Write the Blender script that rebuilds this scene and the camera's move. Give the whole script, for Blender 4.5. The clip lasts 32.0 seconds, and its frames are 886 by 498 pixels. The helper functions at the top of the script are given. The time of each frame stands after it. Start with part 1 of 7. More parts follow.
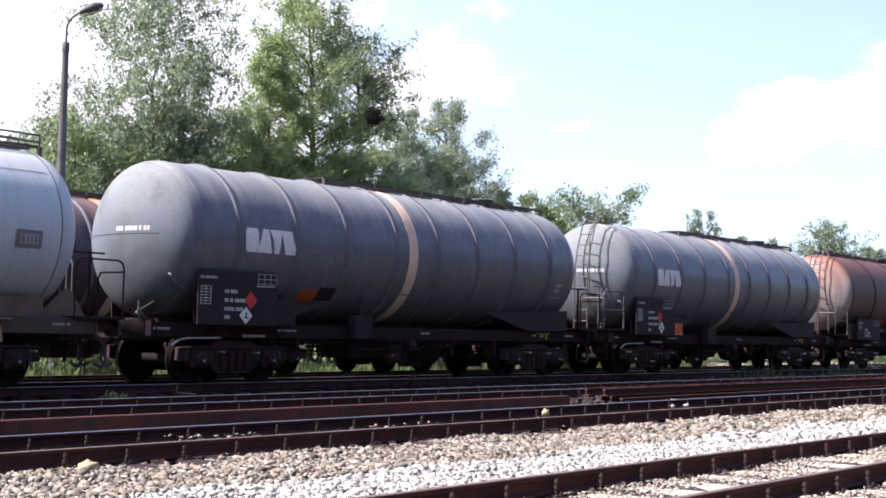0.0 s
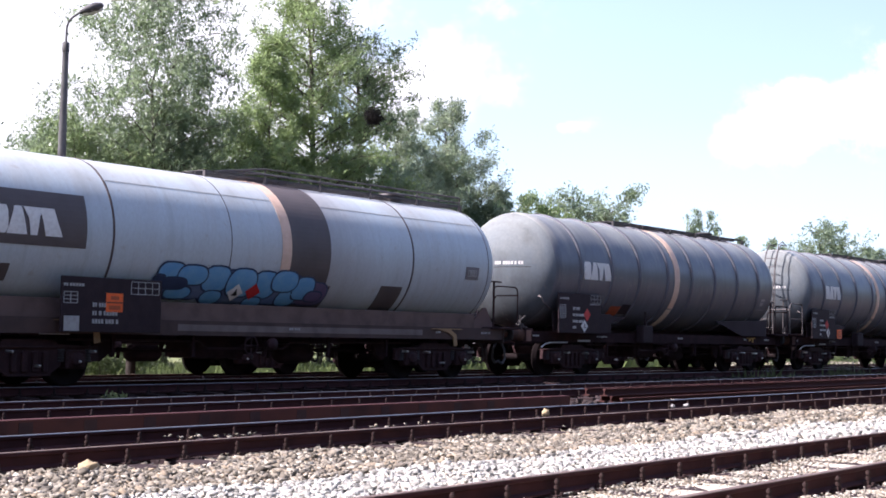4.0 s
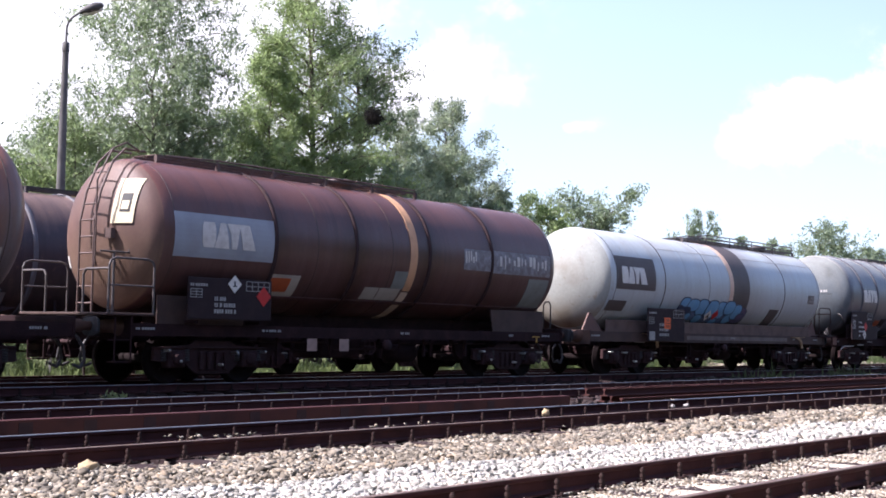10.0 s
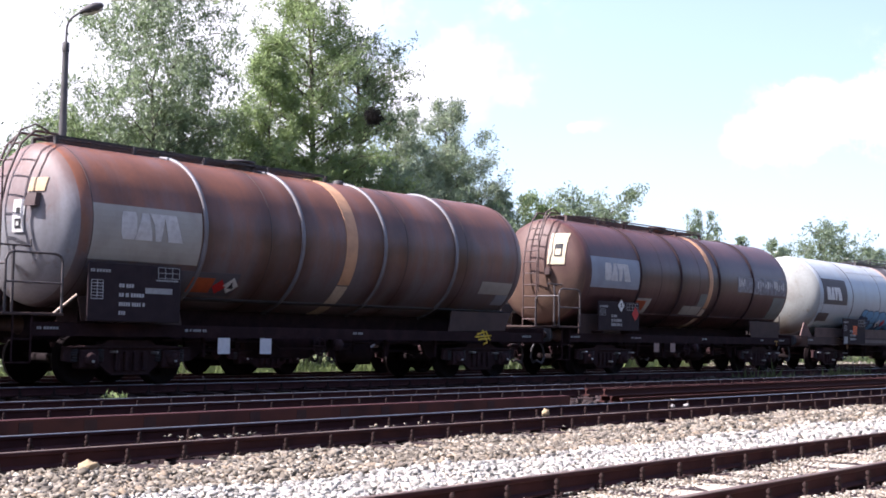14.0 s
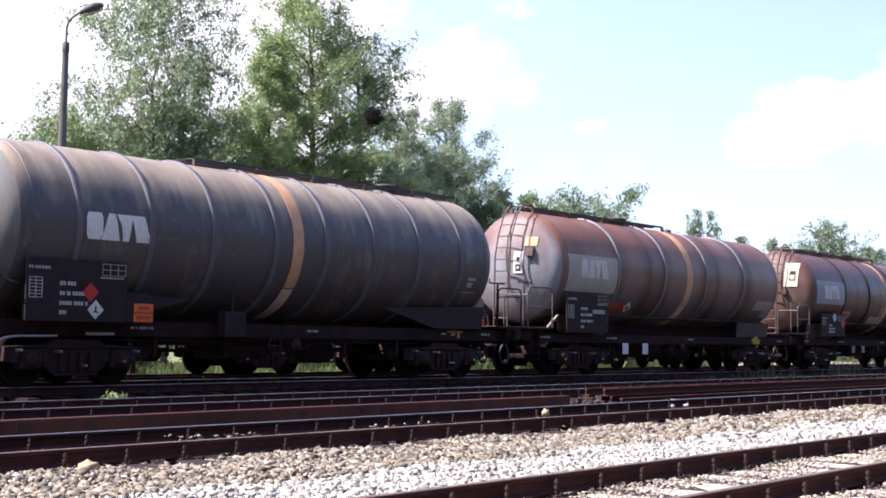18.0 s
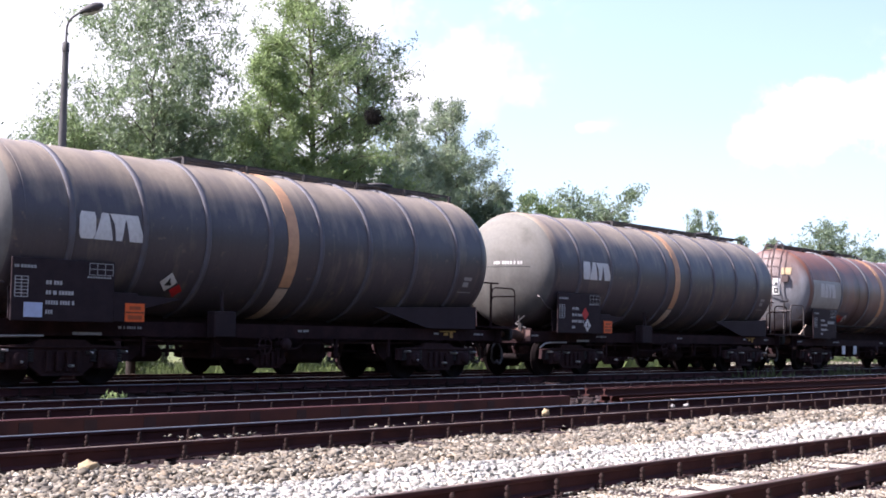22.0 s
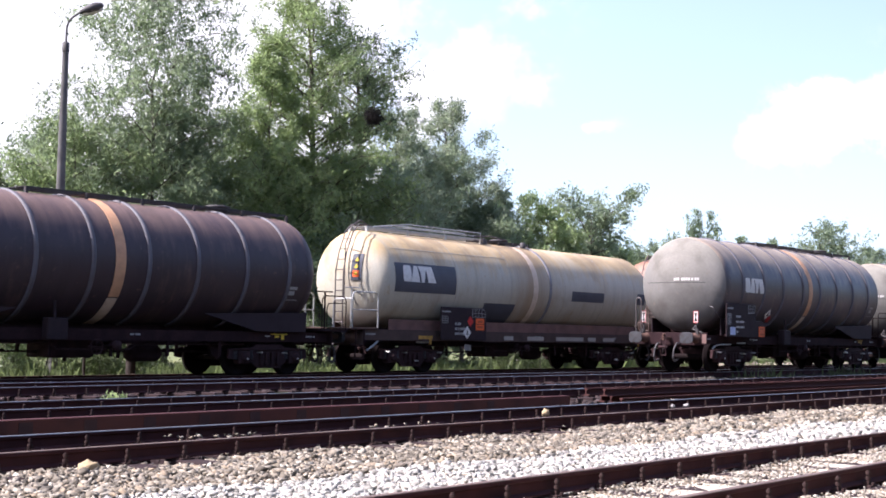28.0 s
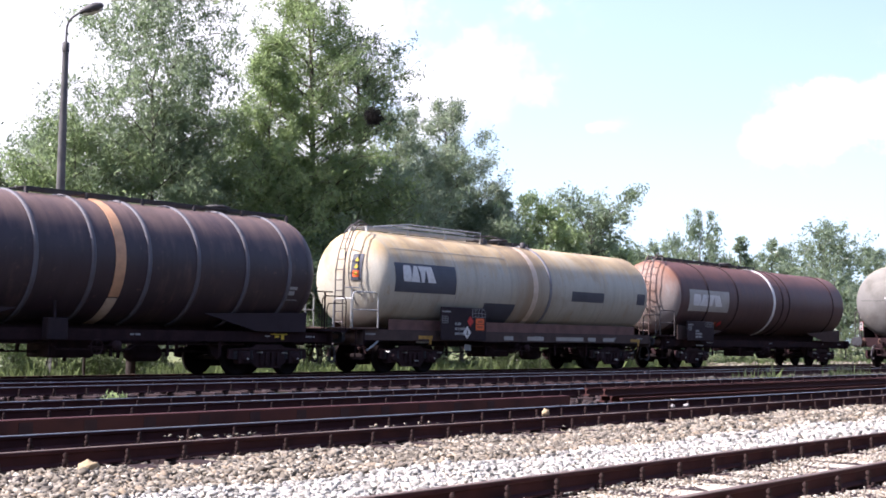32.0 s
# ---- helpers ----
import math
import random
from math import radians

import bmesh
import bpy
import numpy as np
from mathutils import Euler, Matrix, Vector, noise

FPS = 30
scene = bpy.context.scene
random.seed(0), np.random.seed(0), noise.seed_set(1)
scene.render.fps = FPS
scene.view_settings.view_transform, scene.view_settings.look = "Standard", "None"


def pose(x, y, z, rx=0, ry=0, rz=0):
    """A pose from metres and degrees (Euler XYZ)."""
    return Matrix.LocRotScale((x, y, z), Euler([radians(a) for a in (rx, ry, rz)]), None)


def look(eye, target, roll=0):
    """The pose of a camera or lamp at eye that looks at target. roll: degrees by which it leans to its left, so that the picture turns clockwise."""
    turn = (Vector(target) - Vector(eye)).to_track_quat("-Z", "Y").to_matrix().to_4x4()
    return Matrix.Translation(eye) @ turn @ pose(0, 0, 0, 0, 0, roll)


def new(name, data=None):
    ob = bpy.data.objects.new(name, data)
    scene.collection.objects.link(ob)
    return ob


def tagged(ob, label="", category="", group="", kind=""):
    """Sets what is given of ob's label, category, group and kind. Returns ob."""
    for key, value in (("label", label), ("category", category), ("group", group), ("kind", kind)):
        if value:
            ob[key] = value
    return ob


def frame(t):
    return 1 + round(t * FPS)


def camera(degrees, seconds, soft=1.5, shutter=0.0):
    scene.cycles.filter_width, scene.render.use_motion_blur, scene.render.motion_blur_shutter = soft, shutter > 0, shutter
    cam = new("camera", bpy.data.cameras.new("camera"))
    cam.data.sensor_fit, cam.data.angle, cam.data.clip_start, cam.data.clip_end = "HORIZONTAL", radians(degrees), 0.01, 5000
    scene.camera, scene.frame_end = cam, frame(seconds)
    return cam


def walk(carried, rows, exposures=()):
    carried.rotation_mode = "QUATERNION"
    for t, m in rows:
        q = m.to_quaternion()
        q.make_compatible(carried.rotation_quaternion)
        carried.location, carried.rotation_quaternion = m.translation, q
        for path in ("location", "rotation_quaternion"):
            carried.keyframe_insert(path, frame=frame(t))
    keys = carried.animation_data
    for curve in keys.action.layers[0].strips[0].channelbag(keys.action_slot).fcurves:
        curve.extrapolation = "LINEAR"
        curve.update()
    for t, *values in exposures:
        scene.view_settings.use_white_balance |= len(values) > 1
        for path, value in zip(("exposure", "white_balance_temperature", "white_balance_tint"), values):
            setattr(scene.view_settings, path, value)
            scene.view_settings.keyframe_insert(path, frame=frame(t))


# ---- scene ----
# x runs along the tracks in the direction of travel, y away from the camera, z up from the near rails
EYE_HEIGHT = 1.057
SECONDS = 32.0
cam = camera(36.86, SECONDS, soft=1.75)
_yaw, _tilt = radians(38.597), radians(3.683)
_aim = (math.cos(_yaw) * math.cos(_tilt), math.sin(_yaw) * math.cos(_tilt), EYE_HEIGHT + math.sin(_tilt))
_still = look((0, 0, EYE_HEIGHT), _aim, 1.074)
walk(cam, [(0.0, _still), (SECONDS, _still)], [(0.0, 1.25, 6030, 23), (SECONDS, 1.25, 6030, 23)])

# ---- daylight ----
SUN_AZ, SUN_EL = radians(142), radians(50)      # azimuth from +x towards +y
world = bpy.data.worlds.new("sky")
scene.world = world
world.use_nodes = True
_n = world.node_tree.nodes
_sky = _n.new("ShaderNodeTexSky")
_sky.sky_type = "NISHITA"
_sky.sun_disc = False
_sky.sun_elevation = SUN_EL
_sky.sun_rotation = radians(90) - SUN_AZ
_sky.air_density, _sky.dust_density, _sky.ozone_density = 1.0, 2.5, 1.0
world.node_tree.links.new(_sky.outputs[0], _n["Background"].inputs[0])
_n["Background"].inputs[1].default_value = 0.11
_sun = bpy.data.lights.new("sun", "SUN")
_sun.energy, _sun.angle, _sun.color = 4.8, radians(0.53), (1.0, 0.95, 0.87)
_s = Vector((math.cos(SUN_AZ) * math.cos(SUN_EL), math.sin(SUN_AZ) * math.cos(SUN_EL), math.sin(SUN_EL)))
new("sun", _sun).matrix_basis = look(_s * 60, (0, 0, 0))


# ---- materials ----
def shader(name):
    m = bpy.data.materials.new(name)
    m.use_nodes = True
    nt = m.node_tree
    return m, nt, nt.nodes, nt.nodes["Principled BSDF"]


def mix(nt, fac, a, b, blend="MIX"):
    n = nt.nodes.new("ShaderNodeMix")
    n.data_type, n.blend_type = "RGBA", blend
    for sock, v in ((n.inputs[0], fac), (n.inputs[6], a), (n.inputs[7], b)):
        if isinstance(v, bpy.types.NodeSocket):
            nt.links.new(v, sock)
        elif isinstance(v, (int, float)):
            sock.default_value = v
        else:
            sock.default_value = (*v, 1)
    return n.outputs[2]


def grain(nt, scale, stretch=(1, 1, 1), detail=4.0, lo=0.35, hi=0.65, coord="Object", rough=0.55):
    t = nt.nodes.new("ShaderNodeTexCoord")
    mp = nt.nodes.new("ShaderNodeMapping")
    mp.inputs["Scale"].default_value = stretch
    nz = nt.nodes.new("ShaderNodeTexNoise")
    nz.inputs["Scale"].default_value, nz.inputs["Detail"].default_value = scale, detail
    nz.inputs["Roughness"].default_value = rough
    r = nt.nodes.new("ShaderNodeMapRange")
    r.inputs[1].default_value, r.inputs[2].default_value = lo, hi
    nt.links.new(t.outputs[coord], mp.inputs[0])
    nt.links.new(mp.outputs[0], nz.inputs[0])
    nt.links.new(nz.outputs[0], r.inputs[0])
    return r.outputs[0]


def math_node(nt, op, a, b=0.0, clamp=False):
    n = nt.nodes.new("ShaderNodeMath")
    n.operation, n.use_clamp = op, clamp
    for sock, v in zip(n.inputs, (a, b)):
        if isinstance(v, bpy.types.NodeSocket):
            nt.links.new(v, sock)
        else:
            sock.default_value = v
    return n.outputs[0]


def bump(nt, bsdf, height, strength=0.3, distance=0.01):
    b = nt.nodes.new("ShaderNodeBump")
    b.inputs["Strength"].default_value, b.inputs["Distance"].default_value = strength, distance
    nt.links.new(height, b.inputs["Height"])
    nt.links.new(b.outputs[0], bsdf.inputs["Normal"])


def plain(name, base, rough=0.6, metal=0.0, dirt=None, amount=0.5, scale=6.0, relief=0.15):
    """A painted or bare surface with fine grain and larger patches of dirt or wear."""
    m, nt, nodes, b = shader(name)
    dirt = dirt or tuple(c * 0.55 for c in base)
    big = grain(nt, scale, lo=0.42, hi=0.72)
    fine = grain(nt, scale * 9, lo=0.3, hi=0.75)
    c = mix(nt, math_node(nt, "MULTIPLY", big, amount), base, dirt)
    c = mix(nt, math_node(nt, "MULTIPLY", fine, 0.25 * amount), c, tuple(min(1, x * 1.5 + 0.01) for x in dirt))
    nt.links.new(c, b.inputs["Base Color"])
    b.inputs["Roughness"].default_value, b.inputs["Metallic"].default_value = rough, metal
    b.inputs["Specular IOR Level"].default_value = 0.5 if rough < 0.7 else 0.2
    bump(nt, b, fine, relief, 0.004)
    return m


def tank_paint(name, paint, soot, rust, tone_from, tone_to, tone_amount=1.0, streak=0.5, rough=0.57, belt=None, rings=(), soil_shade=None):
    """Tank paint: streaks run down the shell; rust, soil or painted-in sunlight spreads from the crown (heights above
    the rail).
    """
    m, nt, nodes, b = shader(name)
    t = nodes.new("ShaderNodeTexCoord")
    sep = nodes.new("ShaderNodeSeparateXYZ")
    nt.links.new(t.outputs["Object"], sep.inputs[0])
    runs = grain(nt, 3.2, (1.0, 0.18, 0.18), 6, 0.36, 0.66)
    patch = grain(nt, 0.9, (1, 1, 1), 5, 0.38, 0.68)
    fine = grain(nt, 26, (1, 0.5, 0.5), 5, 0.3, 0.75)
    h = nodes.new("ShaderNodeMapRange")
    h.inputs[1].default_value, h.inputs[2].default_value = tone_from, tone_to
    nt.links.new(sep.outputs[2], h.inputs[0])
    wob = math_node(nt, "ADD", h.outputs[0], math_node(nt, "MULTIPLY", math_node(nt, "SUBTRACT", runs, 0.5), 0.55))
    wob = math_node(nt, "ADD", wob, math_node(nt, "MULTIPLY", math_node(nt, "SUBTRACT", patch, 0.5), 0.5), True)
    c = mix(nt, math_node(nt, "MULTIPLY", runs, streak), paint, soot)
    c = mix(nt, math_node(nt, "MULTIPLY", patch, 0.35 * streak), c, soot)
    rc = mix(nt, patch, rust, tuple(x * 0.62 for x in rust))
    c = mix(nt, math_node(nt, "MULTIPLY", wob, tone_amount), c, rc)
    if belt:
        # soil round the filling hatch: centre and half width along the tank, colour, strength
        off = math_node(nt, "DIVIDE", math_node(nt, "ABSOLUTE", math_node(nt, "SUBTRACT", sep.outputs[0], belt[0])), belt[1])
        off = math_node(nt, "ADD", off, math_node(nt, "MULTIPLY", math_node(nt, "SUBTRACT", runs, 0.5), 0.5))
        c = mix(nt, math_node(nt, "MULTIPLY", math_node(nt, "SUBTRACT", 1.0, off, True), belt[3]), c, belt[2])
    if soil_shade:
        # track soil with the shade below painted in: heights where it ends and where it is thickest, colour, strength
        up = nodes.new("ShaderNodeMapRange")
        up.inputs[1].default_value, up.inputs[2].default_value = soil_shade[0], soil_shade[1]
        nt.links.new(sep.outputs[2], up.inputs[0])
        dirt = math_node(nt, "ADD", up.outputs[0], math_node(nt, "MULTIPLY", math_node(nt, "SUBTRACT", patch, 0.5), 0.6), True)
        c = mix(nt, math_node(nt, "MULTIPLY", dirt, soil_shade[3]), c, soil_shade[2])
    # rust washed down beside the rings
    for x in rings:
        off = math_node(nt, "DIVIDE", math_node(nt, "ABSOLUTE", math_node(nt, "SUBTRACT", sep.outputs[0], x)), 0.5)
        off = math_node(nt, "ADD", off, math_node(nt, "MULTIPLY", math_node(nt, "SUBTRACT", patch, 0.4), 0.9))
        c = mix(nt, math_node(nt, "MULTIPLY", math_node(nt, "SUBTRACT", 1.0, off, True), 0.88), c, tuple(q * 0.27 for q in rust))
    # thin dark runs and a scatter of rust spots
    thin = grain(nt, 7.5, (1.0, 0.07, 0.07), 3, 0.52, 0.74)
    c = mix(nt, math_node(nt, "MULTIPLY", thin, 0.42 * streak + 0.08), c, tuple(x * 0.55 for x in soot))
    spot = grain(nt, 5.5, (1, 1, 1), 8, 0.62, 0.72)
    c = mix(nt, math_node(nt, "MULTIPLY", spot, 0.45), c, tuple(0.5 * x + 0.5 * y for x, y in zip(rust, (0.12, 0.06, 0.04))))
    c = mix(nt, math_node(nt, "MULTIPLY", fine, 0.22), c, tuple(x * 0.5 for x in soot))
    nt.links.new(c, b.inputs["Base Color"])
    b.inputs["Roughness"].default_value = rough
    b.inputs["Specular IOR Level"].default_value = 0.5 if rough < 0.7 else 0.2
    bump(nt, b, fine, 0.12, 0.004)
    return m


def stone(name, a, bcol, c3, rough=0.9):
    m, nt, nodes, b = shader(name)
    g = nodes.new("ShaderNodeNewGeometry")
    ramp = nodes.new("ShaderNodeValToRGB")
    e = ramp.color_ramp.elements
    e[0].color, e[1].color = (*a, 1), (*bcol, 1)
    for at, c in ((0.25, tuple(0.5 * (x + y) for x, y in zip(a, c3))), (0.5, c3), (0.62, (c3[0] * 1.1, c3[1] * 0.97, c3[2] * 0.84)), (0.75, tuple(0.6 * x + 0.4 * y for x, y in zip(c3, bcol))), (0.86, (c3[0] * 0.62, c3[1] * 0.6, c3[2] * 0.62))):
        e.new(at).color = (*c, 1)
    nt.links.new(g.outputs["Random Per Island"], ramp.inputs[0])
    fine = grain(nt, 60, lo=0.3, hi=0.7)
    c = mix(nt, math_node(nt, "MULTIPLY", fine, 0.35), ramp.outputs[0], tuple(x * 0.5 for x in a))
    nt.links.new(c, b.inputs["Base Color"])
    b.inputs["Roughness"].default_value = rough
    bump(nt, b, fine, 0.3, 0.004)
    return m


def leaf(name, a, bcol, rough=0.32):
    m, nt, nodes, b = shader(name)
    g = nodes.new("ShaderNodeNewGeometry")
    c = mix(nt, g.outputs["Random Per Island"], tuple(x * 0.75 for x in a), tuple(x * 1.2 for x in bcol))
    c = mix(nt, grain(nt, 0.7, lo=0.4, hi=0.75), c, tuple(x * 0.8 for x in a))
    nt.links.new(c, b.inputs["Base Color"])
    b.inputs["Roughness"].default_value = rough
    tr = nodes.new("ShaderNodeBsdfTranslucent")
    tr.inputs[0].default_value = (bcol[0] * 1.32, bcol[1] * 1.36, bcol[2] * 1.2, 1)
    ms = nodes.new("ShaderNodeMixShader")
    ms.inputs[0].default_value = 0.62
    nt.links.new(b.outputs[0], ms.inputs[1])
    nt.links.new(tr.outputs[0], ms.inputs[2])
    nt.links.new(ms.outputs[0], nodes["Material Output"].inputs[0])
    return m


M_RAIL = plain("rusty rail steel", (0.064, 0.0235, 0.0245), 0.9, 0.0, (0.034, 0.0135, 0.015), 0.7, 4)
M_HEAD = plain("worn rail head", (0.33, 0.32, 0.34), 0.38, 0.85, (0.16, 0.12, 0.1), 0.6, 3)
M_HEAD_DULL = plain("dull rail head", (0.16, 0.11, 0.09), 0.6, 0.35, (0.09, 0.05, 0.035), 0.7, 3)
M_CLIP = plain("rusty fastening", (0.05, 0.029, 0.026), 0.85, 0.0, (0.025, 0.015, 0.014), 0.6, 20)
M_SLEEPER = plain("tarred timber", (0.034, 0.0205, 0.0205), 0.9, 0.0, (0.02, 0.0125, 0.0125), 0.7, 7)
M_OLDRAIL = plain("brown rusted steel", (0.07, 0.027, 0.025), 0.9, 0.0, (0.06, 0.028, 0.024), 0.7, 2.2)
M_BALLAST = stone("brown ballast", (0.08, 0.067, 0.05), (0.6, 0.55, 0.445), (0.275, 0.236, 0.178))
M_DULLSTONE = stone("dull grey-brown stones", (0.03, 0.027, 0.021), (0.11, 0.1, 0.08), (0.055, 0.05, 0.04))
M_SAND = stone("sandy fine gravel", (0.17, 0.145, 0.11), (0.62, 0.58, 0.5), (0.4, 0.36, 0.295))
M_OILY = stone("oily dark ballast", (0.018, 0.0108, 0.0105), (0.062, 0.038, 0.037), (0.03, 0.0182, 0.0175))
M_GRAVEL = stone("pale limestone gravel", (0.17, 0.16, 0.14), (0.71, 0.7, 0.645), (0.49, 0.475, 0.425))
M_SANDBED = plain("straw-coloured sand", (0.5, 0.45, 0.365), 0.95, 0.0, (0.32, 0.27, 0.2), 0.7, 2.4, 0.6)
M_GRITBED = plain("grey-brown grit", (0.19, 0.155, 0.125), 0.95, 0.0, (0.07, 0.055, 0.045), 0.7, 3, 0.6)
M_SOIL = plain("dark oily soil", (0.11, 0.085, 0.065), 0.95, 0.0, (0.05, 0.04, 0.034), 0.8, 1.3, 0.5)
M_BLACK = plain("black underframe paint", (0.0175, 0.0076, 0.0092), 0.9, 0.0, (0.038, 0.0165, 0.0175), 0.8, 3)
M_BOGIE = plain("grimy cast steel", (0.025, 0.0122, 0.0138), 0.8, 0.0, (0.05, 0.023, 0.024), 0.8, 4)
M_WHEEL = plain("brown wheel steel", (0.0105, 0.0056, 0.006), 0.92, 0.0, (0.007, 0.004, 0.0042), 0.7, 5)
M_TREAD = plain("bright steel", (0.5, 0.49, 0.47), 0.35, 0.9, (0.25, 0.22, 0.2), 0.5, 9)
M_BUFFER = plain("greasy buffer steel", (0.055, 0.058, 0.065), 0.7, 0.1, (0.035, 0.027, 0.024), 0.7, 9)
M_RUSTY = plain("rusty frame steel", (0.12, 0.066, 0.05), 0.8, 0.0, (0.05, 0.03, 0.025), 0.7, 4)
M_DARKGREY = plain("dark grey steel", (0.05, 0.045, 0.046), 0.65, 0.0, (0.03, 0.024, 0.022), 0.6, 5)
M_PANEL = plain("blue-black panel paint", (0.0225, 0.0142, 0.0178), 0.7, 0.0, (0.04, 0.0255, 0.028), 0.6, 5)
M_WHITE = plain("white marking", (0.72, 0.71, 0.68), 0.6, 0.0, (0.45, 0.42, 0.38), 0.5, 12)
M_DIMTEXT = plain("faded grey marking", (0.36, 0.36, 0.35), 0.65, 0.0, (0.2, 0.19, 0.18), 0.6, 14)
M_PANELTEXT = plain("chalky white lettering", (0.5, 0.49, 0.48), 0.65, 0.0, (0.3, 0.29, 0.28), 0.6, 14)
M_ORANGE = plain("orange warning plate", (0.85, 0.13, 0.02), 0.5, 0.0, (0.55, 0.1, 0.02), 0.4, 9)
M_ORANGE_DULL = plain("soiled orange plate", (0.42, 0.08, 0.02), 0.55, 0.0, (0.22, 0.05, 0.02), 0.6, 9)
M_RED = plain("red hazard label", (0.55, 0.02, 0.02), 0.5, 0.0, (0.3, 0.02, 0.02), 0.4, 9)
M_BLACKMARK = plain("black marking", (0.015, 0.015, 0.016), 0.6)
M_YELLOW = plain("yellow paint marks", (0.78, 0.55, 0.03), 0.6, 0.0, (0.4, 0.25, 0.04), 0.5, 12)
M_PALEBLUE = plain("pale blue paper label", (0.5, 0.58, 0.78), 0.6, 0.0, (0.4, 0.45, 0.6), 0.5, 14)
M_GALV = plain("galvanised tube", (0.45, 0.46, 0.46), 0.45, 0.6, (0.3, 0.28, 0.26), 0.5, 8)
M_BARK = plain("grey-brown bark", (0.12, 0.1, 0.085), 0.9, 0.0, (0.06, 0.05, 0.042), 0.8, 3, 0.6)
M_BIRCH = plain("pale birch bark", (0.42, 0.4, 0.37), 0.85, 0.0, (0.08, 0.07, 0.065), 0.7, 4, 0.4)
M_LEAF = leaf("mid green leaves", (0.092, 0.129, 0.069), (0.218, 0.27, 0.149))
M_LEAF_DARK = leaf("dark green leaves", (0.0633, 0.092, 0.0517), (0.144, 0.178, 0.0978))
M_LEAF_GREY = leaf("grey-green leaves", (0.103, 0.136, 0.092), (0.23, 0.276, 0.19))
M_LEAF_LIGHT = leaf("yellow-green leaves", (0.108, 0.154, 0.0713), (0.236, 0.293, 0.144))
M_LEAF_BIRCH = leaf("dull grey birch leaves", (0.092, 0.124, 0.0782), (0.218, 0.265, 0.172))
M_LEAF_PALE = leaf("pale silvery leaves", (0.122, 0.152, 0.106), (0.258, 0.296, 0.216))
M_GRASS = leaf("sunlit long grass", (0.05, 0.075, 0.028), (0.15, 0.185, 0.085), 0.6)


# ---- mesh tools ----
class Shape:
    """Collects vertices and faces; smooth marks the faces that are shaded round."""

    def __init__(self):
        self.v, self.f, self.s = [], [], []

    def add(self, v, f, smooth=False):
        k = len(self.v)
        self.v.extend(tuple(p) for p in v)
        self.f.extend(tuple(i + k for i in q) for q in f)
        self.s.extend([smooth] * len(f))
        return self

    def box(self, x0, x1, y0, y1, z0, z1, ch=0.0):
        x0, x1, y0, y1, z0, z1 = min(x0, x1), max(x0, x1), min(y0, y1), max(y0, y1), min(z0, z1), max(z0, z1)
        if ch <= 0:
            v = [(x, y, z) for x in (x0, x1) for y in (y0, y1) for z in (z0, z1)]
            return self.add(v, [(0, 1, 3, 2), (4, 6, 7, 5), (0, 4, 5, 1), (2, 3, 7, 6), (0, 2, 6, 4), (1, 5, 7, 3)])
        b = bmesh.new()
        bmesh.ops.create_cube(b, size=1.0)
        for p in b.verts:
            p.co = ((x0 + x1) / 2 + p.co.x * (x1 - x0), (y0 + y1) / 2 + p.co.y * (y1 - y0), (z0 + z1) / 2 + p.co.z * (z1 - z0))
        bmesh.ops.bevel(b, geom=b.edges[:], offset=ch, segments=1, affect="EDGES")
        b.verts.index_update()
        self.add([p.co[:] for p in b.verts], [[p.index for p in q.verts] for q in b.faces])
        b.free()
        return self

    def prism(self, poly, a, b, axis="y"):
        """A polygon extruded from a to b. axis y: points are (x, z); axis x: (y, z); axis z: (x, y)."""
        put = {"y": lambda p, d: (p[0], d, p[1]), "x": lambda p, d: (d, p[0], p[1]), "z": lambda p, d: (p[0], p[1], d)}[axis]
        n = len(poly)
        v = [put(p, a) for p in poly] + [put(p, b) for p in poly]
        f = [tuple(range(n)), tuple(range(2 * n - 1, n - 1, -1))] + [(i, n + i, n + (i + 1) % n, (i + 1) % n) for i in range(n)]
        return self.add(v, f)

    def spin(self, profile, axis="x", n=24, centre=(0, 0, 0), a0=0.0, a1=360.0, smooth=True):
        """A profile of (along, radius) spun round an axis."""
        whole = abs(a1 - a0) >= 359.9
        k = n if whole else n + 1
        v = []
        for al, r in profile:
            for i in range(k):
                a = radians(a0 + (a1 - a0) * i / n)
                c, s = r * math.cos(a), r * math.sin(a)
                p = {"x": (al, -c, s), "y": (c, al, s), "z": (c, s, al)}[axis]
                v.append((p[0] + centre[0], p[1] + centre[1], p[2] + centre[2]))
        f = []
        for j in range(len(profile) - 1):
            for i in range(n):
                i2 = (i + 1) % k
                f.append((j * k + i, j * k + i2, (j + 1) * k + i2, (j + 1) * k + i))
        return self.add(v, f, smooth)

    def rod(self, a, b, r, n=8, r2=None):
        a, b = Vector(a), Vector(b)
        d = (b - a).normalized()
        u = d.orthogonal().normalized()
        w = d.cross(u)
        v = []
        for p, q in ((a, r), (b, r if r2 is None else r2)):
            v += [p + (u * math.cos(2 * math.pi * i / n) + w * math.sin(2 * math.pi * i / n)) * q for i in range(n)]
        self.add(v, [(i, (i + 1) % n, n + (i + 1) % n, n + i) for i in range(n)], True)
        return self.add(v, [tuple(range(n - 1, -1, -1)), tuple(range(n, 2 * n))])

    def twig(self, a, b, r):
        """A thin three-sided stick that ends in a point."""
        a, b = Vector(a), Vector(b)
        u = (b - a).orthogonal().normalized() * r
        w = (b - a).normalized().cross(u)
        return self.add([a + u, a - u * 0.5 + w * 0.87, a - u * 0.5 - w * 0.87, b], [(0, 1, 3), (1, 2, 3), (2, 0, 3)])

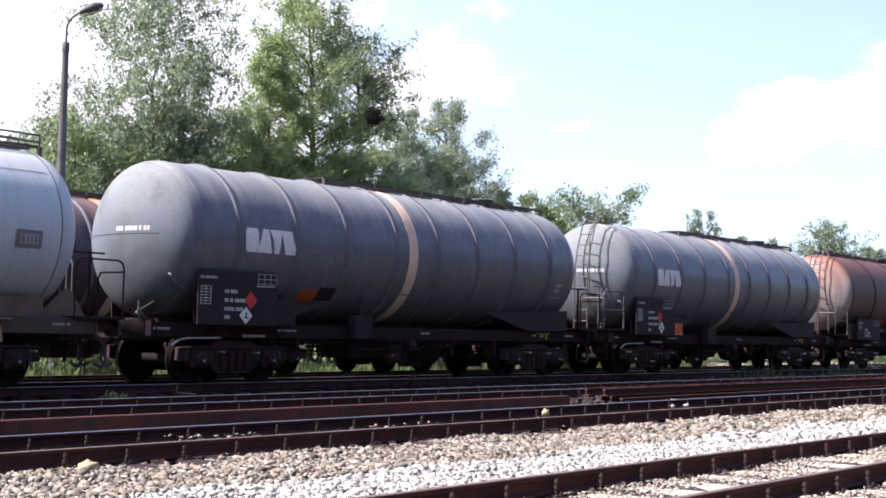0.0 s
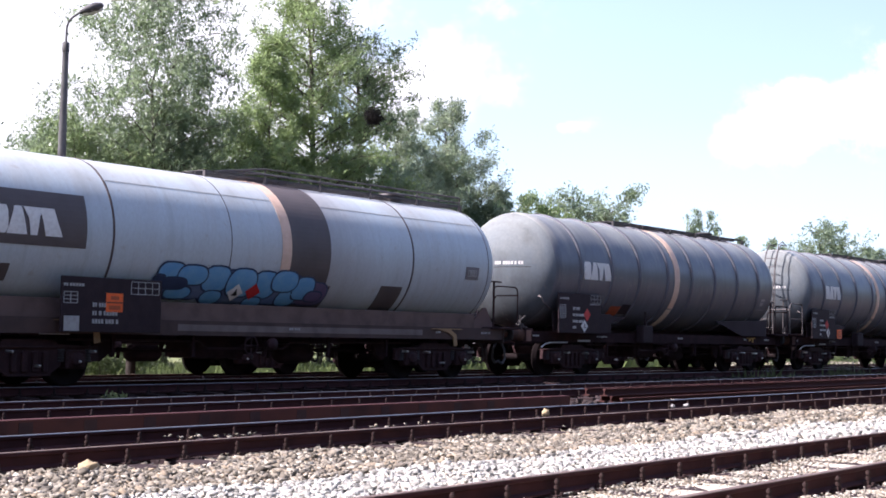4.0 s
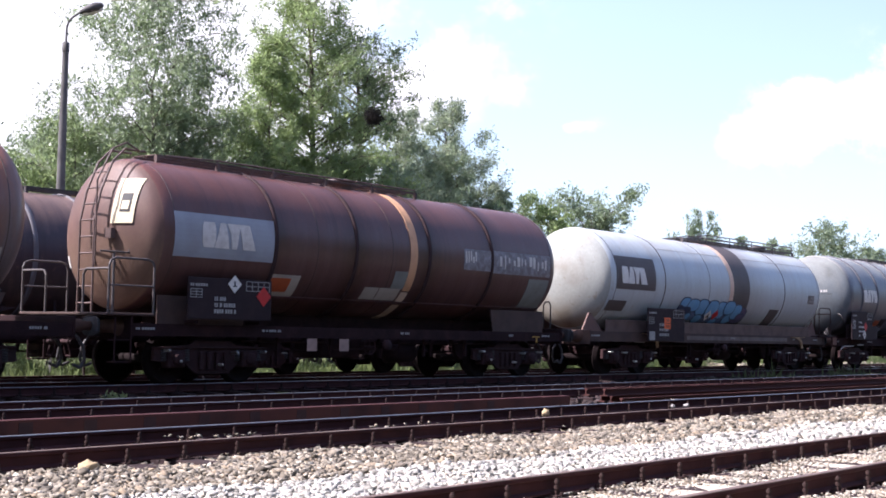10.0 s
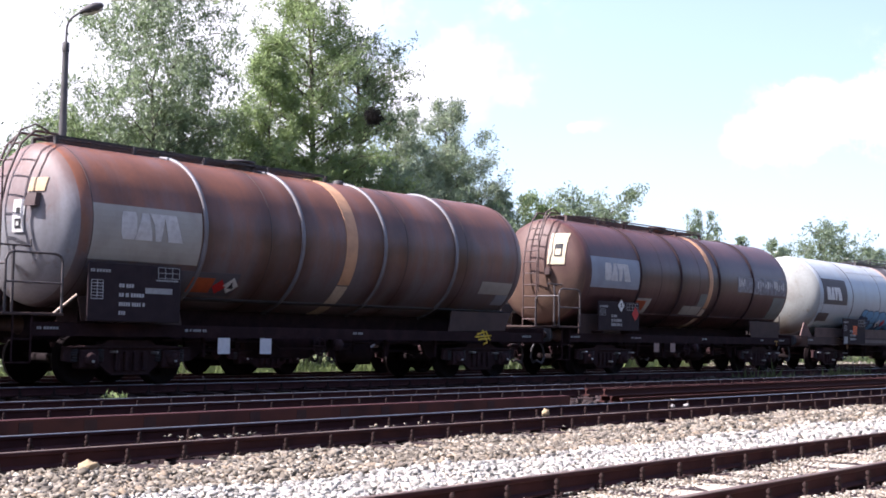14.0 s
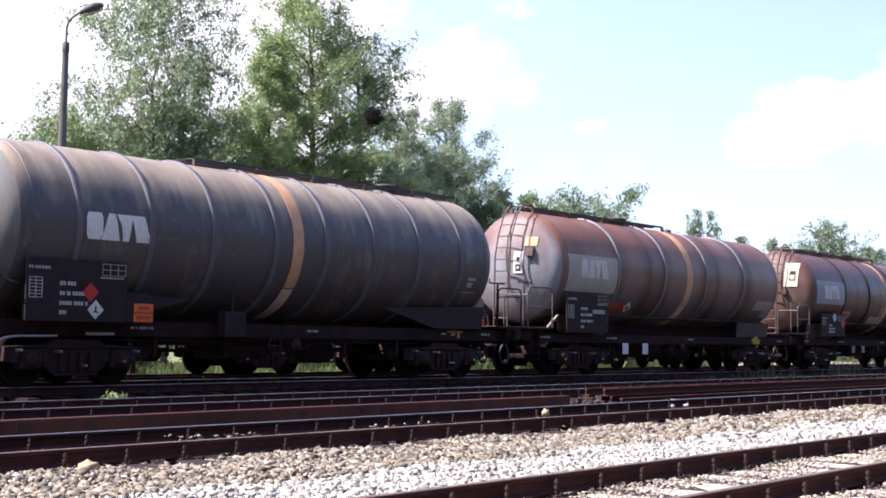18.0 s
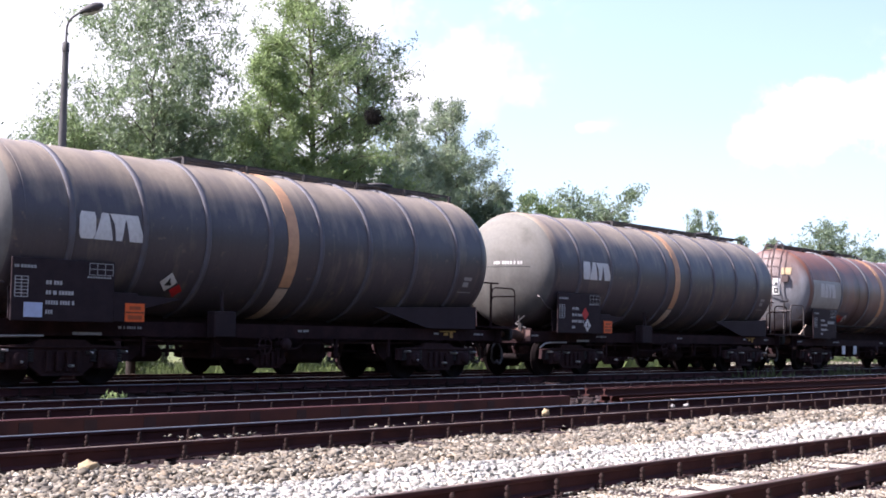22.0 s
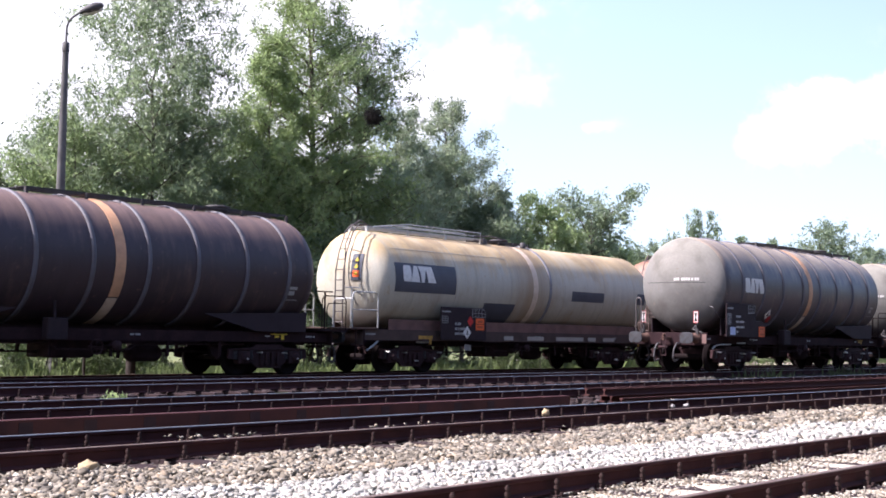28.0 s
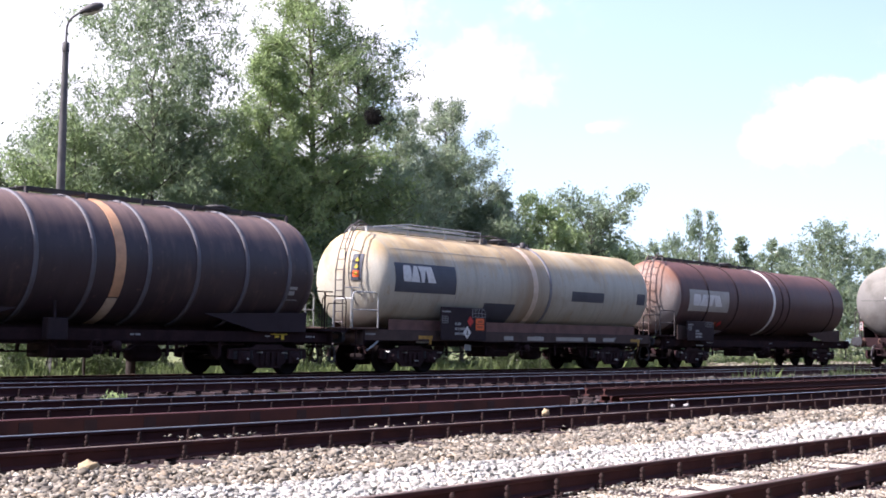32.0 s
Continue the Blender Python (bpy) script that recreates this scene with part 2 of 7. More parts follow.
    def tube(self, pts, r, n=7):
        for a, b in zip(pts[:-1], pts[1:]):
            self.rod(a, b, r, n)
        return self

    def wrap(self, x0, x1, a0, a1, rad, zc, th=0.006, n=None):
        """A thin plate laid on the shell, from angle a0 to a1 (degrees above the near side)."""
        n = n or max(2, int(abs(a1 - a0) / 4))
        v = []
        for r in (rad + 0.003, rad + 0.003 + th):
            for i in range(n + 1):
                a = radians(a0 + (a1 - a0) * i / n)
                v += [(x0, -r * math.cos(a), zc + r * math.sin(a)), (x1, -r * math.cos(a), zc + r * math.sin(a))]
        k = 2 * (n + 1)
        f = []
        for i in range(n):
            p = 2 * i
            f += [(k + p, k + p + 1, k + p + 3, k + p + 2), (p, p + 2, k + p + 2, k + p), (p + 1, k + p + 1, k + p + 3, p + 3)]
        f += [(0, k, k + 1, 1), (k - 2, k - 1, 2 * k - 1, 2 * k - 2)]
        return self.add(v, f)

    def outline(self, rows, rad, zc, th=0.005):
        """A flat shape laid on the shell: rows of (height along the shell from the mid line, x left, x right)."""
        v = []
        for r in (rad + 0.004, rad + 0.004 + th):
            for h, xl, xr in rows:
                a = h / rad
                v += [(xl, -r * math.cos(a), zc + r * math.sin(a)), (xr, -r * math.cos(a), zc + r * math.sin(a))]
        k, n = 2 * len(rows), len(rows) - 1
        f = []
        for i in range(n):
            p = 2 * i
            f += [(k + p, k + p + 1, k + p + 3, k + p + 2), (p, p + 2, k + p + 2, k + p), (p + 1, k + p + 1, k + p + 3, p + 3)]
        f += [(0, k, k + 1, 1), (k - 2, k - 1, 2 * k - 1, 2 * k - 2)]
        return self.add(v, f)

    def dome(self, tank, y0, y1, h0, h1, lift=0.006, th=0.012, n=6):
        """A plate bent to the near tank end; h is the height over the tank's axis."""
        x0, R, zc = tank
        v = []
        for d in (lift, lift + th):
            for j in range(n + 1):
                for i in range(n + 1):
                    y, h = y0 + (y1 - y0) * i / n, h0 + (h1 - h0) * j / n
                    v.append((x0 - head_depth(R, min(R * 0.995, math.hypot(y, h))) - d, y, zc + h))
        k = (n + 1) ** 2
        f = [(k + j * (n + 1) + i, k + (j + 1) * (n + 1) + i, k + (j + 1) * (n + 1) + i + 1, k + j * (n + 1) + i + 1) for j in range(n) for i in range(n)]
        rim = list(range(n + 1)) + [j * (n + 1) + n for j in range(1, n + 1)] + [n * (n + 1) + i for i in range(n - 1, -1, -1)] + [j * (n + 1) for j in range(n - 1, 0, -1)]
        f += [(rim[i], rim[(i + 1) % len(rim)], k + rim[(i + 1) % len(rim)], k + rim[i]) for i in range(len(rim))]
        return self.add(v, f)

    def mesh(self, name, material):
        me = bpy.data.meshes.new(name)
        me.from_pydata(self.v, [], self.f)
        me.polygons.foreach_set("use_smooth", self.s)
        me.materials.append(material)
        me.update()
        return me


def head_depth(R, r):
    """Depth of a dished tank end beyond its rim, at radius r: a shallow crown with a tight knuckle."""
    rk, rc = 0.33 * R, 1.55 * R
    s = (R - rk) / (rc - rk)
    base = (rc - rk) * math.sqrt(1 - s * s)
    if r < rc * s:
        return math.sqrt(rc * rc - r * r) - base
    return math.sqrt(max(0.0, rk * rk - (r - (R - rk)) ** 2))


def part(name, shape, material, parent, label=""):
    """One mesh object under a thing or a part. shape is a Shape or a finished mesh."""
    me = shape if isinstance(shape, bpy.types.Mesh) else shape.mesh(name, material)
    ob = new(name, me)
    ob.parent = parent
    return tagged(ob, label)


def thing(name, m, label, category, group="", kind=""):
    ob = new(name)
    ob.matrix_basis = m
    return tagged(ob, label, category, group, kind)


def bulk(name, verts, faces, material):
    """A mesh from arrays: verts (n, 3), faces (m, 3 or 4)."""
    me = bpy.data.meshes.new(name)
    k = faces.shape[1]
    me.vertices.add(len(verts))
    me.vertices.foreach_set("co", np.ascontiguousarray(verts, dtype=np.float32).ravel())
    me.loops.add(faces.size)
    me.loops.foreach_set("vertex_index", faces.astype(np.int32).ravel())
    me.polygons.add(len(faces))
    me.polygons.foreach_set("loop_start", np.arange(0, faces.size, k, dtype=np.int32))
    me.materials.append(material)
    me.update(calc_edges=True)
    return me


# ---- ground ----
GROUND = -0.27
TRAIN_Y, TRAIN_Z = 20.06, 0.056
SIDING_Y, SIDING_Z = 26.3, -0.088


def ground():
    m, nt, nodes, b = shader("trackside earth and turf")
    t = nodes.new("ShaderNodeTexCoord")
    sep = nodes.new("ShaderNodeSeparateXYZ")
    nt.links.new(t.outputs["Object"], sep.inputs[0])
    far = nodes.new("ShaderNodeMapRange")
    far.inputs[1].default_value, far.inputs[2].default_value = 27.6, 29.6
    nt.links.new(sep.outputs[1], far.inputs[0])
    patch = grain(nt, 0.35, lo=0.35, hi=0.65)
    fine = grain(nt, 14, lo=0.3, hi=0.7)
    soil = mix(nt, patch, (0.05, 0.039, 0.032), (0.09, 0.07, 0.054))
    soil = mix(nt, math_node(nt, "MULTIPLY", fine, 0.5), soil, (0.03, 0.024, 0.02))
    turf = mix(nt, patch, (0.1, 0.14, 0.035), (0.24, 0.24, 0.11))
    turf = mix(nt, math_node(nt, "MULTIPLY", fine, 0.5), turf, (0.06, 0.09, 0.025))
    edge = math_node(nt, "ADD", far.outputs[0], math_node(nt, "MULTIPLY", math_node(nt, "SUBTRACT", patch, 0.5), 0.8), True)
    nt.links.new(mix(nt, edge, soil, turf), b.inputs["Base Color"])
    b.inputs["Roughness"].default_value = 0.95
    bump(nt, b, fine, 0.6, 0.03)
    xs = [-4000, -400, -80, -20] + [i * 4.0 for i in range(0, 41)] + [300, 900, 4000]
    ys = [-4000, -400, -60, -10, 0, 3, 6, 8, 9.5, 10.6, 12, 14, 15.7, 18, 20, 23, 26.3, 28, 29, 31, 34, 38, 50, 90, 300, 900, 4000]
    rnd = random.Random(5)
    v = [(x, y, GROUND + (rnd.uniform(-0.03, 0.03) if 0 < x < 160 and 9 < y < 60 else 0)) for y in ys for x in xs]
    n = len(xs)
    f = [(j * n + i, j * n + i + 1, (j + 1) * n + i + 1, (j + 1) * n + i) for j in range(len(ys) - 1) for i in range(n - 1)]
    s = Shape().add(v, f, True)
    tagged(new("ground", s.mesh("ground", m)), "oily brown trackside earth turning to rough turf", "ground", "", "structure")


def stones(name, label, material, bands, seed):
    """Loose stones: bands of (x0, x1, y0, y1, spacing, size, bed height)."""
    rng = np.random.default_rng(seed)
    out = []
    for x0, x1, y0, y1, gap, size, bed in bands:
        gx, gy = np.meshgrid(np.arange(x0, x1, gap), np.arange(y0, y1, gap))
        k = gx.size
        c = np.stack([gx.ravel() + rng.normal(0, gap * 0.4, k), gy.ravel() + rng.normal(0, gap * 0.4, k), bed + rng.uniform(-0.5, 0.6, k) * size * 0.7], 1)
        c[:, 2] += 0.02 * np.sin(c[:, 0] * 2.1) * np.sin(c[:, 1] * 3.3 + 1)
        out.append((c, np.full(k, size) * np.clip(rng.lognormal(-0.08, 0.34, k), 0.45, 1.55)))
    c, sz = np.concatenate([o[0] for o in out]), np.concatenate([o[1] for o in out])
    k = len(c)
    cube = np.array([(x, y, z) for x in (-1, 1) for y in (-1, 1) for z in (-1, 1)], float) * 0.5
    v = cube[None] * rng.uniform(0.3, 1.25, (k, 8, 1)) + rng.normal(0, 0.08, (k, 8, 3))
    v *= rng.uniform(0.5, 1.35, (k, 1, 3)) * sz[:, None, None] * np.array((1.0, 1.0, 0.8))
    q = rng.normal(0, 1, (k, 4))
    q /= np.linalg.norm(q, axis=1)[:, None]
    w, x, y, z = q.T
    R = np.stack([1 - 2 * (y * y + z * z), 2 * (x * y - w * z), 2 * (x * z + w * y), 2 * (x * y + w * z), 1 - 2 * (x * x + z * z), 2 * (y * z - w * x),
                  2 * (x * z - w * y), 2 * (y * z + w * x), 1 - 2 * (x * x + y * y)], 1).reshape(k, 3, 3)
    v = np.einsum("kij,knj->kni", R, v) * np.array((1.2, 1.2, 0.74)) + c[:, None]
    face = np.array([(0, 1, 3, 2), (4, 6, 7, 5), (0, 4, 5, 1), (2, 3, 7, 6), (0, 2, 6, 4), (1, 5, 7, 3)])
    f = (face[None] + (np.arange(k) * 8)[:, None, None]).reshape(-1, 4)
    tagged(new(name, bulk(name, v.reshape(-1, 3), f, material)), label, "gravel", "", "stuff")


def rail_shape(x0, x1, y, top, h=0.15):
    """The side of a flat-bottomed rail, without its running surface."""
    t = top - 0.008
    half = [(0.065, top - h), (0.065, top - h + 0.011), (0.012, top - h + 0.03), (0.009, top - 0.045), (0.034, top - 0.034), (0.036, t)]
    poly = [(y + a, b) for a, b in half] + [(y - a, b) for a, b in reversed(half)]
    return Shape().prism(poly, x0, x1, "x")


def head_shape(x0, x1, y, top):
    return Shape().prism([(y - 0.036, top - 0.008), (y + 0.036, top - 0.008), (y + 0.034, top - 0.002), (y + 0.02, top), (y - 0.02, top), (y - 0.034, top - 0.002)], x0, x1, "x")


def track(label, y0, y1, top, x0, x1, heads, first, pitch, f0, f1, clip=None, group="tracks of the yard"):
    """A track: two rails, their fastenings from f0 to f1, and sleepers."""
    tr = thing("railway_track", pose(0, 0, 0), label, "railway track", group, "structure")
    for y, head in zip((y0, y1), heads if isinstance(heads, tuple) else (heads, heads)):
        r = part("rail", rail_shape(x0, x1, y, top), M_RAIL, tr)
        part("rail_head", head_shape(x0, x1, y, top), head, r, "worn bright running surface" if head is M_HEAD else "dull brown running surface")
    sl = Shape().box(-0.12, 0.12, (y0 - y1) / 2 - 0.5, (y1 - y0) / 2 + 0.5, -0.13, 0.0, 0.012).mesh("sleeper", M_SLEEPER)
    fa = Shape()
    fa.box(-0.08, 0.08, -0.15, 0.15, -0.001, 0.014)
    for sy in (-1, 1):
        fa.box(-0.035, 0.035, sy * 0.085 - 0.028, sy * 0.085 + 0.028, 0.014, 0.045)
        fa.rod((0, sy * 0.095, 0.045), (0, sy * 0.095, 0.135), 0.013, 6)
        fa.rod((0, sy * 0.095, 0.055), (0, sy * 0.095, 0.08), 0.027, 6)
        fa.rod((0, sy * 0.095, 0.1), (0, sy * 0.095, 0.122), 0.022, 6)
        fa.rod((0, sy * 0.14, 0.012), (0, sy * 0.14, 0.035), 0.016, 6)
    fa = fa.mesh("fastening", clip or M_CLIP)
    k = 0
    while first + k * pitch < x1:
        x = first + k * pitch
        k += 1
        if x < max(x0, f0) or x > min(x1, f1):
            continue
        part("sleeper", sl, None, tr).location = (x, (y0 + y1) / 2, top - 0.164)
        for y in (y0, y1):
            part("fastening", fa, None, tr).location = (x + 0.004 * math.sin(k * 7.1), y, top - 0.163)
    return tr


ground()
track("rusty railway track with worn rails on ballast", 4.36, 5.80, 0.0, -8, 140, M_HEAD_DULL, -3.1, 0.65, 3, 30)
track("brown railway track with one shiny rail and bolted sleepers", 9.87, 11.37, 0.0, -8, 160, (M_HEAD_DULL, M_HEAD), 7.054 - 0.67 * 9, 0.67, 3, 48)
track("railway track between heaps of old rail", 14.95, 16.5, 0.0, -8, 170, M_HEAD, 0.4, 0.67, 6, 60, M_SLEEPER)
track("railway track under the rolling tank train", TRAIN_Y - 0.753, TRAIN_Y + 0.753, TRAIN_Z, -90, 240, M_HEAD, 0.2, 0.67, 8, 90, M_SLEEPER)
track("overgrown siding with parked tank wagons", SIDING_Y - 0.753, SIDING_Y + 0.753, SIDING_Z, -30, 240, M_HEAD_DULL, 0.2, 0.67, 10, 90, M_SLEEPER)

stones("white_gravel", "loose pale limestone gravel beside the track", M_GRAVEL, [
    (3.6, 15, 5.9, 8.0, 0.037, 0.043, -0.20), (15, 24, 5.9, 8.0, 0.055, 0.06, -0.20), (24, 60, 5.9, 8.0, 0.16, 0.11, -0.20)], 3)
stones("sandy_gravel", "sandy straw-coloured fine gravel between dull rails", M_SAND, [
    (4, 16.5, 4.45, 5.72, 0.052, 0.024, -0.162), (16.5, 45, 4.45, 5.72, 0.17, 0.05, -0.16), (3.5, 13, 2.8, 4.28, 0.055, 0.025, -0.16)], 7)


def bed(y0, y1, top, material, label, first=-8.0):
    """A low uneven bed of fine material that carries the loose stones."""
    rnd = random.Random(int(y0 * 10))
    xs = [x for x in [-8 + 0.6 * i for i in range(90)] + [50 + 5 * i for i in range(19)] if x >= first]
    v = []
    for x in xs:
        v += [(x, y0 - 0.06, GROUND - 0.02), (x, y0, top + rnd.uniform(-0.012, 0.004)), (x, (y0 + y1) / 2, top + rnd.uniform(-0.01, 0.012)), (x, y1, top + rnd.uniform(-0.012, 0.004)), (x, y1 + 0.06, GROUND - 0.02)]
    f = [(i * 5 + j, i * 5 + j + 1, i * 5 + j + 6, i * 5 + j + 5) for i in range(len(xs) - 1) for j in range(4)]
    tagged(new("gravel_bed", Shape().add(v, f, True).mesh("gravel_bed", material)), label, "ground", "", "structure")


bed(4.46, 5.7, -0.17, M_SANDBED, "straw-coloured sand between the near rails")
bed(2.5, 4.26, -0.17, M_SANDBED, "straw-coloured sand beside the near rail")
bed(17.55, 19.1, -0.15, M_SOIL, "grey gravelly shoulder beside the track", 32.0)
bed(5.95, 9.74, -0.225, M_GRITBED, "grey-brown grit under loose gravel")

stones("ballast", "loose brown crushed stone ballast between tracks", M_BALLAST, [
    (57, 80, 28.4, 32.0, 0.2, 0.14, -0.23), (4.8, 16, 8.0, 9.76, 0.037, 0.044, -0.19), (16, 28, 8.0, 9.76, 0.055, 0.06, -0.19), (28, 70, 8.0, 9.76, 0.16, 0.11, -0.19)], 4)
stones("oily_ballast", "dark oil-stained ballast between and under the rails", M_OILY, [
    (6, 32, 9.98, 11.28, 0.08, 0.075, -0.21), (7, 42, 11.5, 14.8, 0.14, 0.085, -0.26),
    (9, 48, 15.1, 16.4, 0.15, 0.095, -0.22), (10, 56, 16.7, 19.2, 0.18, 0.1, -0.27), (12, 60, 19.45, 20.7, 0.2, 0.13, -0.15), (13, 75, 20.95, 25.4, 0.28, 0.13, -0.25), (16, 80, 25.7, 27.0, 0.28, 0.13, -0.27)], 5)
stones("dull_stones", "dull grey stones on the shoulder of the track", M_DULLSTONE, [(33, 80, 17.7, 19.0, 0.16, 0.08, -0.14)], 9)
stones("stray_stones", "a few pale stones strewn between the rails", M_BALLAST, [
    (9.4, 10.6, 11.14, 11.28, 0.13, 0.036, -0.11), (12.4, 14.0, 11.14, 11.28, 0.15, 0.034, -0.11), (7, 30, 9.98, 10.06, 0.7, 0.036, -0.12), (14, 24, 16.3, 16.4, 0.8, 0.045, -0.12), (21.2, 23.4, 12.0, 13.0, 0.14, 0.06, -0.2)], 6)


def old_rail(x0, x1, y, base, label, group="old rails laid beside the track", h=0.149, turn=0.0):
    r = thing("old_rail", pose(x0, y, base, 0, 0, turn), label, "rail", group)
    part("bar", rail_shape(0, x1 - x0, 0, h, h), M_OLDRAIL, r)
    return r


M_WEB = plain("red-brown rusted plate", (0.125, 0.046, 0.036), 0.9, 0.0, (0.055, 0.028, 0.026), 0.8, 1.6)
M_STIFF = plain("greyish rust", (0.085, 0.045, 0.042), 0.9, 0.0, (0.05, 0.03, 0.03), 0.7, 3)


def channel_beam(x0, x1, y, base):
    b = thing("steel_beam", pose(x0, y, base), "long rust-brown steel beam lying on the ballast", "beam")
    n = x1 - x0
    part("web", Shape().box(0, n, -0.032, -0.008, 0.02, 0.255), M_WEB, b)
    part("flange", Shape().box(0, n, -0.03, 0.11, 0.235, 0.262, 0.006), M_RAIL, b)
    part("flange", Shape().box(0, n, -0.03, 0.11, 0.0, 0.022, 0.006), M_OLDRAIL, b)
    for i in range(14):
        x = 6 + i * 0.86
        if x < n - 0.3:
            part("stiffener", Shape().box(x, x + 0.18, -0.038, -0.032, 0.025, 0.23), M_STIFF, b, "grey welded plate")


channel_beam(0.0, 19.6, 12.78, -0.225)
old_rail(22.1, 70, 13.6, -0.07, "loose rust-brown rail on top of a small stack")
old_rail(22.0, 70, 13.95, -0.07, "loose rust-brown rail on top of a small stack")
old_rail(21.9, 64, 13.1, -0.22, "loose rust-brown rail lying on ballast")
old_rail(22.6, 70, 13.75, -0.22, "rust-brown rail in the bottom of a stack")
old_rail(22.8, 70, 14.1, -0.22, "rust-brown rail in the bottom of a stack")


# ---- unseen wall behind the camera, added to block low sky light ----
M_LIGHTBLOCK = plain("dark light-blocking wall", (0.035, 0.05, 0.025), 0.95, 0.0, (0.02, 0.028, 0.015), 0.8, 0.9, 0.6)
tagged(new("wall_south", Shape().box(-80, 120, -12.6, -11.6, GROUND - 0.05, 12.5).mesh("wall_south", M_LIGHTBLOCK)), "tall plain dark wall added to block low sky light", "hedge", "", "structure")


# ---- lamp mast ----
M_MAST = plain("dark weathered concrete", (0.13, 0.125, 0.125), 0.9, 0.0, (0.07, 0.065, 0.065), 0.7, 3, 0.4)


def lamp_mast(x, y):
    t = thing("lamp_mast", pose(x, y, GROUND), "tall tapered concrete lamp mast with a curved arm", "street lamp")
    part("post", Shape().spin([(0, 0.17), (0.3, 0.165), (5.2, 0.12), (9.1, 0.085)], "z", 12), M_MAST, t)
    part("collar", Shape().spin([(8.95, 0.1), (8.97, 0.1), (9.2, 0.1), (9.24, 0.05)], "z", 12), M_DARKGREY, t, "dark steel collar")
    d = Vector((0.86, -0.51, 0))
    arm = [tuple(d * a + Vector((0, 0, b))) for a, b in ((0, 9.1), (0.01, 9.65), (0.06, 9.82), (0.16, 9.95), (0.36, 10.1))]
    part("arm", Shape().tube(arm, 0.032), M_DARKGREY, t, "thin bent steel tube")
    head = Shape().spin([(-0.36, 0.02), (-0.33, 0.06), (-0.13, 0.15), (0.13, 0.165), (0.3, 0.1), (0.35, 0.02)], "x", 14)
    h = part("lantern", head, M_DARKGREY, t, "dark oval lantern")
    h.matrix_basis = pose(arm[-1][0] + d.x * 0.3, arm[-1][1] + d.y * 0.3, arm[-1][2] + 0.14, 0, -24, math.degrees(math.atan2(d.y, d.x)))
    h.scale = (1, 1.1, 0.85)
    g = part("glass", Shape().spin([(-0.3, 0.02), (-0.26, 0.07), (0, 0.1), (0.26, 0.07), (0.3, 0.02)], "x", 12), M_GALV, h, "milky lamp glass")
    g.location = (0, 0, -0.1)


lamp_mast(21.9, 31.0)


# ---- trees ----
def leaves(starts, ends, rng, size, spread, per, hang, flat=0.36):
    """Leaves strung along twigs; hang turns the blades downwards."""
    k = len(starts) * per
    f = rng.random((k, 1)) ** 0.75
    c = np.repeat(starts, per, 0) * (1 - f) + np.repeat(ends, per, 0) * f + rng.normal(0, spread, (k, 3))
    a = rng.normal(0, 1, (k, 3)) - np.array((0, 0, hang))
    a /= np.linalg.norm(a, axis=1)[:, None]
    b = np.cross(a, rng.normal(0, 1, (k, 3)))
    b /= np.linalg.norm(b, axis=1)[:, None] + 1e-9
    s = size * rng.lognormal(0, 0.3, k)[:, None]
    a, b = a * s, b * s * flat
    v = np.stack([c - a, c - b * 0.9 + a * 0.1, c + a, c + b + a * 0.1], 1).reshape(-1, 3)
    return v, np.arange(k * 4).reshape(-1, 4)


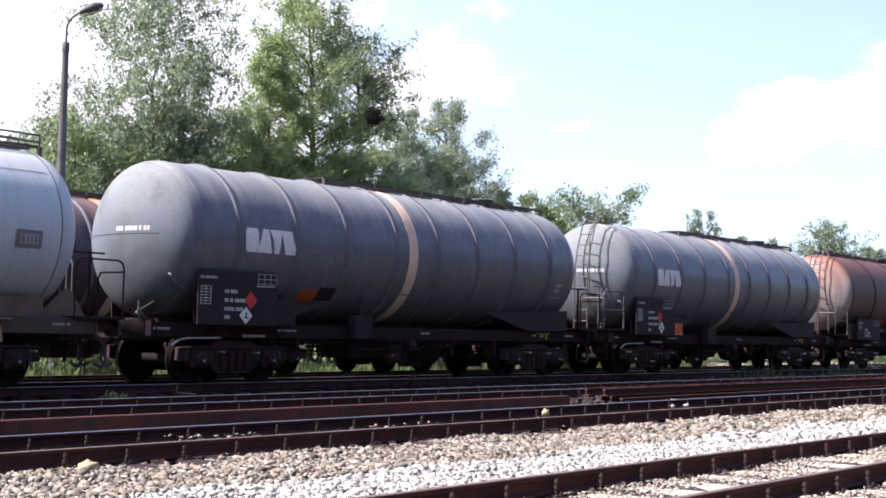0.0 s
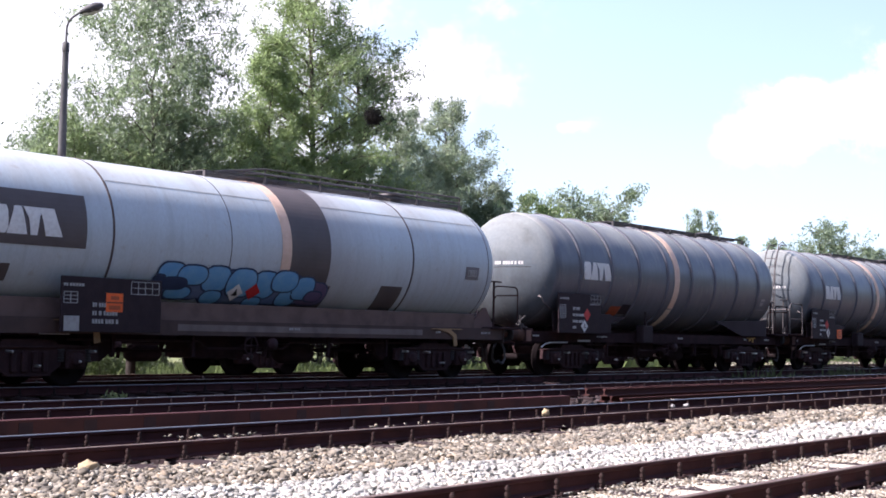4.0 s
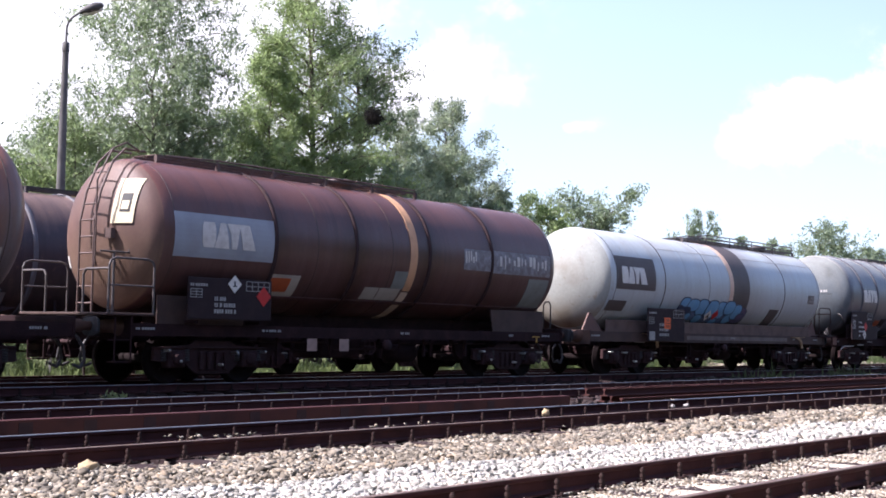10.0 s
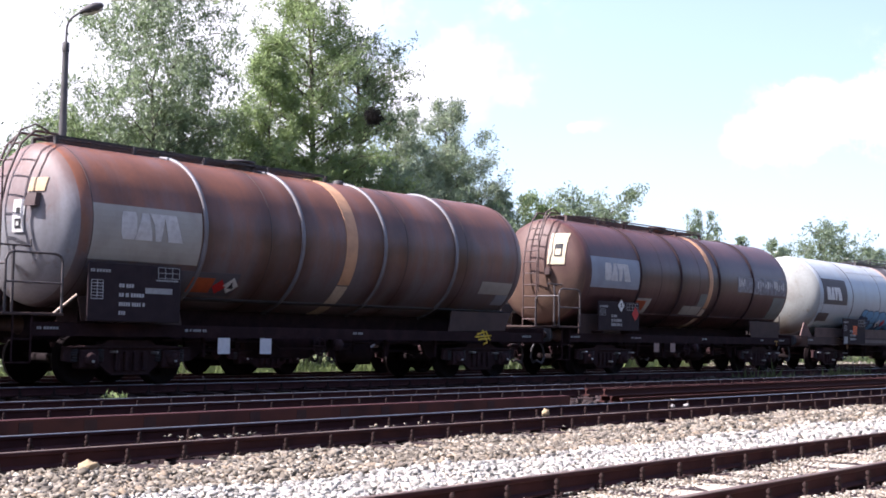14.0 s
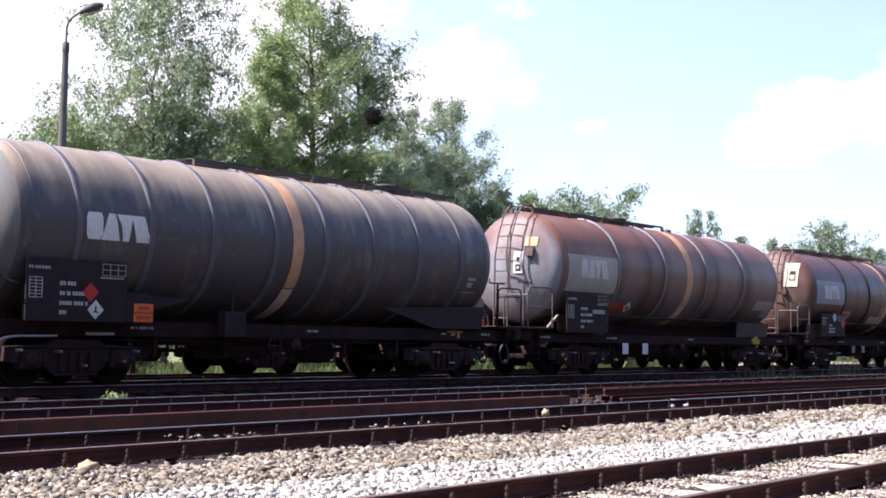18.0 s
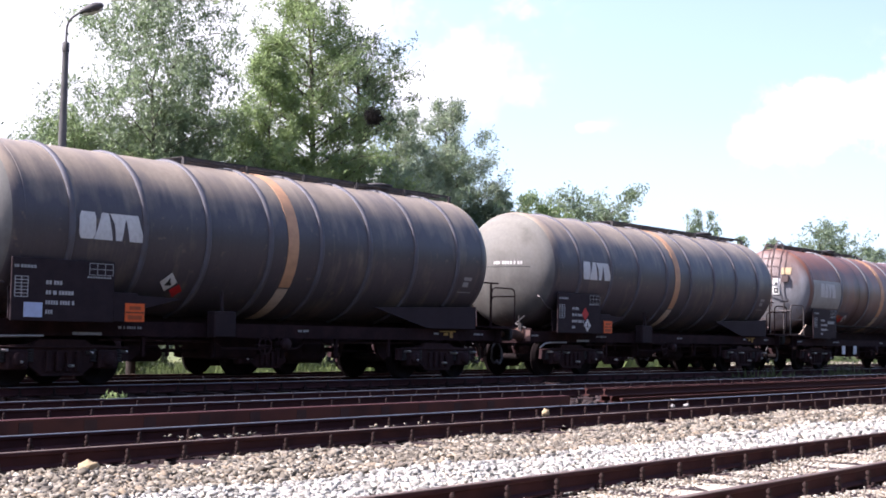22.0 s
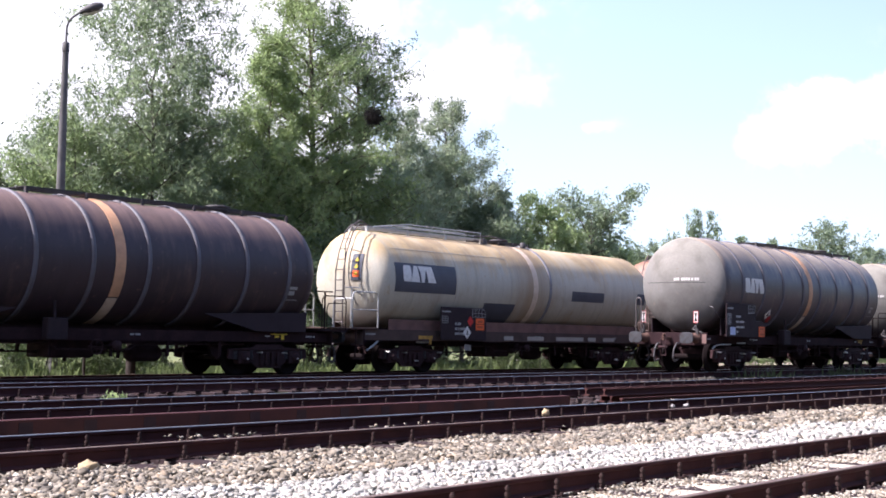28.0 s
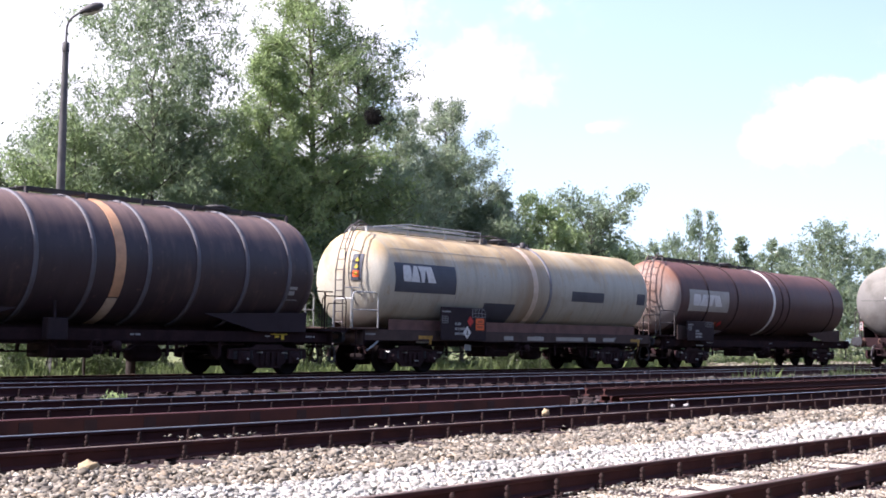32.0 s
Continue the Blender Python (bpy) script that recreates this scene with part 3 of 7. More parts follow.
def tree(x, y, h, r, label, bark, leafage, n, size=0.1, low=0.12, seed=1, droop=0.0, shape="round", limbs=26, lean=0.0, name="tree", trunk_r=None, gaps=0.0):
    """A tapered trunk with limbs and a crown of small leaves in clumps."""
    rng, rnd = np.random.default_rng(seed), random.Random(seed)
    t = thing(name, pose(x, y, GROUND - 0.02), label, "shrub" if name == "shrub" else "tree")
    tr = trunk_r or 0.012 * h + 0.03
    spine = [Vector((lean * (i / 9) ** 1.5 * h + rnd.uniform(-1, 1) * 0.012 * h, rnd.uniform(-1, 1) * 0.012 * h, h * 0.96 * i / 9)) for i in range(10)]
    spine[0] = Vector((0, 0, 0))
    wood = Shape()
    for i in range(9):
        wood.rod(spine[i], spine[i + 1], tr * (1 - i / 9.6), 8, tr * (1 - (i + 1) / 9.6))
    env = {"round": lambda u: math.sin(math.pi * min(1, 0.12 + 0.86 * u)) ** 0.6, "cone": lambda u: (1 - u) ** 0.75 * min(1, 0.5 + 2.2 * u) + 0.08,
           "spread": lambda u: 0.35 + 0.65 * math.sin(math.pi * (0.1 + 0.62 * u)), "oval": lambda u: (1 - abs(2 * u - 0.85) ** 2.2 * 0.7) if u < 0.93 else 0.35}[shape]
    branch = Shape()
    pts = []
    for k in range(limbs):
        u = ((k + rnd.random() * 0.8) / limbs)
        z = low * h + u * (0.97 - low) * h
        i = min(8, int(z / (h * 0.96) * 9))
        w = z / (h * 0.96) * 9 - i
        p = spine[i].lerp(spine[i + 1], max(0, min(1, w)))
        az = k * 2.39996 + rnd.uniform(-0.5, 0.5)
        ln = r * max(0.12, env(u)) * rnd.uniform(0.72, 1.15)
        up = rnd.uniform(0.35, 0.85) * (1 if u > 0.3 else 0.6)
        d = Vector((math.cos(az), math.sin(az), up)).normalized()
        q = [p]
        for j in range(4):
            d = (d + Vector((rnd.uniform(-0.25, 0.25), rnd.uniform(-0.25, 0.25), 0.06 - droop * 0.45 * j))).normalized()
            q.append(q[-1] + d * ln / 4 * 1.12)
        br = tr * 0.42 * (1 - u * 0.75)
        for j in range(4):
            branch.rod(q[j], q[j + 1], max(0.008, br * (1 - j / 4.3)), 4, max(0.006, br * (1 - (j + 1) / 4.3)))
        for _ in range(max(4, int(ln * 4.6))):
            f = rnd.uniform(0.2, 1.0) * 4
            j = min(3, int(f))
            o = q[j].lerp(q[j + 1], f - j)
            way = (d * 0.5 + Vector((rnd.gauss(0, 0.8), rnd.gauss(0, 0.8), rnd.gauss(0.15 - droop, 0.55)))).normalized()
            sl = min(1.35, max(0.3, ln * rnd.uniform(0.16, 0.42)))
            if rnd.random() < gaps:
                continue
            branch.twig(o, o + way * sl, 0.013)
            for _ in range(3):
                e = o + way * sl * rnd.uniform(0.55, 1.15) + Vector((rnd.gauss(0, 1), rnd.gauss(0, 1), rnd.gauss(0, 0.8))) * sl * 0.34
                e.z -= droop * rnd.random() * 1.2
                pts.append((o + way * sl * rnd.uniform(0.2, 0.5), e))
    c0, c1 = np.array([p[0][:] for p in pts]), np.array([p[1][:] for p in pts])
    fz = h * 0.97 / np.percentile(c1[:, 2], 99.5)
    fr = min(1.15, r / np.percentile(np.hypot(c1[:, 0], c1[:, 1]), 93))
    c0, c1 = c0 * (fr, fr, fz), c1 * (fr, fr, fz)
    for s in (wood, branch):
        s.v = [(p[0] * fr, p[1] * fr, p[2] * fz) for p in s.v]
    part("trunk", wood, bark, t)
    part("branchwork", branch, bark, t, "spreading limbs and twigs")["kind"] = "stuff"
    per = max(3, int(n * 1.35 / len(c0)))
    if droop > 0.15:
        hang = c1.copy()
        hang[:, 2] -= rng.uniform(0.3, 1.5, len(c1)) * droop * 2.2
        c0, c1, per = np.concatenate([c0, c1]), np.concatenate([c1, hang]), max(2, int(per * 0.6))
    small = 0.78 if x < 53 else 0.95
    v, f = leaves(c0, c1, rng, size * 0.78 * small, 0.08 + (0.02 if droop < 0.2 else 0.008) * r, max(3, int(1.05 * per / small ** 1.7)), 0.4 + droop * 3)
    part("crown", bulk("crown", v, f, leafage), None, t)
    return t


tree(30.8, 38, 15.8, 3.2, "tall weeping birch with thin grey-green foliage", M_BARK, M_LEAF_BIRCH, 24000, 0.11, 0.12, 11, 0.22, "round", 56, 0.0, "tree", 0.1, 0.12)
tree(27.9, 38.8, 9.0, 3.0, "dense leafy tree under a tall birch", M_BARK, M_LEAF, 13000, 0.11, 0.06, 45, 0.12, "round", 34)
tree(32.0, 38.6, 9.6, 2.8, "dense grey-green tree under a tall birch", M_BARK, M_LEAF_BIRCH, 13000, 0.11, 0.06, 46, 0.15, "round", 34)
tree(38.9, 38, 18.8, 4.0, "tall leafy tree with bright green crown", M_BARK, M_LEAF_LIGHT, 42000, 0.11, 0.1, 12, 0.06, "cone", 84, 0.0, "tree", 0.17)
tree(36.2, 37.8, 13.2, 3.1, "bright green tree leaning on a taller one", M_BARK, M_LEAF_LIGHT, 19000, 0.11, 0.1, 41, 0.06, "cone", 48, 0.0, "tree", 0.1)
tree(42.4, 38.6, 15.2, 2.8, "slim tree with sparse dark twiggy crown", M_BARK, M_LEAF_DARK, 5600, 0.115, 0.74, 13, 0.0, "spread", 26, 0.0, gaps=0.4)
tree(47.2, 40.5, 12.1, 2.7, "grey-green tree with open feathery top", M_BARK, M_LEAF_PALE, 19000, 0.115, 0.06, 42, 0.04, "round", 42)
tree(49.1, 40, 10.5, 2.9, "bushy grey-green tree between two taller tops", M_BARK, M_LEAF_GREY, 17000, 0.115, 0.05, 49, 0.06, "round", 40)
tree(51.6, 41, 13.2, 3.9, "broad silvery green tree beside the siding", M_BARK, M_LEAF_PALE, 27000, 0.115, 0.05, 14, 0.02, "cone", 58)
tree(33.8, 39, 10.3, 3.2, "leafy tree standing between taller ones", M_BARK, M_LEAF, 14000, 0.11, 0.06, 15, 0.1, "round", 34)
tree(42.6, 37, 8.8, 3.0, "leafy young tree at the edge of the siding", M_BARK, M_LEAF_GREY, 14000, 0.11, 0.06, 16, 0.1, "round", 34)
tree(25.9, 38.5, 7.2, 2.7, "low bright green tree behind the lamp mast", M_BARK, M_LEAF_LIGHT, 11000, 0.11, 0.06, 17, 0.06, "round", 30)
tree(36.0, 36.8, 9.2, 3.0, "leafy tree in front of a taller one", M_BARK, M_LEAF_LIGHT, 10000, 0.12, 0.05, 28, 0.12, "round", 32)
tree(40.0, 36.8, 8.8, 3.0, "leafy tree in front of taller trunks", M_BARK, M_LEAF_LIGHT, 10000, 0.12, 0.05, 29, 0.12, "round", 32)
tree(51.0, 38.6, 7.9, 2.4, "leafy tree beside the siding", M_BARK, M_LEAF_GREY, 15000, 0.12, 0.05, 30, 0.05, "round", 32)
tree(52.0, 38.2, 8.9, 0.9, "slender upright shoot at the edge of the trees", M_BARK, M_LEAF_PALE, 2600, 0.115, 0.08, 50, 0.0, "cone", 22)
tree(57.0, 40.5, 8.9, 2.8, "dense green tree behind the siding", M_BARK, M_LEAF, 12000, 0.12, 0.05, 47, 0.05, "round", 32)
tree(64.3, 41, 8.0, 3.0, "dense leafy tree behind the siding", M_BARK, M_LEAF_GREY, 11000, 0.13, 0.05, 48, 0.05, "round", 32)
tree(53.8, 39, 8.8, 1.4, "slender young tree with loose crown", M_BARK, M_LEAF_GREY, 4500, 0.125, 0.06, 18, 0.02, "cone", 26, gaps=0.35)
tree(57.6, 39, 8.4, 2.2, "bright green rounded tree", M_BARK, M_LEAF_LIGHT, 9000, 0.13, 0.06, 19, 0.05, "round", 28)
tree(61.0, 38.5, 9.7, 2.6, "flat-topped tree with spreading thin crown", M_BARK, M_LEAF_GREY, 4800, 0.13, 0.68, 20, 0.0, "spread", 20, gaps=0.2)
tree(64.6, 39.5, 7.1, 2.8, "dense dark green tree", M_BARK, M_LEAF, 9000, 0.14, 0.05, 21, 0.0, "round", 28)
tree(69.0, 39, 7.3, 2.6, "low green tree along the siding", M_BARK, M_LEAF_GREY, 6500, 0.14, 0.05, 43, 0.0, "round", 26)
tree(74.6, 39, 9.5, 2.5, "weeping birch with hanging twigs", M_BIRCH, M_LEAF_GREY, 6000, 0.15, 0.1, 22, 0.4, "oval", 28)
tree(80.2, 39, 8.3, 1.2, "thin young tree with open crown", M_BARK, M_LEAF_GREY, 2800, 0.16, 0.1, 44, 0.0, "cone", 20, gaps=0.2)
tree(84.8, 39, 8.3, 2.2, "grey-green tree with open crown", M_BARK, M_LEAF_GREY, 5000, 0.16, 0.05, 23, 0.05, "oval", 26)
tree(94.2, 39, 10.5, 3.9, "broad grey-green tree with upright shoots", M_BARK, M_LEAF_GREY, 9500, 0.17, 0.05, 24, 0.0, "oval", 38)
tree(105.0, 39, 9.2, 2.8, "dark rounded tree at the end of the row", M_BARK, M_LEAF_GREY, 6000, 0.19, 0.05, 25, 0.0, "round", 26)
tree(118.0, 40, 8.5, 4.5, "green tree far along the siding", M_BARK, M_LEAF_GREY, 6000, 0.22, 0.05, 26, 0.0, "round", 26)
tree(23.2, 38, 9.0, 1.7, "thin birch with drooping foliage", M_BIRCH, M_LEAF_GREY, 3500, 0.11, 0.2, 27, 0.3, "oval", 24, gaps=0.3)
for _i, (_x, _y, _h, _r) in enumerate([(24, 36, 5, 2.8), (28.5, 36, 5.2, 3), (33, 36, 5.6, 3), (37.5, 36, 6, 3), (42, 36, 5.4, 3), (46.5, 36, 5.6, 3), (51, 36.5, 5.8, 3),
                                       (56, 37, 5.4, 3.2), (62, 37, 5, 3.4), (68, 37, 5.6, 3.4), (75, 37, 5.6, 3.6), (83, 37, 6, 3.8), (92, 37, 6, 4), (103, 37, 6, 4.4), (116, 37, 6, 5), (132, 37, 6.5, 5.5)]):
    tree(_x, _y, _h, _r, "dense leafy shrub along the siding", M_BARK, (M_LEAF, M_LEAF_GREY, M_LEAF_LIGHT, M_LEAF_GREY)[_i % 4] if _x < 60 else M_LEAF_GREY, 4800, 0.13 + 0.0012 * max(0, _x - 30), 0.03, 60 + _i, 0.05, "round", 28, 0.0, "shrub")


for _i, (_x, _y, _h, _r) in enumerate([(20.5, 42, 6.0, 3.2), (25, 43, 6.8, 3.4), (29.5, 42, 8.8, 3.4), (34, 42.5, 9.4, 3.4), (38.5, 42, 9.6, 3.4), (43.5, 42.5, 9.4, 3.4), (48.0, 44, 8.6, 3.2), (53.5, 43, 7.2, 3.4), (60, 44, 7.6, 4), (68, 44, 7.2, 4.2), (78, 45, 7.4, 4.6), (90, 45, 7.8, 5), (104, 46, 8.2, 5.5)]):
    tree(_x, _y, _h, _r, "leafy green tree in the second row", M_BARK, (M_LEAF_GREY, M_LEAF, M_LEAF_GREY)[_i % 3] if _x < 60 else M_LEAF_GREY, 7500, 0.15 + 0.001 * max(0, _x - 30), 0.05, 90 + _i, 0.08, "round", 34)
M_NEST = plain("dark twigs", (0.03, 0.026, 0.022), 0.95, 0.0, (0.015, 0.013, 0.012), 0.7, 9, 0.6)


def twig_nest(x, y, z, r, label):
    """A dark ball of tangled twigs caught in the branches."""
    rnd = random.Random(8)
    t = thing("twig_nest", pose(x, y, z), label, "nest")
    s = Shape()
    for _ in range(620):
        a = Vector((rnd.gauss(0, 1), rnd.gauss(0, 1), rnd.gauss(0, 1))).normalized() * r * rnd.uniform(0.3, 0.95)
        b = a + Vector((rnd.gauss(0, 1), rnd.gauss(0, 1), rnd.gauss(0, 1))).normalized() * r * 0.6
        s.rod(a, b, 0.014, 3, 0.008)
    part("nest_body", s, M_NEST, t)["kind"] = "stuff"


twig_nest(38.9, 34.7, 9.6, 0.37, "dark dense clump of twigs high in the tree")


def rock(x, y, z, w, h, material, label, seed):
    rnd = random.Random(seed)
    b = bmesh.new()
    bmesh.ops.create_icosphere(b, subdivisions=3, radius=0.5)
    k = rnd.uniform(0, 9)
    s = Shape()
    b.verts.index_update()
    s.add([((p.co.x * w) * (1 + 0.35 * noise.noise(p.co * 2.2 + Vector((k, 0, 0)))), p.co.y * w * 0.8 * (1 + 0.35 * noise.noise(p.co * 2.2 + Vector((0, k, 0)))), p.co.z * h * (1 + 0.7 * noise.noise(p.co * 3.6 + Vector((0, 0, k))))) for p in b.verts], [[q.index for q in f.verts] for f in b.faces])
    b.free()
    ob = new("rock", s.mesh("rock", material))
    ob.location = (x, y, z)
    tagged(ob, label, "rock", "loose rocks by the rails")


M_TANROCK = plain("tan sandstone", (0.42, 0.32, 0.19), 0.9, 0.0, (0.28, 0.2, 0.12), 0.6, 14, 0.4)
M_PALEROCK = plain("pale limestone", (0.27, 0.25, 0.24), 0.9, 0.0, (0.2, 0.19, 0.18), 0.6, 14, 0.4)
rock(7.18, 9.62, -0.145, 0.21, 0.115, M_TANROCK, "large tan rock lying against the rail", 3)
rock(16.4, 11.1, -0.07, 0.13, 0.12, M_TANROCK, "small tan rock between the rails", 4)
rock(20.3, 11.12, -0.09, 0.1, 0.07, M_PALEROCK, "pale rock between the rails", 5)
rock(20.75, 11.1, -0.09, 0.13, 0.06, M_PALEROCK, "pale flat rock between the rails", 6)


def weed(x, y, h, label, seed, count=46):
    rng, rnd = np.random.default_rng(seed), random.Random(seed)
    t = thing("weed", pose(x, y, GROUND), label, "plant")
    st = Shape()
    a, b = [], []
    for _ in range(count):
        e = Vector((rnd.gauss(0, 0.3) * h, rnd.gauss(0, 0.3) * h, h * rnd.uniform(0.5, 1)))
        st.rod((0, 0, 0), e, 0.006, 4, 0.003)
        a.append(e * 0.5)
        b.append(e)
    part("stems", st, M_LEAF, t)["kind"] = "stuff"
    v, f = leaves(np.array([p[:] for p in a]), np.array([p[:] for p in b]), rng, 0.05, 0.03, 7, 0.2)
    part("leaves", bulk("leaves", v, f, M_LEAF_LIGHT), None, t)["kind"] = "stuff"


weed(13.5, 17.5, 0.33, "small bright green weed between the tracks", 2, 13)
weed(9.6, 17.2, 0.2, "low green weed beside the rail", 3, 20)
weed(17.0, 17.3, 0.2, "low green weed in the ballast", 4, 20)


M_OLDPOST = plain("dark weathered timber", (0.03, 0.022, 0.02), 0.95, 0.0, (0.055, 0.045, 0.04), 0.7, 5, 0.5)


def old_post(x, y, h, label, r=1.0):
    t = thing("post", pose(x, y, GROUND - 0.05), label, "post")
    part("shaft", Shape().spin([(0, 0.13 * r), (h * 0.5, 0.125 * r), (h, 0.11 * r), (h + 0.02, 0.0)], "z", 10), M_OLDPOST, t)


old_post(20.78, 28.15, 1.9, "thin weathered pole behind the siding", 0.3)
old_post(22.25, 28.15, 2.0, "dark stump of a post behind the siding")


def grass(name, label, x0, x1, y0, y1, n, tall, seed, material):
    rng = np.random.default_rng(seed)
    p = np.stack([rng.uniform(x0, x1, n), rng.uniform(y0, y1, n), np.full(n, GROUND - 0.03)], 1)
    p[:, :2] += np.sin(p[:, :2] * 1.7) * 0.4
    p = p[~((p[:, 0] > 56) & (p[:, 0] < 81) & (p[:, 1] > 28) & (p[:, 1] < 32.5) & (rng.random(n) < 0.85))]
    n = len(p)
    h = tall * rng.lognormal(-0.25, 0.4, n) * (0.55 + 0.45 * np.sin(p[:, 0] * 0.9 + 1) * np.sin(p[:, 1] * 1.3))
    a = rng.uniform(0, 6.283, n)
    w = 0.012 + 0.012 * rng.random(n)
    dx, dy = np.cos(a), np.sin(a)
    bend = rng.normal(0, 0.28, (n, 2)) * h[:, None]
    z0 = p[:, 2]
    mid = np.stack([p[:, 0] + bend[:, 0] * 0.3, p[:, 1] + bend[:, 1] * 0.3, z0 + h * 0.6], 1)
    tip = np.stack([p[:, 0] + bend[:, 0], p[:, 1] + bend[:, 1], z0 + h], 1)
    e = np.stack([dx * w, dy * w, 0 * w], 1)
    v = np.stack([p - e, p + e, mid + e * 0.8, tip, mid - e * 0.8], 1).reshape(-1, 3)
    f = np.arange(n * 5).reshape(-1, 5)
    tagged(new(name, bulk(name, v, f, material)), label, "grass", "", "stuff")


grass("long_grass", "sunlit long grass and weeds behind the siding", 16, 110, 28.2, 34.0, 40000, 0.54, 31, M_GRASS)
for _i, (_x, _y, _h, _r) in enumerate([(19.4, 29.8, 1.9, 1.2), (20.2, 30.2, 1.5, 0.8), (21.4, 30.6, 2.1, 1.3), (22.6, 29.9, 1.7, 0.8), (22.9, 30.4, 1.7, 1.0), (24.0, 30.2, 1.6, 0.8), (24.6, 30.8, 2.1, 1.3), (27.9, 30.2, 1.6, 1.0), (30.6, 31.0, 1.9, 1.2), (34.5, 30.4, 1.6, 1.0), (38.2, 31.2, 2.0, 1.3), (40.0, 29.2, 1.3, 1.0), (41.4, 29.3, 1.5, 1.1), (42.9, 29.3, 1.4, 1.0),
                                       (47.5, 31.2, 2.0, 1.4), (53.0, 30.8, 1.8, 1.3), (60.5, 31.2, 2.0, 1.5), (69.0, 31.0, 2.0, 1.6), (80.0, 31.5, 2.2, 1.8)]):
    tree(_x, _y, _h, _r, "low dark bramble in the grass behind the siding", M_BARK, (M_LEAF_DARK, M_LEAF, M_LEAF_DARK)[_i % 3], 1700, 0.075, 0.05, 130 + _i, 0.05, "round", 16, 0.0, "shrub", 0.02)
grass("short_grass", "short green grass between the tracks", 38, 100, 17.9, 19.1, 6500, 0.36, 33, M_GRASS)


# ---- tank wagons ----
WHEEL_R = 0.46
WHEELSETS = []          # rolling wheelsets of the moving train, with their turn at the start


def wheelset_mesh():
    s = Shape()
    s.rod((0, -1.0, 0), (0, 1.0, 0), 0.085, 12)
    for k in (-1, 1):
        prof = [(0.69, 0.12), (0.7, 0.4), (0.68, 0.43), (0.682, 0.487), (0.712, 0.487), (0.722, 0.462), (0.815, 0.456), (0.818, 0.41), (0.78, 0.39), (0.77, 0.15), (0.83, 0.12), (0.83, 0.085)]
        s.spin([(k * a, r) for a, r in prof], "y", 28)
    # chalk marks and bolts show the turning
    for k in (-1, 1):
        for a in range(0, 360, 60):
            c, d = math.cos(radians(a)), math.sin(radians(a))
            s.box(0.24 * c - 0.018, 0.24 * c + 0.018, k * 0.80 - 0.02, k * 0.80 + 0.02, 0.24 * d - 0.018, 0.24 * d + 0.018)
    return s.mesh("wheelset", M_WHEEL)


def bogie_meshes():
    side = Shape()
    poly = [(-1.4, 0.44), (-1.38, 0.68), (-0.58, 0.72), (-0.45, 0.8), (0.45, 0.8), (0.58, 0.72), (1.38, 0.68), (1.4, 0.44), (1.14, 0.4), (1.12, 0.58), (0.68, 0.58), (0.64, 0.36),
            (0.4, 0.2), (-0.4, 0.2), (-0.64, 0.36), (-0.68, 0.58), (-1.12, 0.58), (-1.14, 0.4)]
    side.prism(poly, -0.04, 0.04, "y")
    side.box(-1.36, 1.36, -0.085, 0.085, 0.655, 0.685, 0.008)
    side.box(-0.42, 0.42, -0.075, 0.075, 0.19, 0.22)
    for x in (-0.3, -0.1, 0.1, 0.3):
        side.box(x - 0.045, x + 0.045, -0.105, -0.03, 0.26, 0.6, 0.012)
    box = Shape()
    box.box(-0.2, 0.2, -0.12, 0.14, -0.16, 0.17, 0.03)
    box.spin([(-0.2, 0.0), (-0.2, 0.09), (-0.17, 0.12), (-0.1, 0.13)], "y", 16)
    for a in (45, 135, 225, 315):
        box.rod((0.09 * math.cos(radians(a)), -0.21, 0.09 * math.sin(radians(a))), (0.09 * math.cos(radians(a)), -0.18, 0.09 * math.sin(radians(a))), 0.014, 6)
    spring = Shape()
    for i in range(5):
        spring.spin([(i * 0.045, 0.06), (i * 0.045 + 0.012, 0.085), (i * 0.045 + 0.026, 0.085), (i * 0.045 + 0.04, 0.06)], "z", 12)
    bol = Shape().box(-0.28, 0.28, -1.0, 1.0, 0.42, 0.74, 0.04)
    bol.spin([(0.74, 0.2), (0.86, 0.2), (0.87, 0.0)], "z", 16)
    bar = Shape().box(-0.05, 0.05, -0.95, 0.95, -0.06, 0.06, 0.012)
    shoe = Shape().prism([(0.0, -0.17), (0.06, -0.1), (0.075, 0.0), (0.06, 0.1), (0.0, 0.17), (0.05, 0.18), (0.12, 0.05), (0.12, -0.05), (0.05, -0.18)], -0.04, 0.04, "y")
    return {"side": side.mesh("side_frame", M_BOGIE), "box": box.mesh("axle_box", M_BOGIE), "spring": spring.mesh("spring", M_BUFFERDARK), "bolster": bol.mesh("bolster", M_BOGIE),
            "bar": bar.mesh("brake_beam", M_BOGIE), "shoe": shoe.mesh("brake_shoe", M_WHEEL), "bolt": Shape().spin([(-0.235, 0.0), (-0.235, 0.016), (-0.225, 0.024), (-0.04, 0.024)], "y", 8).mesh("glint_bolt", M_TREAD), "wheelset": wheelset_mesh()}


M_BUFFERDARK = plain("dusty spring steel", (0.035, 0.03, 0.032), 0.6, 0.1, (0.018, 0.014, 0.014), 0.7, 9)
BOGIE = bogie_meshes()


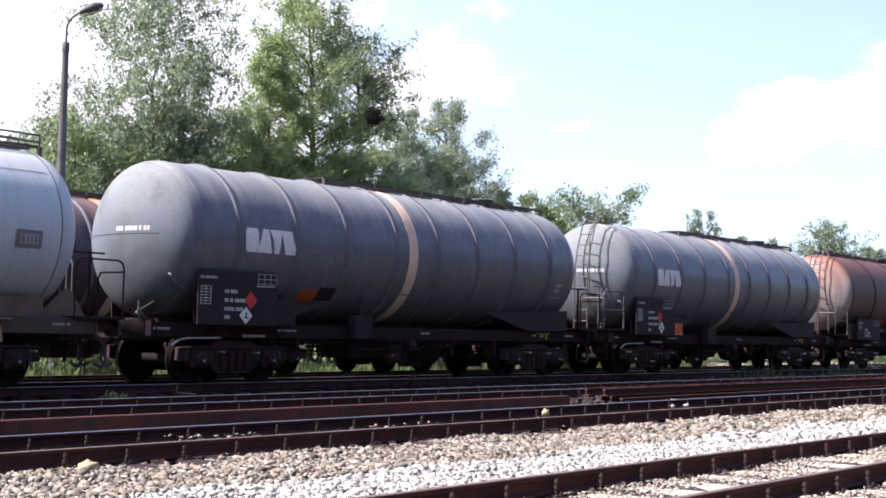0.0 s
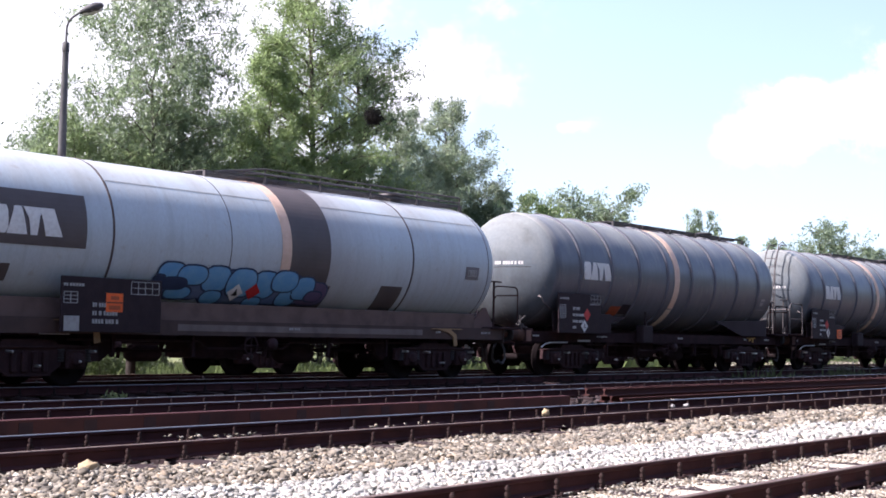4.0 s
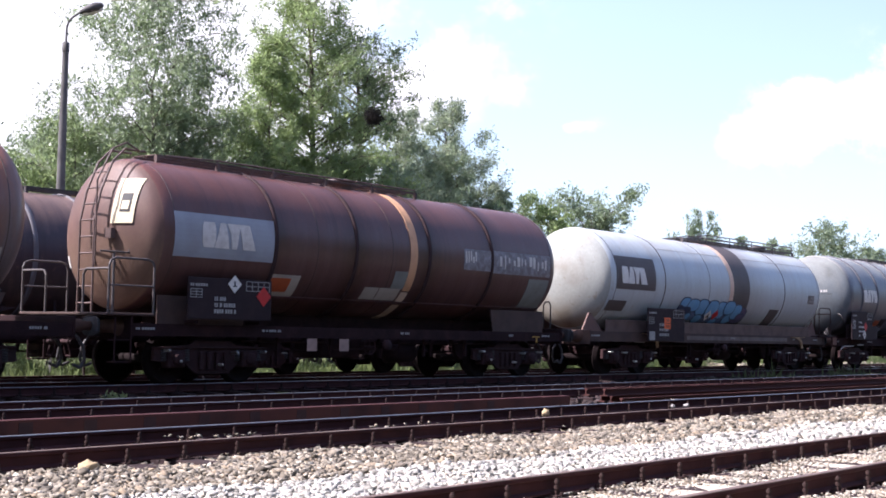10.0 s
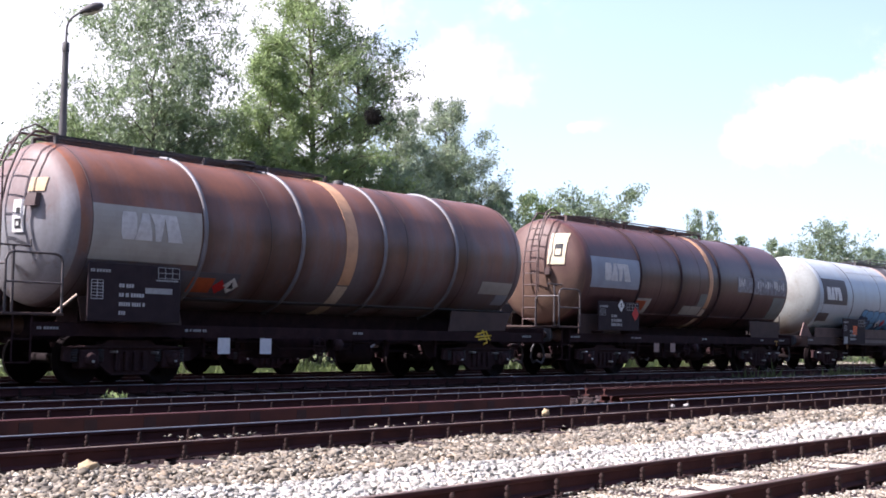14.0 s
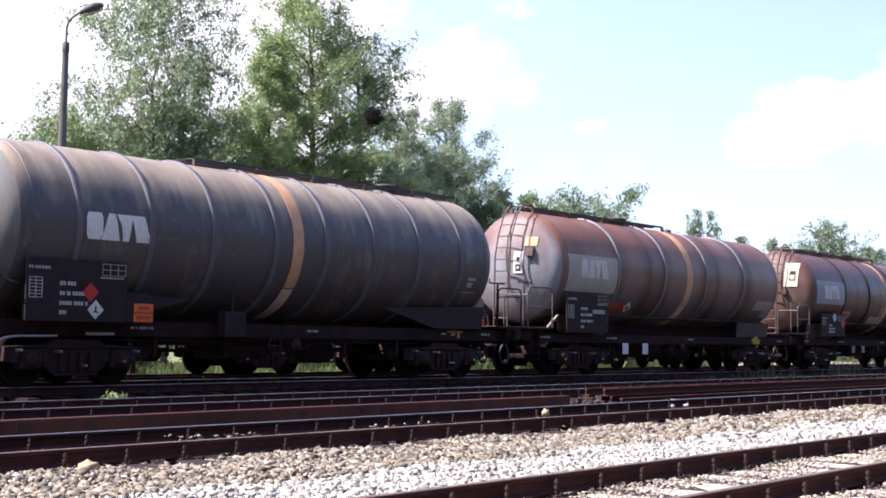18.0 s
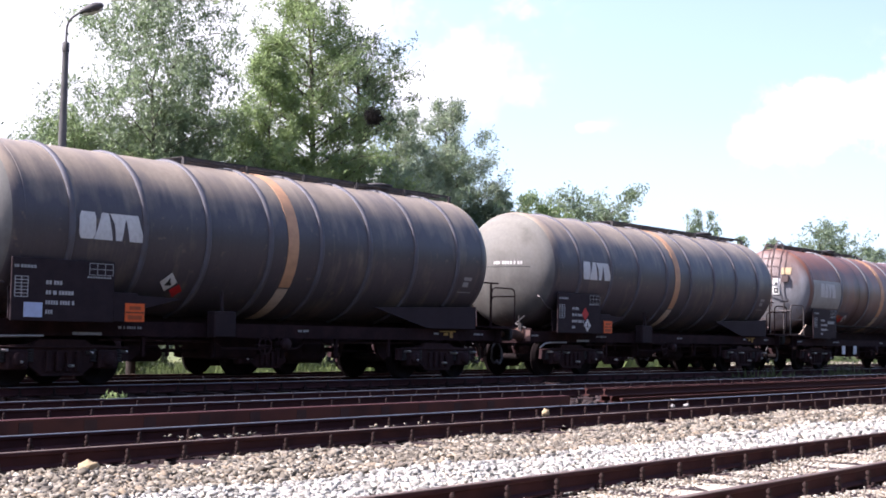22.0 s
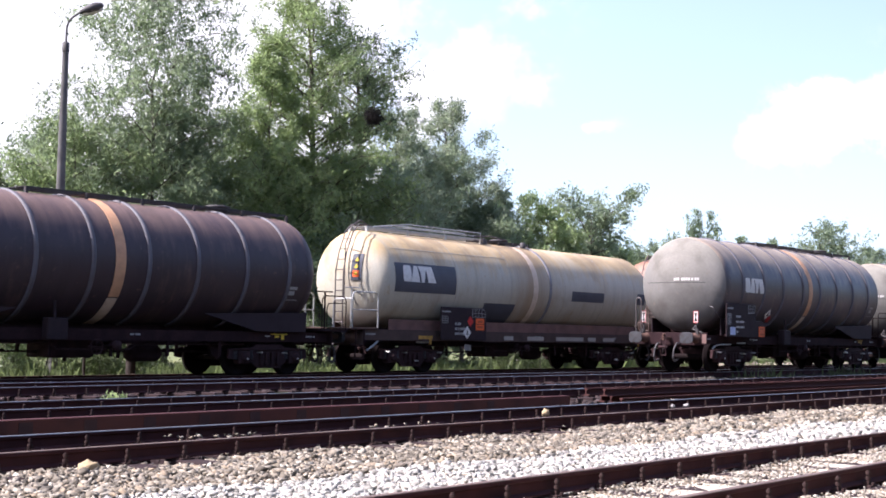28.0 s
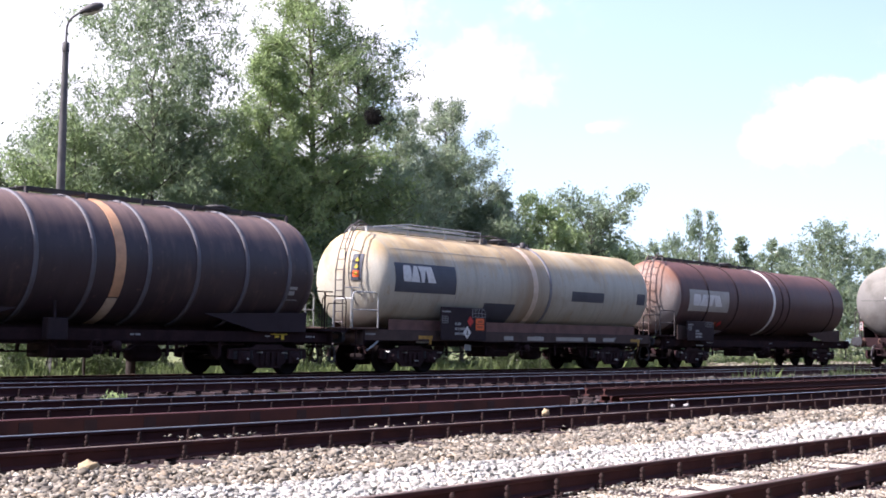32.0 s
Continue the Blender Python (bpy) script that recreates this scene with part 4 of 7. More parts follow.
def bogie(wagon, x, rolling, seed):
    b = new("bogie")
    b.parent = wagon
    b.location = (x, 0, 0)
    tagged(b, "two-axle cast steel bogie")
    for y in (-1.0, 1.0):
        part("side_frame", BOGIE["side"], None, b).location = (0, y, 0)
    part("bolster", BOGIE["bolster"], None, b)
    for ax in (-0.9, 0.9):
        w = part("wheelset", BOGIE["wheelset"], None, b, "steel axle with two solid wheels")
        w.location = (ax, 0, WHEEL_R)
        if rolling:
            WHEELSETS.append((w, ax, seed * 0.7 + ax))
        part("brake_beam", BOGIE["bar"], None, b).location = (ax * 0.42, 0, 0.42)
        for y in (-1.0, 1.0):
            o = part("axle_box", BOGIE["box"], None, b)
            o.matrix_basis = pose(ax, y, WHEEL_R, 0, 0, 0 if y < 0 else 180)
            for dx in (-0.27, 0.27):
                part("spring", BOGIE["spring"], None, b).location = (ax + dx, y, 0.42)
        for y in (-0.75, 0.75):
            o = part("brake_shoe", BOGIE["shoe"], None, b)
            o.matrix_basis = pose(ax - math.copysign(0.58, ax), y, WHEEL_R, 0, 0, 180 if ax < 0 else 0)
    # bright steel bolts put in for the light specks on the bogie
    for k, (bx, bz) in enumerate(((-1.18, 0.62), (-0.9, 0.43), (-0.42, 0.6), (0.1, 0.36), (0.48, 0.58), (0.9, 0.43), (1.2, 0.6))):
        if (k * 5 + seed) % 3:
            part("glint_bolt", BOGIE["bolt"], None, b).location = (bx, -1.0, bz)
    return b


def buffer_meshes():
    head = Shape()
    pts = [(0.225 * math.copysign(abs(math.cos(a)) ** 0.55, math.cos(a)), 0.17 * math.copysign(abs(math.sin(a)) ** 0.55, math.sin(a))) for a in [i * math.pi / 12 + 0.13 for i in range(24)]]
    n = len(pts)
    rings = [(0.006, 0.5), (0.012, 0.97), (0.022, 1.0), (0.05, 1.0), (0.06, 0.9)]
    v = [(0.0, 0, 0)] + [(x, p[0] * k, p[1] * k) for x, k in rings for p in pts] + [(0.07, 0, 0)]
    f = [(0, 1 + (i + 1) % n, 1 + i) for i in range(n)]
    for j in range(len(rings) - 1):
        f += [(1 + j * n + i, 1 + j * n + (i + 1) % n, 1 + (j + 1) * n + (i + 1) % n, 1 + (j + 1) * n + i) for i in range(n)]
    f += [(len(v) - 1, 1 + (len(rings) - 1) * n + i, 1 + (len(rings) - 1) * n + (i + 1) % n) for i in range(n)]
    head.add(v, f, False)
    sleeve = Shape().spin([(0.05, 0.0), (0.06, 0.082), (0.26, 0.082), (0.27, 0.115), (0.6, 0.125), (0.61, 0.17), (0.645, 0.17), (0.65, 0.0)], "x", 18)
    hook = Shape().box(0.05, 0.5, -0.05, 0.05, -0.05, 0.06, 0.015)
    hook.prism([(0.02, 0.06), (0.16, 0.06), (0.16, 0.14), (0.1, 0.17), (0.04, 0.13), (0.1, 0.1)], -0.035, 0.035, "y")
    link = Shape().tube([(0.1, -0.09, 0.02), (0.02, -0.1, -0.25), (0.1, -0.1, -0.5), (0.14, 0.1, -0.5), (0.06, 0.1, -0.25), (0.1, 0.09, 0.02)], 0.022)
    link.rod((0.06, -0.16, -0.25), (0.06, 0.16, -0.25), 0.04)
    hose = Shape().tube([(0.5, 0.32, -0.1), (0.3, 0.33, -0.12), (0.16, 0.34, -0.3), (0.12, 0.34, -0.52), (0.2, 0.33, -0.66), (0.34, 0.3, -0.6)], 0.028)
    return {"head": head.mesh("buffer_head", M_BUFFER), "sleeve": sleeve.mesh("buffer_sleeve", M_RUSTY), "hook": hook.mesh("draw_hook", M_RUSTY), "link": link.mesh("coupling_link", M_BOGIE),
            "hose": hose.mesh("brake_hose", M_HOSE)}


M_HOSE = plain("chalky grey rubber", (0.052, 0.046, 0.05), 0.6, 0.0, (0.04, 0.037, 0.038), 0.6, 9)


BUF = buffer_meshes()


def end_gear(wagon, lob):
    """Buffers, hooks and hoses at both ends."""
    for end in (0, 1):
        for y in (-0.875, 0.875):
            b = new("buffer")
            b.parent = wagon
            b.matrix_basis = pose(0 if end == 0 else lob, y, 1.04, 0, 0, 0 if end == 0 else 180)
            part("buffer_head", BUF["head"], None, b)
            part("buffer_sleeve", BUF["sleeve"], None, b)
        h = part("draw_hook", BUF["hook"], None, wagon)
        h.matrix_basis = pose(0.12 if end == 0 else lob - 0.12, 0, 1.0, 0, 0, 0 if end == 0 else 180)
        part("coupling_link", BUF["link"], None, h, "hanging screw coupling")
        for k in (1, -1):
            o = part("brake_hose", BUF["hose"], None, wagon)
            o.matrix_basis = pose(0.12 if end == 0 else lob - 0.12, 0 if k == 1 else -0.66, 0.98, 0, 0, 0 if end == 0 else 180)


def tank_profile(x0, x1, R):
    """Shell from end to end, as (along, radius)."""
    rs = [0.001, 0.15, 0.3, 0.45, 0.58, 0.68, 0.76, 0.82, 0.87, 0.91, 0.945, 0.97, 0.987, 0.997, 1.0]
    pr = [(x0 - head_depth(R, R * q), R * q) for q in rs]
    return pr + [(x1 + (x0 - p[0]), p[1]) for p in reversed(pr)]


def shell(wagon, x0, x1, R, zc, material, label=""):
    return part("tank", Shape().spin(tank_profile(x0, x1, R), "x", 72, (0, 0, zc)), material, wagon, label)


def end_cap(wagon, x0, R, zc, material, label="lighter painted tank end"):
    """The painted dished end that faces back along the track."""
    rs = [0.001, 0.15, 0.3, 0.45, 0.58, 0.68, 0.76, 0.82, 0.87, 0.91, 0.945, 0.97]
    return part("tank_end", Shape().spin([(x0 - 0.003 - head_depth(R, R * q) * 1.002, R * q) for q in rs], "x", 64, (0, 0, zc)), material, wagon, label)


def ring(wagon, x, R, zc, material, w=0.12, h=0.045, name="stiffening_ring"):
    pr = [(x - w / 2, R - 0.01)] + [(x - w / 2 * math.cos(math.pi * i / 8), R + h * math.sin(math.pi * i / 8) ** 0.75) for i in range(9)] + [(x + w / 2, R - 0.01)]
    return part(name, Shape().spin(pr, "x", 64, (0, 0, zc)), material, wagon)


def seam(wagon, x, R, zc, material):
    return part("weld_seam", Shape().spin([(x - 0.012, R - 0.002), (x - 0.006, R + 0.006), (x + 0.006, R + 0.006), (x + 0.012, R - 0.002)], "x", 64, (0, 0, zc)), material, wagon)


def stripe(wagon, x, R, zc, w, material, kink=True):
    b = part("warning_band", Shape().wrap(x - w / 2, x + w / 2, -34 if kink else -80, 200, R, zc, 0.008, 56), material, wagon, "faded orange painted band")
    if kink:
        part("lower_band", Shape().wrap(x - w / 2 - 0.01, x + w / 2 - 0.01, -84, -35.4, R, zc, 0.008, 12), M_BANDLOW, b, "paler lower piece of the band")


def ang(z, R, zc):
    return math.degrees(math.asin(max(-0.999, min(0.999, (z - zc) / R))))


def plate(wagon, name, x0, x1, z0, z1, R, zc, material, label="", lift=0.0):
    """A painted field or plate that follows the shell between two heights."""
    return part(name, Shape().wrap(x0, x1, ang(z0, R, zc), ang(z1, R, zc), R + lift, zc), material, wagon, label)


def emblem(wagon, x, z, w, h, R, zc, material, lift=0.0):
    """Four plain block shapes in place of the owner's lettering."""
    rad = R + lift
    zz = radians(ang(z, R, zc)) * rad
    g = w / 100.0
    rows = {
        "block": [[(-0.5, 3, 20), (-0.3, 0, 24), (0.3, 0, 24), (0.5, 3, 22)]],
        "wedge": [[(-0.5, 22, 50), (0.5, 33, 43)]],
        "bar": [[(-0.5, 55, 64), (0.1, 52, 67), (0.5, 45, 71)]],
        "waist": [[(-0.5, 76, 100), (0.0, 72, 93), (0.5, 68, 88)]],
    }
    for nm in ("block", "wedge", "bar", "waist"):
        s = Shape()
        for r in rows[nm]:
            fine = []
            for (a, l0, r0), (b, l1, r1) in zip(r[:-1], r[1:]):
                for i in range(3):
                    f = i / 3
                    fine.append((a + (b - a) * f, l0 + (l1 - l0) * f, r0 + (r1 - r0) * f))
            fine.append(r[-1])
            s.outline([(zz + a * h, x + l * g, x + rr * g) for a, l, rr in fine], rad, zc)
        part("emblem_block", s, material, wagon, "plain block of a painted emblem")


def diamond(wagon, x, z, s, R, zc, material, mark=True, lift=0.0):
    rad = R + lift
    zz = radians(ang(z, R, zc)) * rad
    d = part("hazard_label", Shape().outline([(zz - s, x - 0.002, x + 0.002), (zz - s / 2, x - s / 2, x + s / 2), (zz, x - s, x + s), (zz + s / 2, x - s / 2, x + s / 2), (zz + s, x - 0.002, x + 0.002)], rad, zc), material, wagon, "square hazard label set on its corner")
    if mark:
        part("pictogram", Shape().outline([(zz - s * 0.35, x - s * 0.3, x + s * 0.35), (zz - s * 0.22, x - s * 0.3, x + s * 0.4), (zz + s * 0.1, x - s * 0.12, x + s * 0.12), (zz + s * 0.4, x - s * 0.08, x + s * 0.04)], rad + 0.006, zc), M_BLACKMARK if material is not M_RED else M_WHITE, d)
    return d


def flat_diamond(panel, x, z, s, y, material, mark=True):
    d = part("hazard_label", Shape().prism([(x, z - s), (x + s, z), (x, z + s), (x - s, z)], y - 0.006, y, "y"), material, panel, "square hazard label set on its corner")
    if mark:
        part("pictogram", Shape().box(x - s * 0.3, x + s * 0.35, y - 0.011, y - 0.006, z - s * 0.3, z - s * 0.18).box(x - s * 0.1, x + s * 0.1, y - 0.011, y - 0.006, z - s * 0.18, z + s * 0.35), M_BLACKMARK, d)


def bars(panel, x, z, widths, h, y, material, gap=0.03, name="text_bar"):
    """One line of unreadable writing as plain bars, as one mesh."""
    s = Shape()
    for w in widths:
        n = max(1, round(w / 0.055))
        for i in range(n):
            s.box(x + w * i / n, x + w * (i + 1) / n - 0.015, y - 0.005, y, z - h / 2, z + h / 2)
        x += w + gap
    ob = part(name, s, material, panel)
    ob["kind"] = "stuff"
    return ob


def grid_mark(panel, x0, x1, z0, z1, y, cols, rows, material):
    """A table of load limits: outlined boxes."""
    s = Shape()
    t = 0.012
    for i in range(cols + 1):
        x = x0 + (x1 - x0) * i / cols
        s.box(x - t / 2, x + t / 2, y - 0.005, y, z0, z1)
    for j in range(rows + 1):
        z = z0 + (z1 - z0) * j / rows
        s.box(x0, x1, y - 0.0045, y, z - t / 2, z + t / 2)
    ob = part("load_table", s, material, panel, "table of ruled white lines")
    ob["kind"] = "stuff"
    return ob


def data_panel(wagon, x0, x1, z0, z1, y=-1.47, style=0, seed=0):
    """The big dark data board on brackets, with its writing as bars."""
    rnd = random.Random(seed)
    p = part("data_panel", Shape().box(x0, x1, y, y + 0.04, z0, z1, 0.008), M_PANEL, wagon, "dark board with worn white markings")
    for x in (x0 + 0.25, x1 - 0.25):
        part("bracket", Shape().box(x - 0.03, x + 0.03, y + 0.04, -1.05, 1.12, 1.18), M_BLACK, p)
    w, h = x1 - x0, z1 - z0
    bars(p, x0 + 0.04, z1 - 0.14, [0.1, 0.3], 0.05, y, M_DIMTEXT, 0.02)
    if style == 0:
        grid_mark(p, x0 + 0.06, x0 + 0.3, z0 + h * 0.38, z0 + h * 0.7, y, 2, 6, M_PANELTEXT)
        bars(p, x0 + w * 0.32, z0 + h * 0.62, [0.12, 0.17], 0.066, y, M_PANELTEXT)
        bars(p, x0 + w * 0.32, z0 + h * 0.46, [0.11, 0.08, 0.3], 0.066, y, M_PANELTEXT)
        bars(p, x0 + w * 0.32, z0 + h * 0.30, [0.25, 0.2, 0.06], 0.066, y, M_PANELTEXT)
        bars(p, x0 + w * 0.32, z0 + h * 0.15, [0.15], 0.066, y, M_PANELTEXT)
        grid_mark(p, x0 + w * 0.74, x0 + w * 0.98, z0 + h * 0.78, z0 + h * 0.97, y, 3, 2, M_DIMTEXT)
        bars(p, x0 + w * 0.72, z0 + h * 0.74, [0.5], 0.03, y, M_DIMTEXT)
    else:
        grid_mark(p, x0 + 0.05, x0 + 0.32, z0 + h * 0.52, z0 + h * 0.72, y, 2, 3, M_DIMTEXT)
        bars(p, x0 + w * 0.3, z0 + h * 0.5, [0.1, 0.16], 0.075, y, M_DIMTEXT)
        bars(p, x0 + w * 0.3, z0 + h * 0.35, [0.1, 0.07, 0.3], 0.075, y, M_DIMTEXT)
        bars(p, x0 + w * 0.3, z0 + h * 0.2, [0.24, 0.19, 0.06], 0.075, y, M_DIMTEXT)
        grid_mark(p, x0 + w * 0.68, x0 + w * 0.97, z0 + h * 0.72, z0 + h * 0.95, y, 4, 2, M_DIMTEXT)
    return p


def orange_plate(wagon, x0, x1, z0, z1, y, material=None):
    o = part("warning_plate", Shape().box(x0, x1, y - 0.012, y, z0, z1, 0.004), material or M_ORANGE, wagon, "orange danger plate")
    zm = (z0 + z1) / 2
    part("plate_line", Shape().box(x0 + 0.01, x1 - 0.01, y - 0.016, y - 0.012, zm - 0.008, zm + 0.008), M_BLACKMARK, o)
    part("plate_bar", Shape().box(x0 + 0.09, x1 - 0.09, y - 0.016, y - 0.012, zm + 0.05, zm + 0.11), M_ORANGE_DULL, o)
    part("plate_bar", Shape().box(x0 + 0.06, x1 - 0.06, y - 0.016, y - 0.012, zm - 0.12, zm - 0.05), M_ORANGE_DULL, o)
    return o


def underframe(wagon, lob, p0, p1, material, y=1.08, z0=0.87, z1=1.13, centre=True):
    """Solebars, headstocks, centre sill and cross members."""
    for s in (-1, 1):
        sec = [(y + 0.012, z0), (y + 0.012, z1), (y - 0.09, z1), (y - 0.09, z1 - 0.016), (y - 0.012, z1 - 0.016), (y - 0.012, z0 + 0.016), (y - 0.09, z0 + 0.016), (y - 0.09, z0)]
        b = Shape().prism([(s * p, q) for p, q in sec], 0.64, lob - 0.64, "x")
        part("solebar", b, material, wagon)
    for x in (0.62, lob - 0.66):
        part("headstock", Shape().box(x, x + 0.04, -1.25, 1.25, 0.82, 1.2, 0.01), material, wagon)
    part("centre_sill", Shape().box(0.66, lob - 0.66, -0.2, 0.2, 0.78, 1.1), M_BLACK, wagon)
    for x in (p0, p1):
        part("pivot_bearer", Shape().box(x - 0.22, x + 0.22, -1.07, 1.07, 0.86, 1.14, 0.02), M_BLACK, wagon)
    # dim marking bars, also put in for light specks along the frame
    for x, ws in ((0.75, (0.1, 0.3)), (p0 + 1.1, (0.08, 0.05, 0.2, 0.1)), ((p0 + p1) / 2 + 0.5, (0.12, 0.16)), (p1 - 0.2, (0.18,)), (lob - 1.5, (0.25, 0.08))):
        bars(wagon, x, (z0 + z1) / 2 + 0.02, ws, 0.045, -y - 0.012, M_DIMTEXT, 0.03, "frame_fleck")["kind"] = "stuff"
    n = 5
    for i in range(n):
        x = p0 + 1.6 + (p1 - p0 - 3.2) * i / (n - 1)
        part("cross_member", Shape().box(x - 0.06, x + 0.06, -1.06, 1.06, 0.9, 1.08), M_BLACK, wagon)


def brake_gear(wagon, p0, p1, cabinet=False):
    """Air reservoir, cylinder, rods, outlet valve and its wheel below the frame."""
    m = (p0 + p1) / 2
    part("air_reservoir", Shape().spin([(m + 0.95, 0.0), (m + 1.0, 0.15), (m + 1.1, 0.21), (m + 1.85, 0.21), (m + 1.95, 0.15), (m + 2.0, 0.0)], "x", 18, (0, -0.35, 0.56)), M_BLACK, wagon)
    for x in (m + 1.2, m + 1.75):
        for y in (-0.57, -0.13):
            part("reservoir_strap", Shape().rod((x, y, 0.56), (x, y, 0.9), 0.016, 6), M_BLACK, wagon)
    part("brake_cylinder", Shape().spin([(m + 0.3, 0.0), (m + 0.3, 0.17), (m - 0.1, 0.17), (m - 0.14, 0.06), (m - 0.5, 0.06)], "x", 16, (0, -0.35, 0.7)), M_BLACK, wagon)
    part("gear_box", Shape().box(m - 1.5, m - 0.3, -0.75, 0.1, 0.46, 0.9, 0.03), M_BLACK, wagon, "dark box of brake gear under the frame")
    for x, z in ((m - 0.95, 0.4), (m - 0.2, 0.5), (m + 0.55, 0.46), (m + 2.3, 0.5), (m - 2.2, 0.62)):
        part("brake_lever", Shape().prism([(x - 0.05, z), (x + 0.02, z - 0.02), (x + 0.09, 0.9), (x - 0.02, 0.9)], -0.62, -0.58, "y"), M_BLACK, wagon)
    for e, k in ((p0, 1), (p1, -1)):
        part("slack_adjuster", Shape().spin([(e + k * 1.5, 0.0), (e + k * 1.5, 0.05), (e + k * 2.5, 0.05), (e + k * 2.55, 0.03), (e + k * 3.0, 0.03)], "x", 10, (0, 0.15, 0.62)), M_BLACK, wagon)
        part("end_bracket", Shape().prism([(e + k * 1.42, 0.9), (e + k * 1.95, 0.9), (e + k * 1.78, 0.55), (e + k * 1.6, 0.42), (e + k * 1.5, 0.46)], -0.82, -0.74, "y"), M_BLACK, wagon)
    part("air_pipe", Shape().tube([(p0 + 0.8, -0.95, 0.8), (m - 1.6, -0.95, 0.79), (m - 1.4, -0.95, 0.66), (m + 0.6, -0.95, 0.66), (m + 0.8, -0.95, 0.78), (p1 - 0.8, -0.95, 0.8)], 0.02, 6), M_BOGIE, wagon)
    part("pull_rod", Shape().rod((p0 + 0.5, -0.3, 0.6), (p1 - 0.5, -0.3, 0.6), 0.022), M_BLACK, wagon)
    part("outlet_pipe", Shape().spin([(0.62, 0.1), (0.62, 0.13), (0.66, 0.13), (0.66, 0.09), (1.4, 0.09)], "z", 14, (m, 0, 0)).rod((m, -1.25, 0.75), (m, 1.25, 0.75), 0.075, 12), M_BLACK, wagon)
    for s in (-1, 1):
        part("outlet_cap", Shape().spin([(s * 1.22, 0.0), (s * 1.22, 0.12), (s * 1.3, 0.12), (s * 1.31, 0.0)], "y", 14, (m, 0, 0.75)), M_BOGIE, wagon, "dark screw cap")
    # black filler added so the gap under the tank stays dark
    part("gap_filler", Shape().prism([(-0.3, 1.08), (0.3, 1.08), (0.34, 1.46), (-0.34, 1.46)], p0 - 0.6, p1 + 0.6, "x"), M_BLACK, wagon)
    if cabinet:
        part("valve_box", Shape().box(m - 1.95, m - 1.42, -1.36, -1.12, 0.87, 1.36, 0.02), M_PANEL, wagon, "dark metal cabinet on the frame")
        part("valve_post", Shape().rod((m - 1.74, -1.3, 1.34), (m - 1.74, -1.28, 1.74), 0.03, 8), M_PANEL, wagon)
    wheel = Shape()
    k = 16
    pts = [(m - 0.6 + 0.17 * math.cos(2 * math.pi * i / k), -1.3, 0.72 + 0.17 * math.sin(2 * math.pi * i / k)) for i in range(k + 1)]
    wheel.tube(pts, 0.014, 6)
    for i in (0, 4, 8, 12):
        wheel.rod((m - 0.6, -1.3, 0.72), pts[i], 0.01, 5)
    wheel.rod((m - 0.6, -1.3, 0.72), (m - 0.6, -1.0, 0.72), 0.02, 6)
    part("hand_wheel", wheel, M_BOGIE, wagon)
    # small bits that catch the light
    rnd = random.Random(int(p0 * 100 + p1 * 7))
    for i in range(5):
        x = p0 + 1.7 + i * (p1 - p0 - 3.4) / 4
        part("hanger", Shape().box(x - 0.03, x + 0.03, -1.06, -1.0, 0.5, 0.88), M_BLACK, wagon)
    part("change_plate", Shape().box(p0 + 0.15, p0 + 0.75, -1.1, -1.094, 0.88, 0.93), M_DIMTEXT, wagon, "worn light marking strip")


def saddle(wagon, pts, y, material, label=""):
    """A side plate between frame and tank, on both sides."""
    for s in (-1, 1):
        part("saddle_plate", Shape().prism(pts, s * y - 0.012, s * y + 0.012, "y"), material, wagon, label)


def walkway(wagon, x0, x1, top, material, rail=0.0, width=0.32, hatch=True):
    """A roof walk of gratings on stools, with a low handrail where rail is given."""
    w = new("roof_walkway")
    w.parent = wagon
    tagged(w, "narrow grated walkway along the tank crown")
    for y in (-width, 0.02):
        g = Shape()
        g.box(x0, x1, y, y + 0.03, top + 0.07, top + 0.12)
        g.box(x0, x1, y + width - 0.05, y + width - 0.02, top + 0.07, top + 0.12)
        k = int((x1 - x0) / 0.22)
        for i in range(k + 1):
            x = x0 + (x1 - x0) * i / k
            g.box(x - 0.03, x + 0.03, y, y + width - 0.02, top + 0.1, top + 0.115)
        part("grating", g, material, w)
    k = max(3, int((x1 - x0) / 1.5))
    for i in range(k + 1):
        x = x0 + (x1 - x0) * i / k
        for s in (-1, 1):
            y0, y1 = sorted((s * (width + 0.05), s * (width - 0.02)))
            part("stool", Shape().box(x - 0.03, x + 0.03, y0, y1, top - 0.12, top + 0.1), material, w)
            if rail and i:
                part("rail_post", Shape().rod((x, s * width, top + 0.1), (x, s * width, top + rail), 0.018, 6), material, w)
    if rail:
        for y in (-width, width):
            for h in (0.6, 1.0):
                a = (x0 + (x1 - x0) / k * 0.15, y, top + 0.11)
                part("handrail", Shape().tube([a, (x0 + (x1 - x0) / k, y, top + rail * h), (x1, y, top + rail * h)], 0.018, 6), material, w)
    if not hatch:
        return w
    part("manhole", Shape().spin([(top - 0.06, 0.28), (top + 0.14, 0.28), (top + 0.14, 0.34), (top + 0.18, 0.34), (top + 0.21, 0.2), (top + 0.21, 0.0)], "z", 18, (max(x1 - 2.2, (x0 + x1) / 2), 0.0, 0)), material, w, "bolted manhole cover")
    return w


